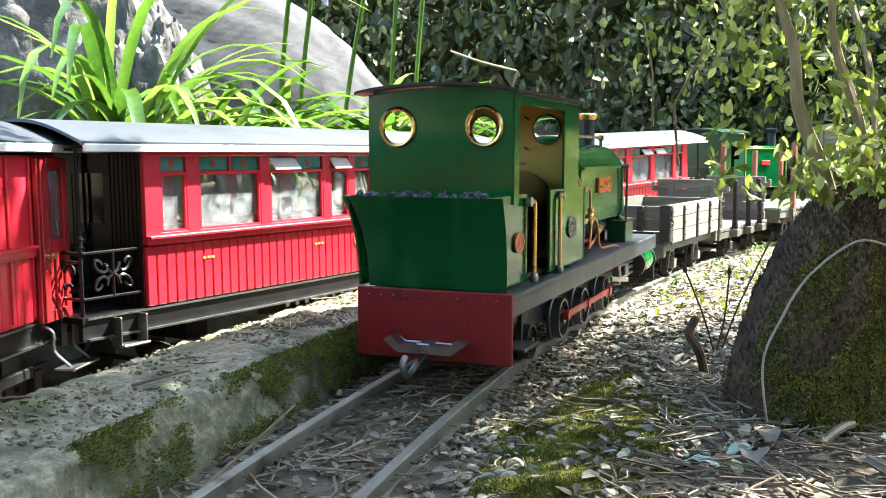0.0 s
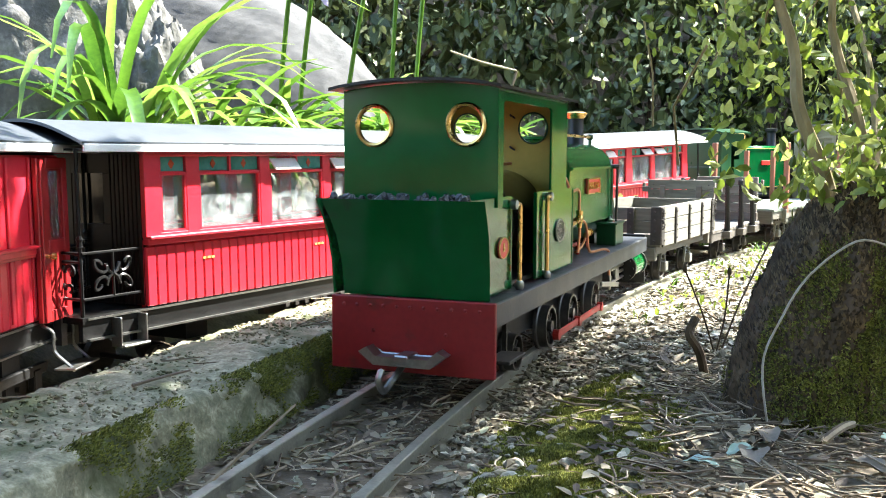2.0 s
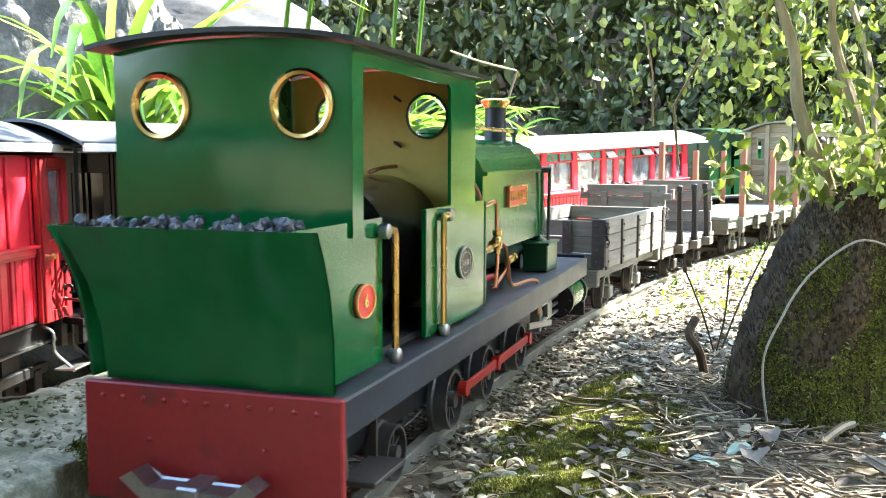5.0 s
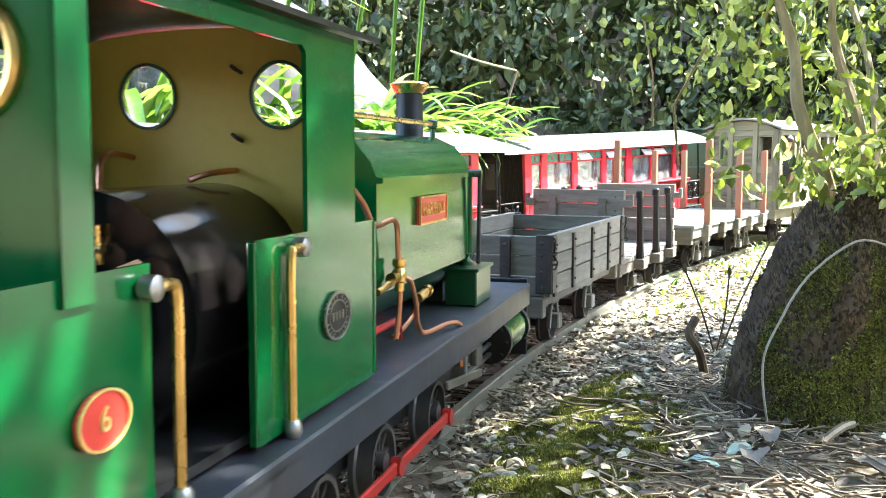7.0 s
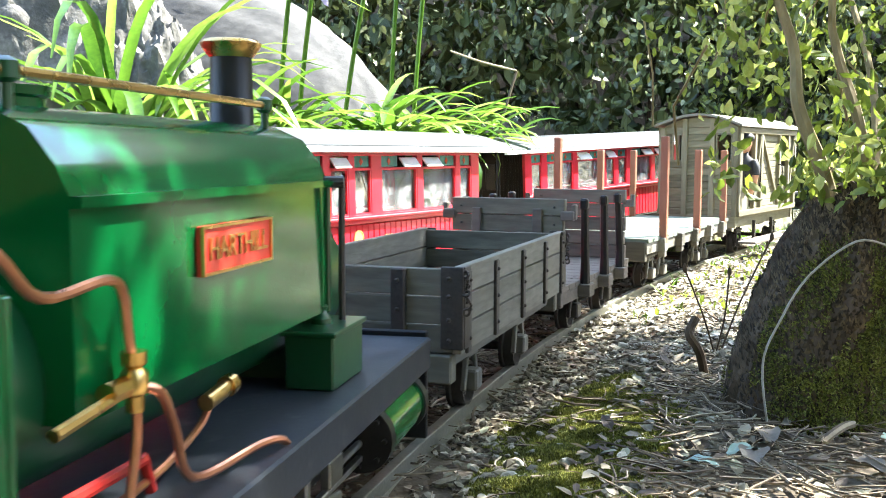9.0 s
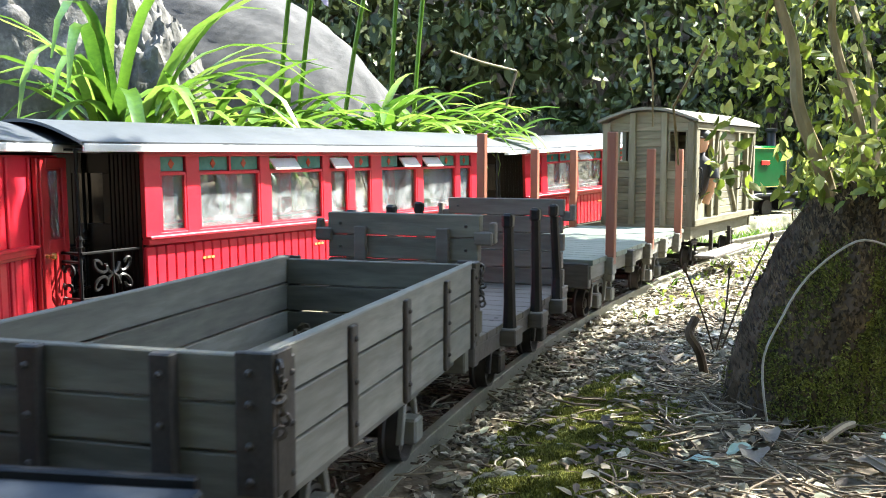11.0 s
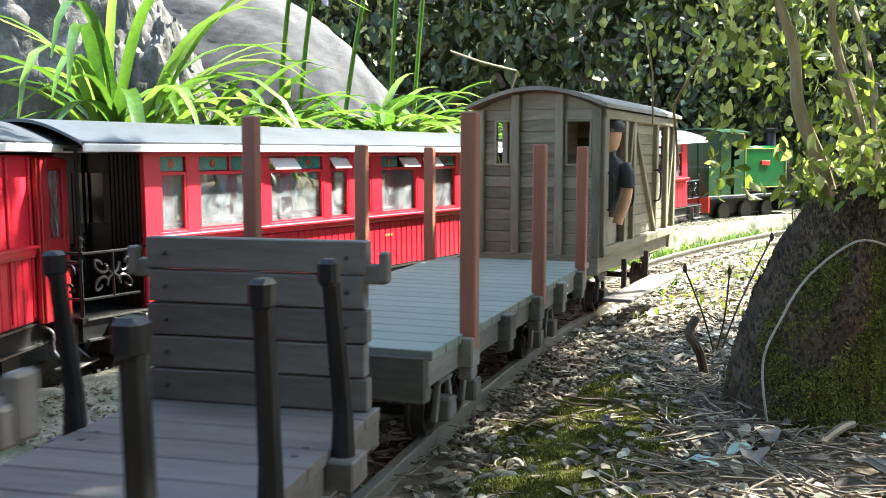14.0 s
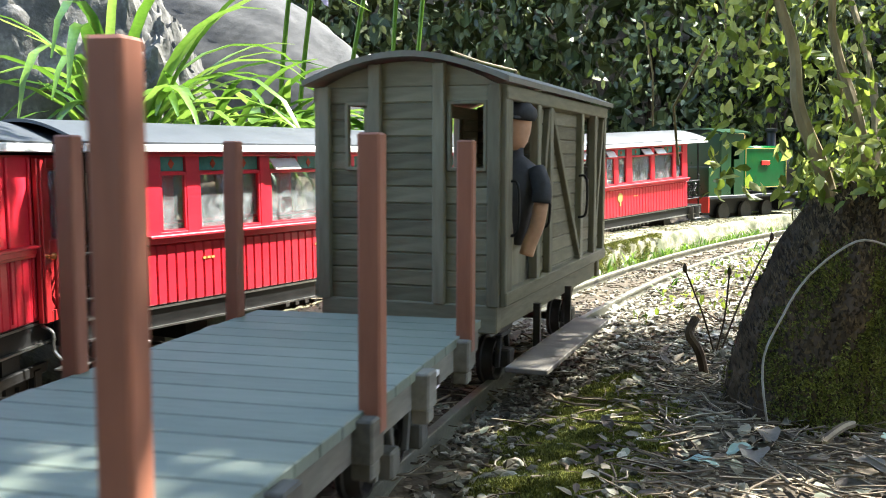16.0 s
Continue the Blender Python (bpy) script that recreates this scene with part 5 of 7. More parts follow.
def scatter_ground():
    rng = random.Random(11)
    on = lambda d, l, up=0.0: (lambda p: (p.x, p.y, ground_height(p.x, p.y) + up))(line(d, l))
    near = []
    while len(near) < 11500:
        d, l = rng.uniform(-0.25, 2.6), abs(rng.gauss(0.08, 0.085)) + 0.052
        if noise.noise((d * 6, l * 9, 2.0)) > -0.25 and (mossy(d, l) < 0.25 or rng.random() < 0.12):
            near.append(on(d, min(l, 0.5), rng.uniform(-0.001, 0.004)))
    pile("gravel", near, rng, (0.0020, 0.0052), GRAVEL, "pale crushed stone beside the rails", "gravel")
    big = []
    while len(big) < 800:
        d, l = rng.uniform(-0.2, 0.7), rng.uniform(0.055, 0.24)
        if mossy(d, l) < 0.3 or rng.random() < 0.2:
            big.append(on(d, l, rng.uniform(0.0, 0.003)))
    pile("gravel", big, rng, (0.0045, 0.0075), GRAVEL, "larger pale stones lying among the grit", "gravel", (1, 0.7, 0.4))
    mid = [on(rng.uniform(-0.3, 2.8), rng.uniform(-0.082, 0.036), rng.uniform(-0.003, 0.002)) for _ in range(4600)]
    pile("gravel", mid, rng, (0.0018, 0.0045), GRAVEL, "fine grit between and beside the rails", "gravel")
    slab = [(lambda p: (p.x, p.y, 0.032))(line(rng.uniform(-0.3, 2.5), rng.uniform(-0.215, -0.105))) for _ in range(9000)]
    pile("grit", slab, rng, (0.0007, 0.0030), CONCRETE, "loose grit on the concrete", "grit")
    specs = []
    for _ in range(7000):
        d, l = rng.uniform(-0.35, 2.3), 0.16 + 0.56 * rng.random() ** 1.2
        specs.append((on(d, l, rng.uniform(0.001, 0.008)), turned(rng, True), rng.choice((0.005, 0.007, 0.009, 0.012, 0.017))))
    for _ in range(2600):
        specs.append((on(rng.uniform(-0.3, 2.3), rng.uniform(-0.08, 0.2), rng.uniform(0.0, 0.004)), turned(rng, True), rng.choice((0.006, 0.008, 0.012))))
    for _ in range(9000):
        d, l = rng.uniform(-0.3, 0.9), rng.uniform(0.045, 0.5)
        if mossy(d, l) > 0.25 and rng.random() < 0.85:
            continue
        specs.append((on(d, l, rng.uniform(0.0, 0.004)), turned(rng, True), rng.choice((0.003, 0.004, 0.006, 0.008))))
    for _ in range(1300):
        specs.append((on(rng.uniform(-0.35, 0.5), rng.uniform(-0.09, 0.04), rng.uniform(0.001, 0.006)), turned(rng, True), rng.choice((0.004, 0.006, 0.008, 0.011))))
    leaves("leaf_litter", specs, DEAD_LEAF, "brown and grey fallen leaves on earth", "leaf litter")
    # pale dry leaves; their light colour also brightens the sunlit verge
    specs = []
    while len(specs) < 6500:
        d, l = rng.uniform(0.45, 2.5), 0.05 + 0.36 * rng.random() ** 1.3
        if noise.noise((d * 7, l * 11, 3.0)) > -0.2:
            specs.append((on(d, l, rng.uniform(0.001, 0.007)), turned(rng, True), rng.choice((0.006, 0.009, 0.012, 0.016))))
    leaves("leaf_litter", specs, PALE_LEAF, "pale dry leaves beside the line, lightened to look sunlit", "leaf litter")
    items = []
    for k in range(2600):
        d, l = (rng.uniform(-0.35, 1.8), rng.uniform(0.17, 0.7)) if k < 1700 else (rng.uniform(-0.3, 1.6), rng.uniform(-0.085, 0.2))
        p = Vector(on(d, l, 0.003))
        a = rng.uniform(0, 6.3)
        ln = rng.choice((0.015, 0.025, 0.04, 0.06)) * (1 if k < 1700 else 0.6)
        v = Vector((math.cos(a), math.sin(a), rng.uniform(-0.05, 0.15))) * ln
        side = Vector((-v.y, v.x, 0)) * rng.uniform(-0.15, 0.15)
        items.append(([p, p + v * 0.5 + side, p + v], rng.choice((0.0006, 0.0009, 0.0014))))
    for k in range(340):
        p = Vector(on(rng.uniform(-0.3, 0.45), rng.uniform(-0.085, 0.04), rng.uniform(0.002, 0.007)))
        a = rng.uniform(0, 6.3)
        v = Vector((math.cos(a), math.sin(a), rng.uniform(-0.05, 0.1))) * rng.choice((0.014, 0.022, 0.035, 0.05))
        items.append(([p, p + v * 0.5 + Vector((-v.y, v.x, 0)) * rng.uniform(-0.1, 0.1), p + v], rng.choice((0.0005, 0.0008, 0.0012))))
    for k in range(900):
        p = Vector(on(rng.uniform(-0.1, 0.32), rng.uniform(0.20, 0.42), rng.uniform(0.003, 0.010)))
        a = rng.gauss(2.4, 0.9)
        v = Vector((math.cos(a), math.sin(a), rng.uniform(-0.05, 0.12))) * rng.choice((0.012, 0.02, 0.03, 0.045))
        items.append(([p, p + v * 0.5 + Vector((-v.y, v.x, 0)) * rng.uniform(-0.12, 0.12), p + v], rng.choice((0.0004, 0.0006, 0.0010))))
    for x, y, a, ln in ((-0.215, 0.66, 1.05, 0.055), (-0.145, 0.555, 0.85, 0.075), (-0.30, 0.62, 0.4, 0.03)):
        p = Vector((x, y, 0.036 if x < -0.2 else -0.004))
        v = Vector((math.cos(a), math.sin(a), 0.0 if x < -0.2 else 0.5)) * ln
        items.append(([p, p + v * 0.5 + Vector((0.002, 0, 0.001)), p + v], 0.0014))
    for k in range(90):
        p = line(rng.uniform(-0.3, 1.5), rng.uniform(-0.21, -0.10), 0.0335)
        a = rng.uniform(0, 6.3)
        v = Vector((math.cos(a), math.sin(a), 0.02)) * rng.choice((0.01, 0.016, 0.03))
        items.append(([p, p + v * 0.5, p + v], rng.choice((0.0005, 0.0008))))
    sticks("twigs", items, TWIG, "dry twigs scattered on the ground", "twigs")


def fallen_leaf(px, py, length, turn, tone, label):
    """One large curled leaf on the litter."""
    bm = bmesh.new()
    rows = []
    for i in range(9):
        t = i / 8
        w = length * 0.27 * math.sin(math.pi * min(1, t * 0.95 + 0.04)) ** 0.8
        zc = length * 0.10 * math.sin(t * 3.0) + 0.002
        rows.append([bm.verts.new((length * t, w * k, zc + abs(k) * w * 0.35 + 0.0008 * math.sin(i * 2 + k * 3))) for k in (-1, -0.5, 0, 0.5, 1)])
    for r0, r1 in zip(rows, rows[1:]):
        for k in range(4):
            bm.faces.new((r0[k], r0[k + 1], r1[k + 1], r1[k]))
    ob = part("fallen_leaf", bm, tone, None, label, True)
    ob.matrix_basis = pose(px, py, ground_height(px, py) + 0.004, 0, 0, turn)
    tagged(ob, "", "leaf", "large fallen leaves")


def ground_details():
    grey = material("grey_dead_leaf", [(0.07, 0.058, 0.043), (0.17, 0.145, 0.11)], 40, 0.6, 0, 0.3, 300, 0.5)
    bluish = material("bluish_green_leaf", [(0.15, 0.24, 0.19), (0.27, 0.37, 0.31)], 40, 0.45, 0, 0.2, 300, 0.5)
    for x, y, ln, turn, tone, label in ((0.170, 0.575, 0.024, 20, bluish, "pale bluish green fallen leaf"), (0.160, 0.555, 0.022, 150, bluish, "pale bluish green fallen leaf"),
                                        (0.205, 0.600, 0.030, 80, grey, "curled grey dead leaf on litter"), (0.190, 0.585, 0.034, 250, grey, "curled grey dead leaf on litter"), (0.255, 0.640, 0.022, 60, grey, "upright pale dead leaf"),
                                        (0.300, 0.620, 0.022, 200, bluish, "pale bluish green fallen leaf"), (0.290, 0.590, 0.026, 120, grey, "flat grey dead leaf on litter"), (0.235, 0.560, 0.030, 300, grey, "flat grey dead leaf on litter"), (0.225, 0.640, 0.024, 10, grey, "flat grey dead leaf on litter")):
        fallen_leaf(x, y, ln, turn, tone, label)
    sap = empty("seedling", pose(0.262, 0.93, -0.004), "bare brown seedling stems with small buds", "plant")
    for pts in ([(0, 0, 0), (-0.012, 0, 0.04), (-0.030, 0, 0.085)], [(0, 0, 0), (0.010, 0.005, 0.035), (0.016, 0.01, 0.080)], [(0.004, 0, 0), (0.03, 0.02, 0.05), (0.07, 0.05, 0.11)]):
        bm = bmesh.new()
        bm_tube(bm, smooth_path(pts, 4), 0.0009, 6)
        bm_lathe(bm, [(0.0001, -0.004), (0.0024, -0.001), (0.002, 0.003), (0.0001, 0.006)], Matrix.Translation(pts[-1]), 8)
        part("stem", bm, BARK, sap, "", True)
    bm = bmesh.new()
    bm_tube(bm, smooth_path([(0.232, 0.845, -0.02), (0.222, 0.835, 0.018), (0.214, 0.840, 0.034), (0.222, 0.850, 0.046)], 4), 0.004, 8)
    tagged(part("root_stub", bm, BARK, None, "dark crooked root stub in the litter", True), "", "root")
    bm = bmesh.new()
    bm_tube(bm, smooth_path([(0.29, 0.66, 0.004), (0.26, 0.625, 0.010), (0.235, 0.60, 0.006)], 4), 0.0028, 7)
    tagged(part("branch", bm, TWIG, None, "fallen grey branch on the litter", True), "", "branch")
    rng = random.Random(91)
    verts, faces = [], []
    for _ in range(420):
        d = rng.uniform(0.9, 3.2)
        pt = line(d, rng.choice((-0.095, -0.085, -0.078, 0.07)) + rng.gauss(0, 0.008))
        strap_leaf(verts, faces, (pt.x, pt.y, -0.012), rng.uniform(0, 6.3), rng.uniform(0.8, 1.5), rng.uniform(0.015, 0.04), 0.0028, rng.uniform(0.5, 2.0), rng)
    tagged(mesh_np("grass", verts, faces, BLADE, None, "yellow-green grass tufts along the concrete edge"), "", "grass", "", "stuff")


def moss_tufts(name, places, rng, size, label):
    verts, faces = [], []
    for p, nrm in places:
        nrm = Vector(nrm).normalized()
        for k in range(4):
            a = rng.uniform(0, 6.3)
            side = nrm.orthogonal()
            side.rotate(Matrix.Rotation(a, 3, nrm))
            s = rng.uniform(*size)
            b = len(verts)
            base = Vector(p) + side * s * 0.3
            w = nrm.cross(side) * s * 0.22
            tip = base + nrm * s * rng.uniform(0.7, 1.1) + side * s * rng.uniform(0.2, 0.8)
            verts += [base + w, base - w, tip]
            faces.append((b, b + 1, b + 2))
    ob = mesh_np(name, verts, faces, MOSS, None, label)
    return tagged(ob, "", "moss", "", "stuff")


def make_moss():
    rng = random.Random(21)
    spots = []
    while len(spots) < 60000:
        d, l = rng.uniform(-0.15, 0.38), rng.uniform(0.07, 0.25)
        if mossy(d, l) + rng.uniform(-0.5, 0.5) > 0.1:
            p = line(d, l)
            spots.append(((p.x, p.y, ground_height(p.x, p.y) + 0.0004 + 0.006 * max(0, noise.noise((d * 26, l * 26, 5.0)))), (rng.uniform(-.4, .4), rng.uniform(-.4, .4), 1)))
    moss_tufts("moss", spots, rng, (0.0012, 0.0026), "green moss on the trodden ground")
    spots = []
    while len(spots) < 26000:
        d, k = rng.uniform(-0.1, 1.5), rng.uniform(0, 1)
        if noise.noise((d * 9, k * 1.5, 8.0)) + 0.8 * noise.noise((d * 40, k * 4, 8.5)) + (0.22 if 0.05 < d < 0.45 else 0) + rng.uniform(-0.35, 0.35) > 0.20:
            p = line(d, -0.083 - 0.022 * k * k)
            spots.append(((p.x, p.y, -0.010 + 0.043 * math.sin(k * 1.5) + rng.uniform(0, 0.002)), (0.8, -0.3, 0.6)))
    moss_tufts("moss", spots, rng, (0.0012, 0.0026), "dark moss along the slab's broken edge")


# ---- plants ----
def strap_leaf(verts, faces, base, heading, rise, length, width, droop, rng):
    """An arched strap leaf with a shallow keel."""
    n = 9
    h = Vector((math.cos(heading), math.sin(heading), 0))
    side = Vector((-h.y, h.x, 0))
    p = Vector(base)
    ang = rise
    b = len(verts)
    for i in range(n + 1):
        t = i / n
        w = width * 0.5 * (0.75 + 0.5 * math.sin(min(1, t * 1.3) * math.pi * 0.8)) * (1 if t < 0.75 else max(0.06, (1 - t) / 0.25) ** 0.6)
        up = Vector((-h.x * math.sin(ang), -h.y * math.sin(ang), math.cos(ang)))
        verts += [p + side * w + up * w * 0.35, p, p - side * w + up * w * 0.35]
        p = p + (h * math.cos(ang) + Vector((0, 0, math.sin(ang)))) * (length / n)
        ang -= droop * (0.5 + t) / n
    for i in range(n):
        a = b + i * 3
        faces += [(a, a + 1, a + 4, a + 3), (a + 1, a + 2, a + 5, a + 4)]


def strap_plant(x, y, z, count, length, width, seed, lean=0.0, heading=None):
    rng = random.Random(seed)
    pl = empty("strap_leaf_plant", pose(x, y, z), "clump of arching bright green strap leaves", "plant", "strap-leaved plants on the bank")
    for part_i in range(3):
        verts, faces = [], []
        for k in range(count // 3):
            a = rng.uniform(0, 6.3) if heading is None else rng.gauss(heading, 0.9)
            strap_leaf(verts, faces, (rng.uniform(-0.03, 0.03), rng.uniform(-0.03, 0.03), -0.02), a, rng.uniform(0.6, 1.4), length * rng.uniform(0.6, 1.2), width * rng.uniform(0.8, 1.3), rng.uniform(1.2, 3.4), rng)
        mesh_np("leaves", verts, faces, BLADE, pl, "", True)
    return pl


def leaf_cloud(rng, count, place, size):
    out = []
    for _ in range(count):
        p = place()
        out.append((p, turned(rng), rng.uniform(*size)))
    return out


def make_hedge(m, top, seed):
    rng = random.Random(seed)
    h = empty("hedge", m, "tall dense hedge of small dark green leaves", "hedge")
    for k in range(16):
        x = -1.8 + k * 0.25 + rng.uniform(-0.05, 0.05)
        y = 0.42 + rng.uniform(-0.05, 0.05)
        bm = bmesh.new()
        bm_tube(bm, [(x, y, -0.1), (x + rng.uniform(-.1, .1), y, 0.5), (x + rng.uniform(-.2, .2), y, top * 0.63), (x + rng.uniform(-.3, .3), y, top * 0.97)], 0.010, 5, [0.012, 0.010, 0.006, 0.003])
        part("stem", bm, BARK, h, "", True)

    def front():
        x = rng.uniform(-1.9, 2.1)
        z = rng.uniform(-0.05, top)
        b = 0.30 * noise.noise((x * 3.0, z * 3.0, 9.0)) + 0.12 * noise.noise((x * 9, z * 9, 3.0))
        y = b + rng.random() ** 2 * 0.30 + 0.02
        return (x, y, z)
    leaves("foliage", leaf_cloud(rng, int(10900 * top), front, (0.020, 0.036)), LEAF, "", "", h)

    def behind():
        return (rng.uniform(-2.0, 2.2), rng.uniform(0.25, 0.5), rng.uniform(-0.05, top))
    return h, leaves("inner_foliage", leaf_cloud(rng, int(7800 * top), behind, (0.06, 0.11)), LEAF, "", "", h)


def make_tree():
    """The mossy stump with thin limbs and a crown, plus unseen leaves added to shade the near line."""
    rng = random.Random(41)
    base = Vector((0.285, 0.715, -0.01))
    t = empty("tree", pose(*base), "mossy old tree stump with thin red-barked limbs and small leaves", "tree")
    def stump(a, u):
        z = 0.175 * u
        c, s = math.cos(a), math.sin(a)
        r = (0.066 * (1 - u) ** 2.2 * 0.45 + 0.050 - 0.016 * u) if u < 0.95 else 0.022
        r += 0.016 * math.sin(math.pi * min(1, u * 0.95))
        r *= 1 - 0.30 * max(0, (u - 0.72) / 0.28)
        r *= 1 + 0.16 * noise.noise((c * 1.7, s * 1.7, z * 9)) + 0.10 * math.cos(3 * a + 0.6) * (1 - u)
        r += 0.0065 * noise.noise((c * 3.5, s * 3.5, z * 16)) + 0.0035 * noise.noise((c * 9, s * 9, z * 45)) + 0.0016 * noise.noise((c * 22, s * 22, z * 60))
        return Vector((0.028 * u ** 1.2 + r * c, 0.015 * u + r * s, z + (0.008 * noise.noise((c * 2, s * 2, 5)) if u > 0.9 else 0)))
    bm = bmesh.new()
    rings, seg = 44, 88
    grid = [[bm.verts.new(stump(2 * math.pi * k / seg, i / (rings - 1))) for k in range(seg)] for i in range(rings)]
    for a, b in zip(grid, grid[1:]):
        for k in range(seg):
            bm.faces.new((a[k], a[(k + 1) % seg], b[(k + 1) % seg], b[k]))
    bm.faces.new(grid[-1])
    part("trunk", bm, BARK, t, "dark gnarled stump", True)
    verts, faces = [], []
    for _ in range(15000):
        u, a = rng.uniform(0.0, 0.97), rng.uniform(0, 6.3)
        p, nrm = stump(a, u), Vector((math.cos(a), math.sin(a), 0))
        side = nrm.cross(Vector((0, 0, 1))) * rng.uniform(0.0006, 0.0022)
        drop = Vector((0, 0, 1)) * rng.uniform(0.002, 0.005) + side * rng.uniform(-1, 1)
        b = len(verts)
        verts += [p - side, p + side, p + drop + nrm * rng.uniform(0.0002, 0.0016)]
        faces.append((b, b + 1, b + 2))
    flakes = mesh_np("bark_cover", verts, faces, FLAKE, t, "ragged brown bark flakes")
    tagged(flakes, "", "", "", "stuff")
    spots = []
    for _ in range(56000):
        u = rng.uniform(0.06, 1.0)
        a = rng.uniform(0, 6.3)
        c, s = math.cos(a), math.sin(a)
        cover = noise.noise((c * 2.2, s * 2.2, u * 3.5)) + 0.5 * noise.noise((c * 7, s * 7, u * 12)) + 0.55 * math.cos(a + 0.9) - 1.6 * max(0, u - 0.42)
        if cover + rng.uniform(-0.25, 0.25) > 0.16:
            spots.append((stump(a, u), (c, s, 0.2)))
    verts, faces = [], []
    for p, nrm in spots:
        nrm = Vector(nrm).normalized()
        for k in range(3):
            side = nrm.orthogonal()
            side.rotate(Matrix.Rotation(rng.uniform(0, 6.3), 3, nrm))
            s = rng.uniform(0.0015, 0.0034)
            b = len(verts)
            w = nrm.cross(side) * s * 0.25
            pp = Vector(p)
            verts += [pp + w, pp - w, pp + nrm * s * 0.8 + side * s * 0.6]
            faces.append((b, b + 1, b + 2))
    mesh_np("moss_cover", verts, faces, MOSS, t, "shaggy green moss")
    # limbs
    limbs = [[(0.004, 0.0, 0.15), (-0.003, 0.012, 0.19), (-0.018, 0.02, 0.235), (-0.017, 0.035, 0.28), (-0.034, 0.05, 0.36), (-0.03, 0.08, 0.52), (-0.02, 0.1, 0.75)],
             [(0.035, 0.01, 0.15), (0.034, 0.02, 0.19), (0.030, 0.03, 0.23), (0.022, 0.05, 0.28), (0.022, 0.06, 0.33), (0.05, 0.10, 0.55), (0.10, 0.12, 0.8)],
             [(0.05, 0.0, 0.14), (0.10, 0.02, 0.30), (0.18, 0.06, 0.50), (0.30, 0.08, 0.70)],
             [(0.04, 0.02, 0.15), (0.09, 0.14, 0.26), (0.12, 0.30, 0.40), (0.16, 0.5, 0.55)],
             [(-0.030, 0.048, 0.35), (0.04, -0.05, 0.46), (0.08, -0.16, 0.56), (0.10, -0.30, 0.62)],
             [(0.07, 0.10, 0.55), (0.2, 0.0, 0.66), (0.32, -0.15, 0.72), (0.4, -0.3, 0.74)]]
    for k, pts in enumerate(limbs):
        bm = bmesh.new()
        path = smooth_path(pts, 5)
        bm_tube(bm, path, 0.006, 7, [(0.0066, 0.0056, 0.0045, 0.0045, 0.004, 0.004)[k] * (1 - 0.75 * i / len(path)) for i in range(len(path))])
        part("limb", bm, BARK_RED, t, "thin reddish limb", True)
    # unseen leaves added along the sun's way to shade the near line
    specs = []
    while len(specs) < 16500:
        d, l = rng.uniform(-0.9, 0.85), rng.uniform(-0.75, 0.55)
        g = line(d, l)
        if l < -0.19 and d > 0.05:
            continue
        if not (l < -0.1 and d < 0.15) and noise.noise((g.x * 8, g.y * 8, 3.3)) < (-0.40 if d > 0.1 else -0.2):
            continue
        limit = 0.0 if l < -0.31 else (0.27 if l < -0.125 else (0.74 if l < 0.04 else 0.54))
        if d > limit and rng.random() < (d - limit) / 0.16 + 0.25:
            continue
        if l > 0.24 and d > 0.1 and rng.random() < 0.4:
            continue
        hgt = rng.uniform(0.8, 1.5)
        p = Vector((g.x, g.y, 0)) + SUN_DIR * (hgt / SUN_DIR.z)
        specs.append((p - base, turned(rng), rng.uniform(0.022, 0.04)))
    for _ in range(5200):
        g = line(rng.uniform(-0.9, 0.13), rng.uniform(-0.42, -0.10))
        p = Vector((g.x, g.y, 0)) + SUN_DIR * (rng.uniform(0.8, 1.5) / SUN_DIR.z)
        specs.append((p - base, turned(rng), rng.uniform(0.022, 0.04)))
    for _ in range(7000):
        g = line(rng.uniform(-0.24, 0.72), rng.uniform(-0.13, 0.05))
        p = Vector((g.x, g.y, 0)) + SUN_DIR * (rng.uniform(0.8, 1.5) / SUN_DIR.z)
        specs.append((p - base, turned(rng), rng.uniform(0.022, 0.04)))
    leaves("shade_crown", specs, LEAF_LIT, "", "", t)

    # the part of the crown in view: sprays of leaves round and beyond the limbs
    specs = []
    twigs = []
    clear = lambda u, w: u < 0.40 and -0.09 < w < 0.07
    for _ in range(170):
        dep = rng.uniform(0.76, 1.12)
        u, w = rng.uniform(0.22, 0.47), rng.uniform(-0.06, 0.17)
        if clear(u, w) and rng.random() < 0.97 or u < 0.30 and rng.random() < 0.5:
            continue
        c = Vector((u * dep, dep, 0.187 + w * dep)) - base
        twigs.append(c)
        for k in range(rng.randint(5, 11)):
            off = Vector((rng.gauss(0, 0.032), rng.gauss(0, 0.045), rng.gauss(0, 0.028)))
            q = c + off + base
            if not clear(q.x / q.y, (q.z - 0.187) / q.y) or rng.random() < 0.05:
                specs.append((c + off, turned(rng), rng.uniform(0.009, 0.018)))
    for _ in range(16):
        u, w = 0.285 + rng.gauss(0, 0.006), rng.uniform(-0.035, 0.05)
        specs.append((Vector((u, 1.0, 0.187 + w)) - base, turned(rng), rng.uniform(0.010, 0.017)))
    for _ in range(620):
        c = Vector((rng.gauss(0.04, 0.045), rng.gauss(0.01, 0.04), 0.165 + abs(rng.gauss(0, 0.035))))
        specs.append((c, turned(rng), rng.uniform(0.008, 0.016)))
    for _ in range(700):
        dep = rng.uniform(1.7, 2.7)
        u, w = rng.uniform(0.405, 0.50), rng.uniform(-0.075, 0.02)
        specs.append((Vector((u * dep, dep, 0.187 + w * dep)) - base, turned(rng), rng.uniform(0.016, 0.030)))
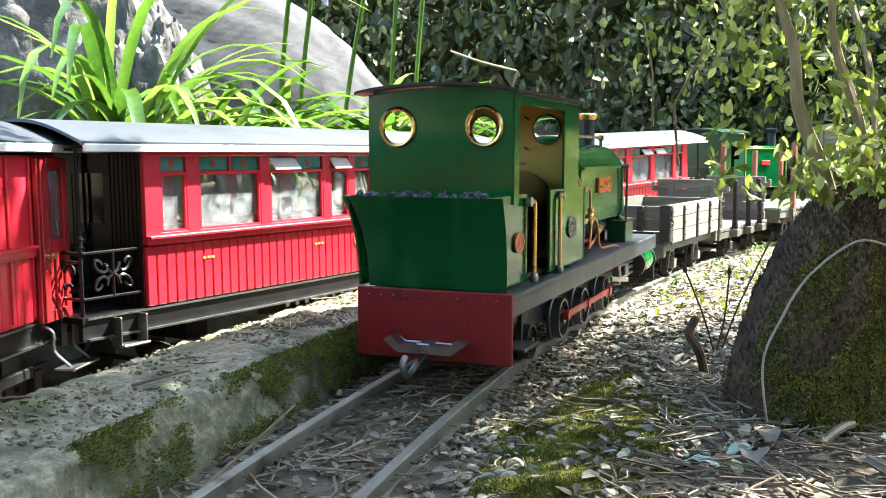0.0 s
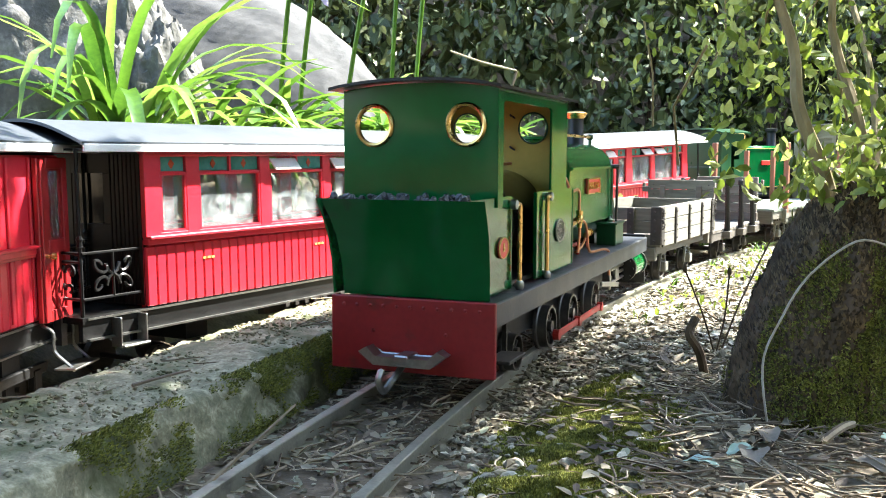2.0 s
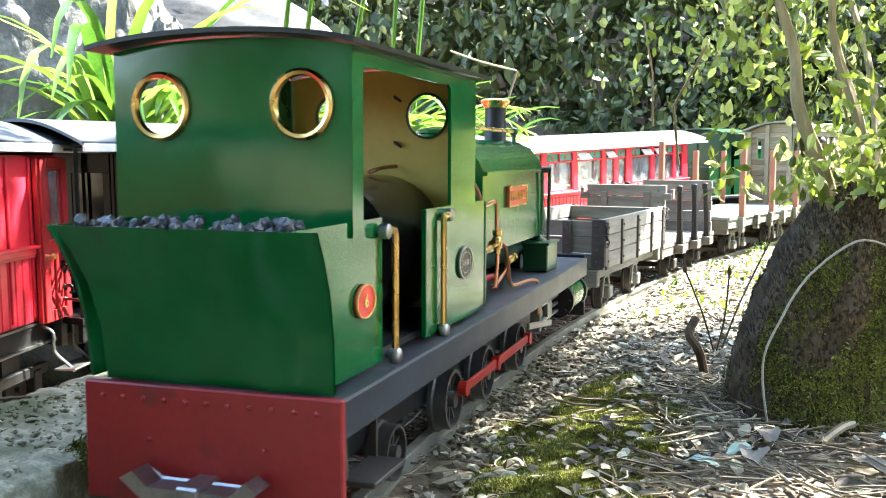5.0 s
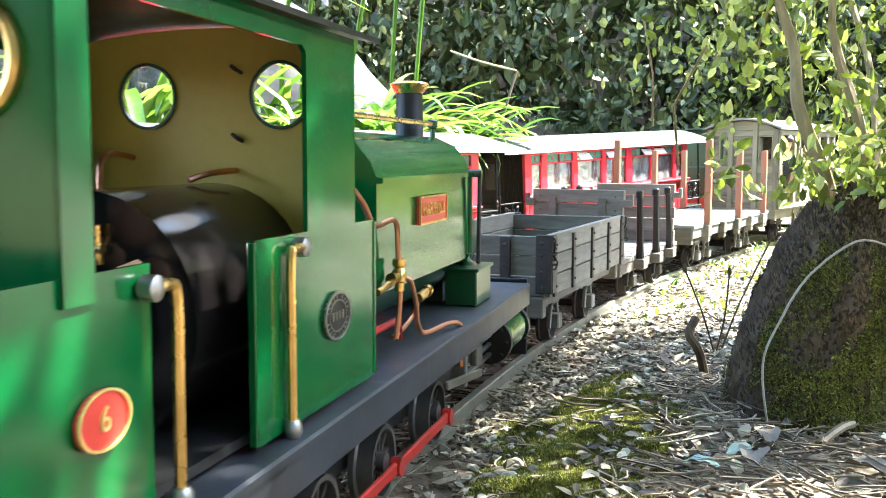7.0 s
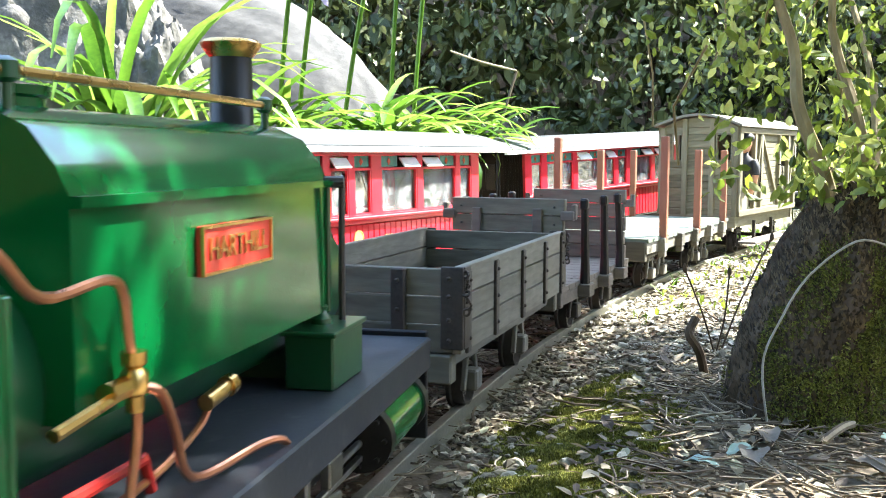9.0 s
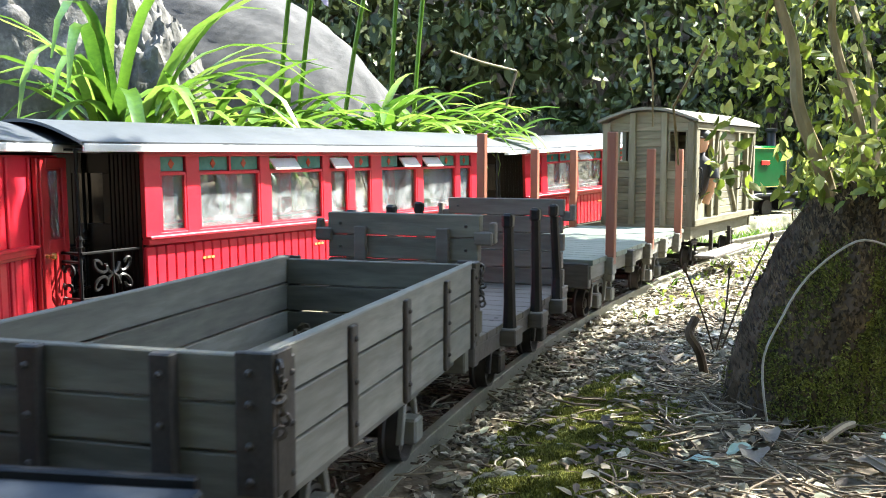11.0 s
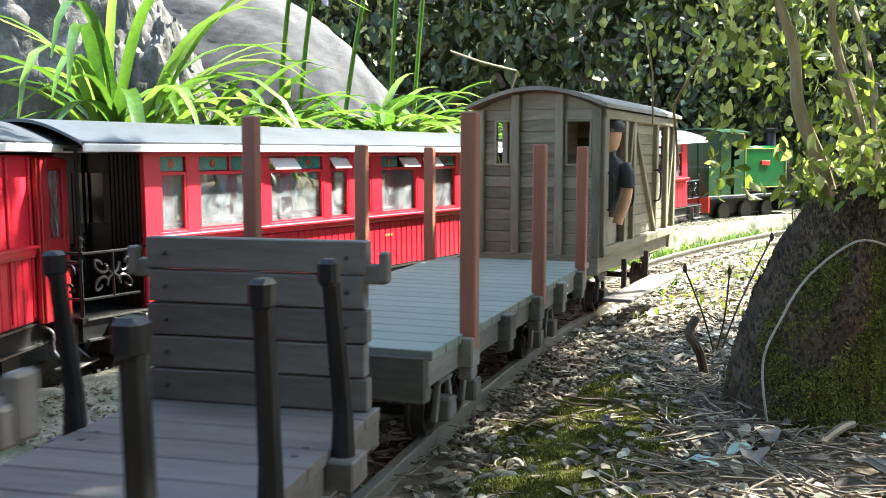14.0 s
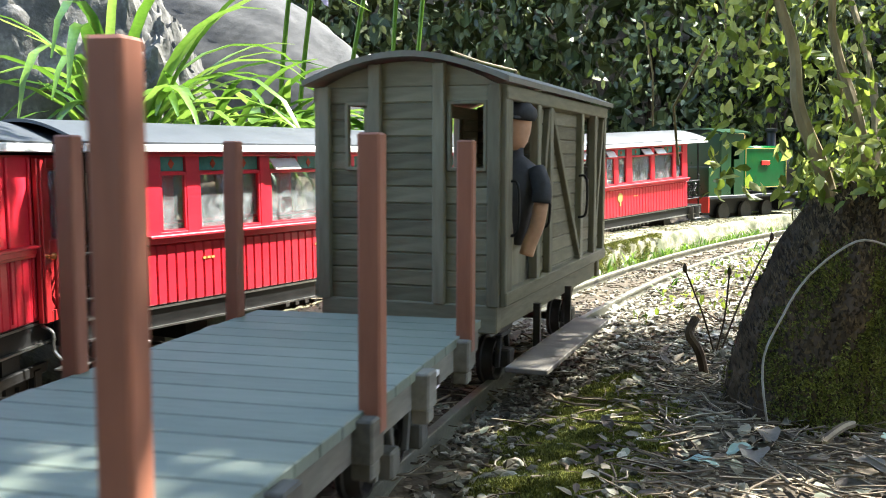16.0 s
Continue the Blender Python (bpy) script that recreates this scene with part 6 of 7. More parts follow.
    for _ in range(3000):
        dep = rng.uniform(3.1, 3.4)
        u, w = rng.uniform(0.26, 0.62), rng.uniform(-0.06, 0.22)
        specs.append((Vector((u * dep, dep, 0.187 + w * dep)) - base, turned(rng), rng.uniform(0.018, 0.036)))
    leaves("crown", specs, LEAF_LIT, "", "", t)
    bm = bmesh.new()
    for c in twigs[::13]:
        a = c + Vector((rng.uniform(-.05, .05), rng.uniform(-.05, .05), rng.uniform(0.03, 0.12)))
        b2 = c + Vector((rng.uniform(-.05, .05), rng.uniform(-.05, .05), -rng.uniform(0.01, 0.06)))
        bm_tube(bm, [a, (a + b2) / 2 + Vector((rng.uniform(-.02, .02), 0, 0)), b2], 0.0012, 5)
    tagged(part("twig", bm, BARK_RED, t), "", "", "", "stuff")
    # bare pale stalk that hangs across the stump
    bm = bmesh.new()
    bm_tube(bm, smooth_path([(-0.0675, -0.075, 0.008), (-0.073, -0.075, 0.058), (-0.062, -0.075, 0.088), (-0.0415, -0.070, 0.1175), (-0.008, -0.065, 0.140), (0.02, -0.055, 0.135)], 5), 0.0008, 6)
    part("stalk", bm, PALE_LEAF, t, "pale dry stalk", True)


def make_rocks():
    def lump(name, c, r, seed, mat, label, rough=0.2, f=2.2, keep=0.0):
        bm = bmesh.new()
        bmesh.ops.create_icosphere(bm, subdivisions=6, radius=1.0)
        for v in bm.verts:
            n = v.co.normalized()
            k = 1 + rough * noise.noise(n * f + Vector((seed, 0, 0))) + rough * 0.45 * noise.noise(n * f * 3 + Vector((0, seed, 0))) + rough * 0.25 * noise.noise(n * f * 9) + rough * 0.12 * noise.noise(n * f * 27)
            v.co = Vector((n.x * r[0] * k, n.y * r[1] * k, n.z * r[2] * k))
        ob = part(name, bm, mat, None, label, True)
        ob.location = c
        return tagged(ob, "", "rock")
    lump("boulder", (-0.60, 2.15, 0.0), (0.58, 0.24, 0.60), 3.0, WEAVE, "large grey boulder printed with coarse weave", 0.04, 1.5)
    lump("rock", (-0.80, 1.72, 0.20), (0.34, 0.20, 0.58), 7.0, ROCK, "pale craggy rock face with white streaks", 0.13)
    lump("rock", (-0.50, 1.66, 0.10), (0.13, 0.14, 0.36), 12.0, ROCK, "craggy brown-grey rock behind the plants", 0.18)
    rng = random.Random(8)
    for k in range(9):
        d = 0.25 + k * 0.16
        p = line(d, -0.60 - rng.uniform(0, 0.05))
        lump("rock", (p.x, p.y, 0.175 + rng.uniform(-0.01, 0.02)), (0.05, 0.04, 0.035), 20 + k, ROCK, "small grey stone on the bank", 0.3)


def make_bank_plants():
    strap_plant(-0.46, 1.42, 0.18, 57, 0.44, 0.0125, 51, 0, None)
    strap_plant(-0.36, 1.48, 0.18, 24, 0.32, 0.0120, 58, 0, -0.2)
    strap_plant(-0.66, 1.30, 0.15, 21, 0.26, 0.0115, 52)
    for k, (x, y) in enumerate(((-0.24, 1.62), (-0.14, 1.74), (-0.05, 1.82), (0.02, 1.92), (-0.30, 1.58), (-0.10, 1.66))):
        strap_plant(x, y, 0.20, 27, 0.22, 0.0145, 60 + k, 0, -0.2)
    strap_plant(0.10, 2.05, 0.17, 12, 0.20, 0.014, 70, 0, 0.0)
    # tall flower stalks
    rng = random.Random(77)
    for k, (x0, y0, x1, z1) in enumerate(((-0.29, 1.70, -0.24, 0.62), (-0.26, 1.72, -0.21, 0.56), (-0.19, 1.76, -0.10, 0.64), (-0.10, 1.80, -0.065, 0.66), (-0.06, 1.82, -0.012, 0.66))):
        st = empty("flower_stalk", pose(x0, y0, 0.17), "tall thin green flower stalk", "plant", "flower stalks on the bank")
        bm = bmesh.new()
        bm_tube(bm, smooth_path([(0, 0, -0.02), ((x1 - x0) * 0.4, 0, (z1 - 0.17) * 0.45), (x1 - x0, 0.01, z1 - 0.17)], 5), 0.0042, 7)
        part("stem", bm, BLADE, st, "", True)
        specs = [((x1 - x0 + rng.gauss(0, .012), 0.01 + rng.gauss(0, .012), z1 - 0.17 + rng.gauss(-0.06 if k == 1 else 0, .012)), turned(rng), 0.022) for _ in range(26)]
        leaves("flower_head", specs, LILAC, "pale lilac florets", "", st)
    bm = bmesh.new()
    bm_tube(bm, [(0.10, 1.95, 0.19), (0.125, 1.96, 0.28), (0.152, 1.97, 0.365)], 0.0028, 6)
    bm_tube(bm, [(0.152, 1.97, 0.365), (0.08, 1.98, 0.385), (0.02, 1.99, 0.408)], 0.0022, 6)
    tagged(part("bent_stalk", bm, TWIG, None, "bare grey stalk bent over sharply"), "", "plant")
    bm = bmesh.new()
    bm_lathe(bm, [(0.0001, 0), (0.022, 0), (0.026, 0.008), (0.026, 0.030), (0.018, 0.042), (0.0001, 0.044)], pose(0, 0, 0, 0, 70, 25), 20)
    ob = part("amber_jar", bm, AMBER, None, "amber glass jar lying on the bank", True)
    ob.location = (-0.545, 1.38, 0.195)
    tagged(ob, "", "jar")


# ---- standing coaches ----
WINDOWS = ((0.020, 0.054), (0.071, 0.162), (0.178, 0.271), (0.285, 0.321), (0.333, 0.369), (0.391, 0.476), (0.490, 0.579), (0.590, 0.624))
BODY = 0.647


def scroll(bm, x, y, z, s, flip):
    pts = []
    for i in range(22):
        a = i / 21 * 4.6
        r = s * (1 - 0.17 * a)
        pts.append((x, y + flip * (r * math.cos(a) - s), z + r * math.sin(a)))
    bm_tube(bm, pts, 0.0017, 5)


def coach(m, tilt=0.0, baggage=False):
    c = empty("passenger_coach", m @ pose(0, 0, 0, 0, tilt, 0), "red planked balcony coach with grey roof, standing" if not baggage else "red luggage coach with panelled door, standing", "model coach", "standing coaches")
    W = 0.160
    win_parts = []
    # near side, boarded below the waist
    n = 52
    me = None
    for i in range(n):
        if me is None:
            bm = bmesh.new()
            bm_box(bm, (0, 0, 0), (BODY / n - 0.0007, 0.005, 0.058), 0.0011)
            first = part("side_board", bm, COACH_RED, c)
            me = first.data
            ob = first
        else:
            ob = new("side_board", me)
            ob.parent = c
        ob.matrix_basis = pose(BODY * (i + 0.5) / n, 0.003, 0.080)
    boxes("side_backing", [((BODY / 2, 0.0075, 0.082), (BODY, 0.004, 0.066)), ((BODY / 2, W - 0.004, 0.082), (BODY, 0.006, 0.066))], COACH_RED, c)
    boxes("waist_rail", [((BODY / 2, 0.001, 0.1135), (BODY, 0.009, 0.006)), ((BODY / 2, -0.001, 0.1175), (BODY, 0.012, 0.003))], COACH_RED, c, "", 0.0007)
    for y, sgn in ((0.004, -1), (W - 0.004, 1)):
        if baggage and sgn < 0:
            boxes("side_panel", [((BODY / 2, y, 0.158), (BODY, 0.006, 0.078))], COACH_RED, c)
            for k in range(17):
                boxes("bead", [((0.02 + k * 0.038, y - 0.004, 0.125), (0.004, 0.003, 0.14))], COACH_RED, c, "", 0.0006)
            boxes("panel_rail", [((BODY / 2, y - 0.005, 0.112), (BODY, 0.004, 0.008))], COACH_BROWN, c, "", 0.0006)
            continue
        edges = [0.0] + [v for w in WINDOWS for v in w] + [BODY]
        for a, b in zip(edges[0::2], edges[1::2]):
            boxes("pillar", [(((a + b) / 2, y, 0.158), (b - a, 0.008, 0.080))], COACH_RED, c, "", 0.0006)
        boxes("transom", [((BODY / 2, y + 0.001, 0.1785), (BODY - 0.02, 0.008, 0.0035))], COACH_RED, c, "", 0.0005)
        boxes("cornice", [((BODY / 2, y, 0.1985), (BODY, 0.010, 0.006)), ((BODY / 2, y, 0.1195), (BODY, 0.0075, 0.004))], COACH_RED, c, "", 0.0006)
        for k, (a, b) in enumerate(WINDOWS):
            win = boxes("window", [(((a + b) / 2, y - sgn * 0.0012, 0.149), (b - a, 0.0016, 0.056))], GLASS, c, "glass pane with pale reflections painted in")
            win.visible_shadow = False
            win_parts.append(win)
            if sgn < 0:
                boxes("window_frame", [((a + 0.0012, y - 0.002, 0.149), (0.0024, 0.003, 0.056)), ((b - 0.0012, y - 0.002, 0.149), (0.0024, 0.003, 0.056)), (((a + b) / 2, y - 0.002, 0.1222), (b - a, 0.003, 0.0024))], COACH_RED, c)
                lights = 2 if b - a > 0.06 else 1
                wl = (b - a) / lights
                for q in range(lights):
                    xa = a + wl * q
                    if k in (2, 3, 5, 6) and (q + k) % 2 == 0 or k == 3:
                        bm = bmesh.new()
                        bm_box(bm, (xa + wl / 2, y - 0.0065, 0.1865), (wl - 0.003, 0.0018, 0.0155), 0.0004, pose(0, 0, 0, -38, 0, 0))
                        part("open_toplight", bm, WHITE, c, "white hinged toplight standing open")
                    else:
                        boxes("toplight", [((xa + wl / 2, y, 0.188), (wl - 0.002, 0.0016, 0.014))], STAIN_GREEN, c, "green leaded toplight")
                        bm = bmesh.new()
                        bm_prism(bm, [(0, -0.005), (0.004, 0), (0, 0.005), (-0.004, 0)], Matrix.Translation((xa + wl / 2, y - 0.0008, 0.188)) @ RIGHT, 0.0006)
                        part("lead_diamond", bm, STAIN_RED, c, "red glass diamond")
                        boxes("mullion", [((xa, y - 0.001, 0.188), (0.0024, 0.005, 0.017))], COACH_RED, c)
    if baggage:
        door = boxes("side_door", [((BODY - 0.029, -0.0045, 0.122), (0.054, 0.005, 0.146))], COACH_BROWN, c, "dark red panelled door with narrow window", 0.0008)
        for x, z, a, b in ((-0.049, 0.122, 0.010, 0.146), (-0.009, 0.122, 0.010, 0.146), (-0.029, 0.190, 0.030, 0.010), (-0.029, 0.116, 0.030, 0.012), (-0.029, 0.054, 0.030, 0.010), (-0.029, 0.085, 0.005, 0.056)):
            boxes("door_rail", [((BODY + x, -0.008, z), (a, 0.003, b))], COACH_BROWN, door, "", 0.0006)
        boxes("door_window", [((BODY - 0.029, -0.0078, 0.153), (0.014, 0.0016, 0.060))], GLASS, door, "dark narrow glass pane")
        bm = bmesh.new()
        bm_lathe(bm, [(0.0001, 0), (0.0022, 0), (0.0016, 0.004), (0.0034, 0.006), (0.0028, 0.009), (0.0001, 0.010)], Matrix.Translation((BODY - 0.050, -0.009, 0.108)) @ pose(0, 0, 0, 90), 12)
        part("door_knob", bm, BRASS, door, "small brass knob", True)
        bm = bmesh.new()
        for x in (-0.050, -0.012):
            bm_tube(bm, smooth_path([(BODY + x, -0.002, 0.046), (BODY + x, -0.012, 0.040), (BODY + x, -0.012, 0.024), (BODY + x + 0.003, -0.022, 0.012), (BODY + x, -0.030, 0.006)], 3), 0.0016, 6)
        bm_box(bm, (BODY - 0.031, -0.024, 0.008), (0.050, 0.020, 0.002), 0.0005)
        part("foot_step", bm, STEEL, c, "bent grey steel foot step")
    # ends with doors
    for x in (0.003, BODY - 0.003):
        bm = bmesh.new()
        bm_box(bm, (x, 0.028, 0.125), (0.005, 0.050, 0.150), 0.0006)
        bm_box(bm, (x, W - 0.028, 0.125), (0.005, 0.050, 0.150), 0.0006)
        bm_box(bm, (x, W / 2, 0.190), (0.005, 0.056, 0.020), 0.0006)
        part("end_wall", bm, END_DARK, c)
        for k in range(8):
            y = 0.008 + k * 0.006
            boxes("end_bead", [((x + (-0.003 if x < 0.1 else 0.003), y, 0.125), (0.002, 0.0045, 0.146))], END_DARK, c, "", 0.0005)
        bm = bmesh.new()
        bm_box(bm, (x, W / 2, 0.090), (0.004, 0.054, 0.080), 0.0006)
        for yy in (W / 2 - 0.023, W / 2 + 0.023):
            bm_box(bm, (x, yy, 0.155), (0.004, 0.008, 0.050), 0.0006)
        part("end_door", bm, END_DARK, c, "brown panelled end door with window")
        # opaque black sheet stands for the unlit inside behind the door window
        boxes("door_glass", [((x, W / 2, 0.155), (0.0016, 0.038, 0.050))], BLACK_GLOSS, c, "opaque black pane for the dark inside the end door")
    # roof, floor, frame
    def roof_strip(name, x0, x1, mat, zoff, label):
        bm = bmesh.new()
        lo = []
        for a in np.linspace(-1, 1, 19):
            lo.append((W / 2 + (W / 2 + 0.014) * a, 0.2035 + zoff + 0.023 * (math.cos(a * 1.5) - math.cos(1.5)) / (1 - math.cos(1.5))))
        bm_prism(bm, lo + [(y, z + 0.003) for y, z in reversed(lo)], end_m(x0), x1 - x0)
        part(name, bm, mat, c, label, True)
    roof_strip("roof", -0.080, BODY + 0.080, ROOF, 0.002, "dull dark grey curved roof")
    for y in (-0.0135, W + 0.0135):
        boxes("gutter", [((BODY / 2, y, 0.2030), (BODY + 0.156, 0.003, 0.0072))], WHITE if y < 0 else BLACK, c, "white painted eaves board", 0.0006)
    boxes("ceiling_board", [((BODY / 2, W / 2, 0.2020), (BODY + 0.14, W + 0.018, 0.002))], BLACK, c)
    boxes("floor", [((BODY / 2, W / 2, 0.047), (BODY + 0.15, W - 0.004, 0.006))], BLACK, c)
    boxes("sole_bar", [((BODY / 2, y, 0.038), (BODY + 0.150, 0.006, 0.020)) for y in (0.006, W - 0.006)], BLACK, c, "", 0.0006)
    boxes("frame_line", [((BODY / 2, 0.002, 0.0485), (BODY + 0.14, 0.003, 0.0018)), ((BODY / 2, 0.002, 0.0295), (BODY + 0.14, 0.006, 0.0018))], STEEL, c)
    bm = bmesh.new()
    for k in range(16):
        bm_box(bm, (0.20 + k * 0.017, 0.0, 0.0265), (0.006, 0.003, 0.004))
    bm_box(bm, (0.33, 0.03, 0.020), (0.28, 0.01, 0.01))
    part("truss_rod", bm, DARK_STEEL, c)
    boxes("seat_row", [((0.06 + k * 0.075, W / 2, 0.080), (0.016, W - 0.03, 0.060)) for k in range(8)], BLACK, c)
    # balconies
    for e, x0 in ((-1, 0.0), (1, BODY)):
        x = x0 + e * 0.070
        bm = bmesh.new()
        for z in (0.066, 0.100, 0.108):
            bm_rod(bm, (x, 0.008, z), (x, W - 0.008, z), 0.0015, 6)
        for y in (0.008, W / 2 - 0.028, W / 2 + 0.028, W - 0.008):
            bm_rod(bm, (x, y, 0.050), (x, y, 0.114), 0.0017, 6)
            bm_lathe(bm, [(0.0001, 0.113), (0.0034, 0.114), (0.0022, 0.118), (0.0036, 0.121), (0.0001, 0.128)], Matrix.Translation((x, y, 0)), 8)
        for yc in (0.030, W - 0.030):
            for zc, s in ((0.090, 0.0085), (0.074, 0.0065)):
                scroll(bm, x, yc + 0.0005, zc, s, 1)
                scroll(bm, x, yc - 0.0005, zc, s, -1)
        for z in (0.066, 0.108):
            bm_rod(bm, (x, 0.006, z), (x0 + e * 0.004, 0.006, z), 0.0014, 6)
        bm_rod(bm, (x0 + e * 0.036, 0.006, 0.066), (x0 + e * 0.036, 0.006, 0.108), 0.0014, 6)
        for sx in (-1, 1):
            for sz in (-1, 1):
                cx, cz = x0 + e * 0.036 + sx * 0.0155, 0.087 + sz * 0.0095
                pts = [(x0 + e * 0.036 + sx * 0.001, 0.006, 0.087), (x0 + e * 0.036 + sx * 0.005, 0.006, 0.087 + sz * 0.003)]
                for k in range(24):
                    a = -0.6 + k / 23 * 6.6
                    r = 0.0092 * (1 - 0.115 * (a + 0.6))
                    pts.append((cx - sx * r * math.cos(a), 0.006, cz - sz * r * math.sin(0.5 + a)))
                bm_tube(bm, pts, 0.0017, 5)
        part("balcony_railing", bm, BLACK, c, "black wrought scroll railing", True)
        for y in (0.008, W - 0.008):
            bm = bmesh.new()
            bm_rod(bm, (x, y, 0.050), (x, y, 0.2035), 0.0019, 6)
            part("roof_post", bm, BLACK, c, "", True)
        bm = bmesh.new()
        bm_box(bm, (x0 + e * 0.026, -0.004, 0.020), (0.030, 0.018, 0.002), 0.0004)
        for dx in (0.011, 0.041):
            bm_box(bm, (x0 + e * dx, -0.002, 0.033), (0.002, 0.014, 0.028), 0.0004)
        part("entry_step", bm, STEEL, c, "grey steel entry step")
        boxes("end_box", [((x + e * 0.004, 0.045, 0.036), (0.006, 0.030, 0.026))], STEEL, c, "grey end plate")
        # bogie
        xb = x0 - e * 0.075
        bm = bmesh.new()
        for y in (0.012, W - 0.012):
            bm_box(bm, (xb, y, 0.004), (0.110, 0.005, 0.010), 0.001)
            for dx in (-0.035, 0.035):
                bm_box(bm, (xb + dx, y, -0.004), (0.014, 0.007, 0.018), 0.001)
        bm_box(bm, (xb, W / 2, 0.016), (0.030, W - 0.03, 0.016))
        part("bogie_frame", bm, BLACK, c)
        for dx in (-0.035, 0.035):
            bm = bmesh.new()
            bm_rod(bm, (xb + dx, 0.026, -0.014), (xb + dx, W - 0.026, -0.014), 0.003, 8)
            for y in (0.034, W - 0.034):
                bm_rod(bm, (xb + dx, y - 0.004, -0.014), (xb + dx, y + 0.004, -0.014), 0.0185, 22)
            part("bogie_wheelset", bm, DARK_STEEL, c, "", True)
    if not baggage:
        bm = bmesh.new()
        bm_lathe(bm, [(0.0001, 0), (0.0085, 0), (0.0085, 0.0008), (0.0001, 0.0008)], Matrix.Translation((0.340, 0.0004, 0.092)) @ pose(0, 0, 0, 90), 24)
        ring_plate(bm, circle(0.0100), circle(0.0088), Matrix.Translation((0.340, 0.0004, 0.092)) @ pose(0, 0, 0, 90), 0.0012)
        bm_box(bm, (0.340, -0.0002, 0.078), (0.006, 0.0012, 0.008), 0.0005)
        part("crest", bm, GOLD, c, "round cream and gold crest")
        adopt(c, [("window_frame", "window"), ("lead_diamond", "toplight"), ("entry_step", "sole_bar"), ("roof_post", "balcony_railing"), ("end_bead", "end_wall"), ("door_glass", "end_door")])
        for x in (0.075, 0.255, 0.40):
            boxes("lettering_bars", [((x + 0.006 * k, 0.0001, 0.092), (0.004, 0.0008, 0.0022)) for k in range(3)], GOLD, c, "small gold bars")
    return c


def heading_pose(x, y, z, deg):
    """deg: clockwise from straight ahead."""
    return pose(x, y, z, 0, 0, 90 - deg)


def verge_growth():
    """Short grass along the far rail and low weeds in the sunny patch beside the line."""
    rng = random.Random(77)
    verts, faces = [], []
    while len(faces) < 5200:
        d, l = rng.uniform(0.75, 2.7), rng.gauss(-0.093, 0.009)
        if noise.noise((d * 9, l * 30, 4.0)) < -0.05:
            continue
        p = line(d, l)
        p.z = ground_height(p.x, p.y) + 0.001
        a, h = rng.uniform(0, 6.3), rng.uniform(0.006, 0.021)
        w = Vector((math.cos(a), math.sin(a), 0)) * rng.uniform(0.0006, 0.0014)
        tip = p + Vector((rng.gauss(0, 0.3), rng.gauss(0, 0.3), 1)) * h
        b = len(verts)
        verts += [p - w, p + w, tip]
        faces.append((b, b + 1, b + 2))
    g = mesh_np("grass", verts, faces, BLADE, None, "short yellow-green grass along the rail")
    tagged(g, "", "grass", "", "stuff")
    specs = []
    while len(specs) < 380:
        d, l = rng.uniform(0.62, 1.7), rng.uniform(0.09, 0.36)
        if noise.noise((d * 11, l * 14, 8.0)) < 0.02:
            continue
        p = line(d, l)
        specs.append(((p.x, p.y, ground_height(p.x, p.y) + rng.uniform(0.004, 0.02)), turned(rng), rng.uniform(0.006, 0.013)))
    leaves("weeds", specs, LEAF_LIT, "low green weeds among pale dead leaves", "weeds")


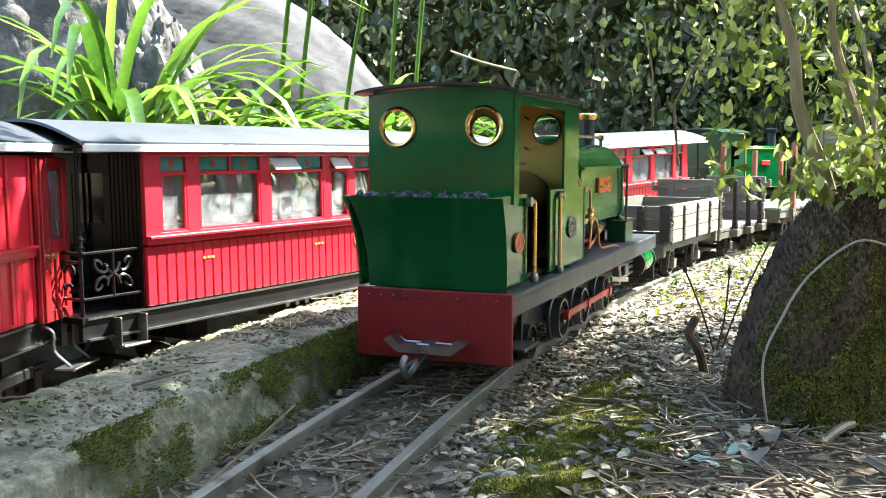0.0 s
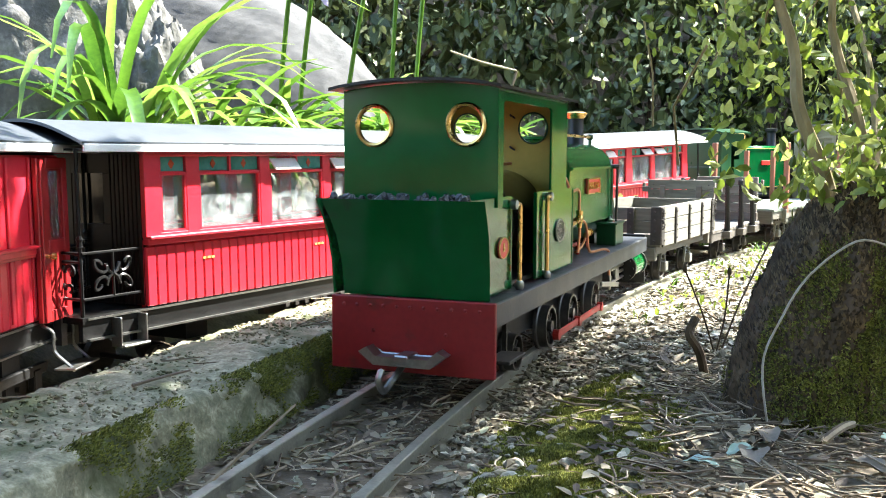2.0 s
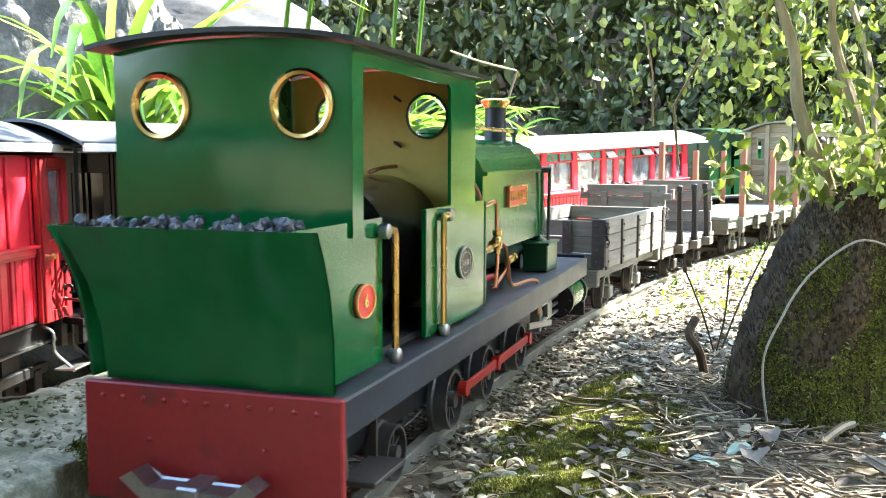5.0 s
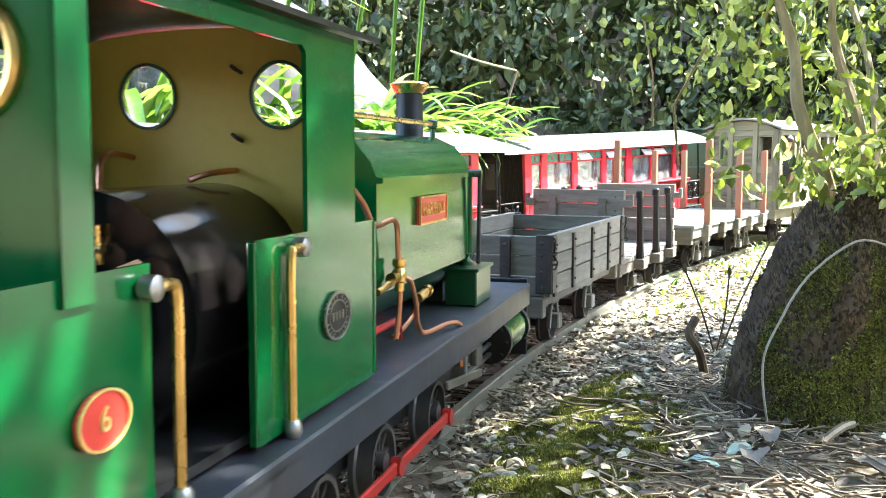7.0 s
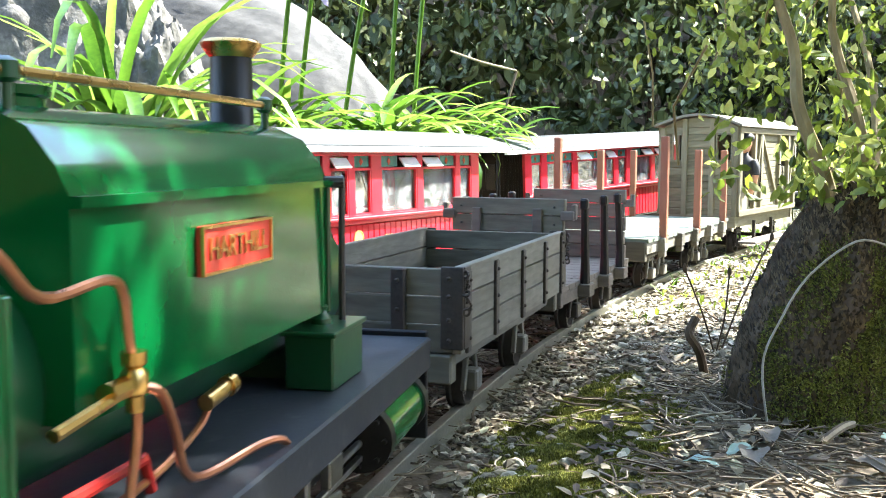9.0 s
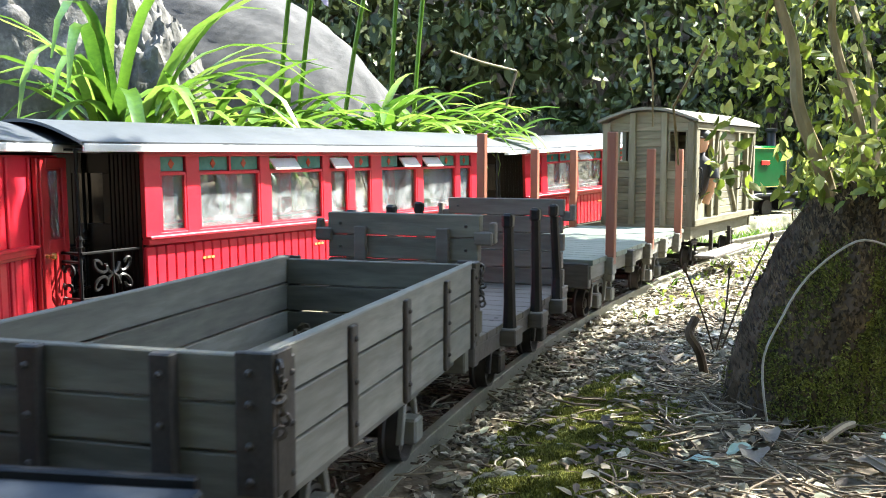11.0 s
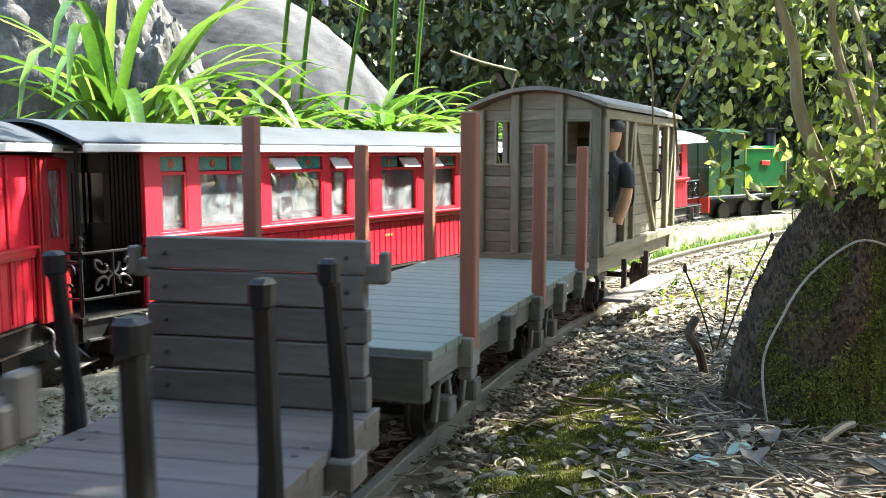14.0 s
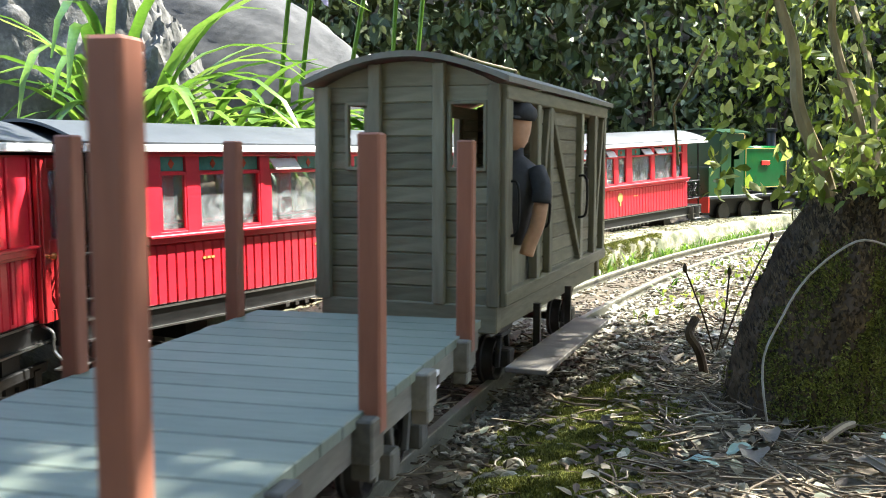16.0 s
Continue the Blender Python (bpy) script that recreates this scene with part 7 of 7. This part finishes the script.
def standing_engine(m):
    e = empty("standing_locomotive", m, "green lined tank engine with brass dome, standing behind coaches", "model locomotive")
    W = 0.15
    boxes("footplate", [((0.22, W / 2, 0.075), (0.44, W, 0.008))], PLATE_BLACK, e, "", 0.001)
    boxes("buffer_beam", [((0.0, W / 2, 0.058), (0.006, W, 0.040))], BRIGHT_RED, e, "red buffer beam", 0.0008)
    boxes("frame", [((0.22, W / 2, 0.050), (0.40, 0.08, 0.040))], BLACK, e)
    boxes("bunker", [((0.030, W / 2, 0.115), (0.050, W - 0.01, 0.075))], GREEN_DARK, e, "", 0.001)
    bm = bmesh.new()
    for y in (0.006, W - 0.006):
        bm_prism(bm, [(0.055, 0.079), (0.055, 0.235), (0.155, 0.235), (0.155, 0.079), (0.112, 0.079), (0.112, 0.17), (0.134, 0.17), (0.134, 0.205), (0.098, 0.205), (0.098, 0.079)], side_m(y), 0.003)
    bm_box(bm, (0.056, W / 2, 0.157), (0.003, W - 0.014, 0.156))
    bm_box(bm, (0.154, W / 2, 0.157), (0.003, W - 0.014, 0.156))
    part("cab", bm, GREEN_DARK, e, "dark green cab")
    bm = bmesh.new()
    lo = [(W / 2 + 0.083 * a, 0.236 + 0.012 * (1 - a * a)) for a in np.linspace(-1, 1, 11)]
    bm_prism(bm, lo + [(y, z + 0.003) for y, z in reversed(lo)], end_m(0.04), 0.13)
    part("cab_roof", bm, GREEN_DARK, e, "", True)
    bm = bmesh.new()
    bm_box(bm, (0.27, W / 2, 0.147), (0.215, W - 0.02, 0.116), 0.006)
    part("side_tank", bm, GREEN, e, "mid green tank with yellow lining", True)
    bm = bmesh.new()
    y = 0.0085
    for z in (0.096, 0.198):
        bm_box(bm, (0.27, y, z), (0.195, 0.0014, 0.0018))
    for x in (0.1725, 0.3675):
        bm_box(bm, (x, y, 0.147), (0.0018, 0.0014, 0.1036))
    part("lining", bm, GOLD, e)
    boxes("nameplate", [((0.265, 0.008, 0.160), (0.040, 0.003, 0.012))], BRIGHT_RED, e, "small red plate", 0.0004)
    bm = bmesh.new()
    bm_rod(bm, (0.37, W / 2, 0.145), (0.43, W / 2, 0.145), 0.058, 28)
    part("smokebox", bm, BLACK, e, "", True)
    bm = bmesh.new()
    bm_lathe(bm, [(0.020, 0), (0.016, 0.006), (0.015, 0.030), (0.011, 0.038), (0.0001, 0.042)], Matrix.Translation((0.245, W / 2, 0.203)), 20)
    part("dome", bm, BRASS, e, "polished brass dome", True)
    bm = bmesh.new()
    bm_lathe(bm, [(0.018, 0), (0.013, 0.006), (0.012, 0.045), (0.017, 0.050), (0.017, 0.056), (0.009, 0.057)], Matrix.Translation((0.40, W / 2, 0.198)), 20)
    part("chimney", bm, BLACK, e, "black chimney", True)
    for d in (0.10, 0.20, 0.30):
        bm = bmesh.new()
        for y in (0.028, W - 0.028):
            bm_rod(bm, (d, y - 0.004, 0.036), (d, y + 0.004, 0.036), 0.024, 24)
        bm_rod(bm, (d, 0.03, 0.036), (d, W - 0.03, 0.036), 0.004, 8)
        part("driving_wheelset", bm, DARK_STEEL, e, "", True)
    bm = bmesh.new()
    bm_rod(bm, (0.345, 0.020, 0.048), (0.405, 0.020, 0.048), 0.018, 20)
    part("cylinder", bm, BLACK, e, "", True)
    return e


make_ground()
make_rails()
make_slab()
coach(heading_pose(-0.284, 0.931, 0, 31.7))
coach(heading_pose(0.1605, 1.847, 0, 41.4), -2.0)
H1 = 4.0
coach(heading_pose(-0.355 - BODY * math.sin(radians(H1)), 0.905 - BODY * math.cos(radians(H1)), 0, H1), 0, True)
standing_engine(heading_pose(0.665, 2.43, 0.012, 50))
make_rocks()
make_bank_plants()
make_hedge(pose(0.5, 3.1, 0.05), 1.08, 31)
# unseen hedge added behind the camera to darken the faces turned towards it
make_hedge(pose(0.0, -0.75, 0.05, 0, 0, 180), 2.4, 32)
make_tree()
make_moss()
scatter_ground()
ground_details()
verge_growth()


def motions():
    """The train draws past; its wheels and rods turn with it."""
    times = [i * 0.5 for i in range(33)]
    for thing, d in MOVERS:
        place = engine_pose if thing.name.startswith("steam_locomotive") else line_pose
        walk(thing, [(t, place(d - travelled(t))) for t in times])
    for thing, d, lat, z in FIGURES:
        walk(thing, [(t, line_pose(d - travelled(t), lat, z)) for t in times])
    turning = [0.0, 1.2] + [1.3 + 0.1 * i for i in range(148)]
    for ob, x, r in WHEELSETS:
        walk(ob, [(t, pose(x, 0, r) @ Matrix.Rotation(-travelled(t) / r, 4, "Y")) for t in turning])
    for ob, x, y, z, throw, r in RODS:
        rows = []
        for t in turning:
            a = -travelled(t) / r + (0 if y < 0 else math.pi / 2)
            rows.append((t, pose(x + throw * math.cos(-a), y, z + throw * math.sin(-a))))
        walk(ob, rows)


motions()
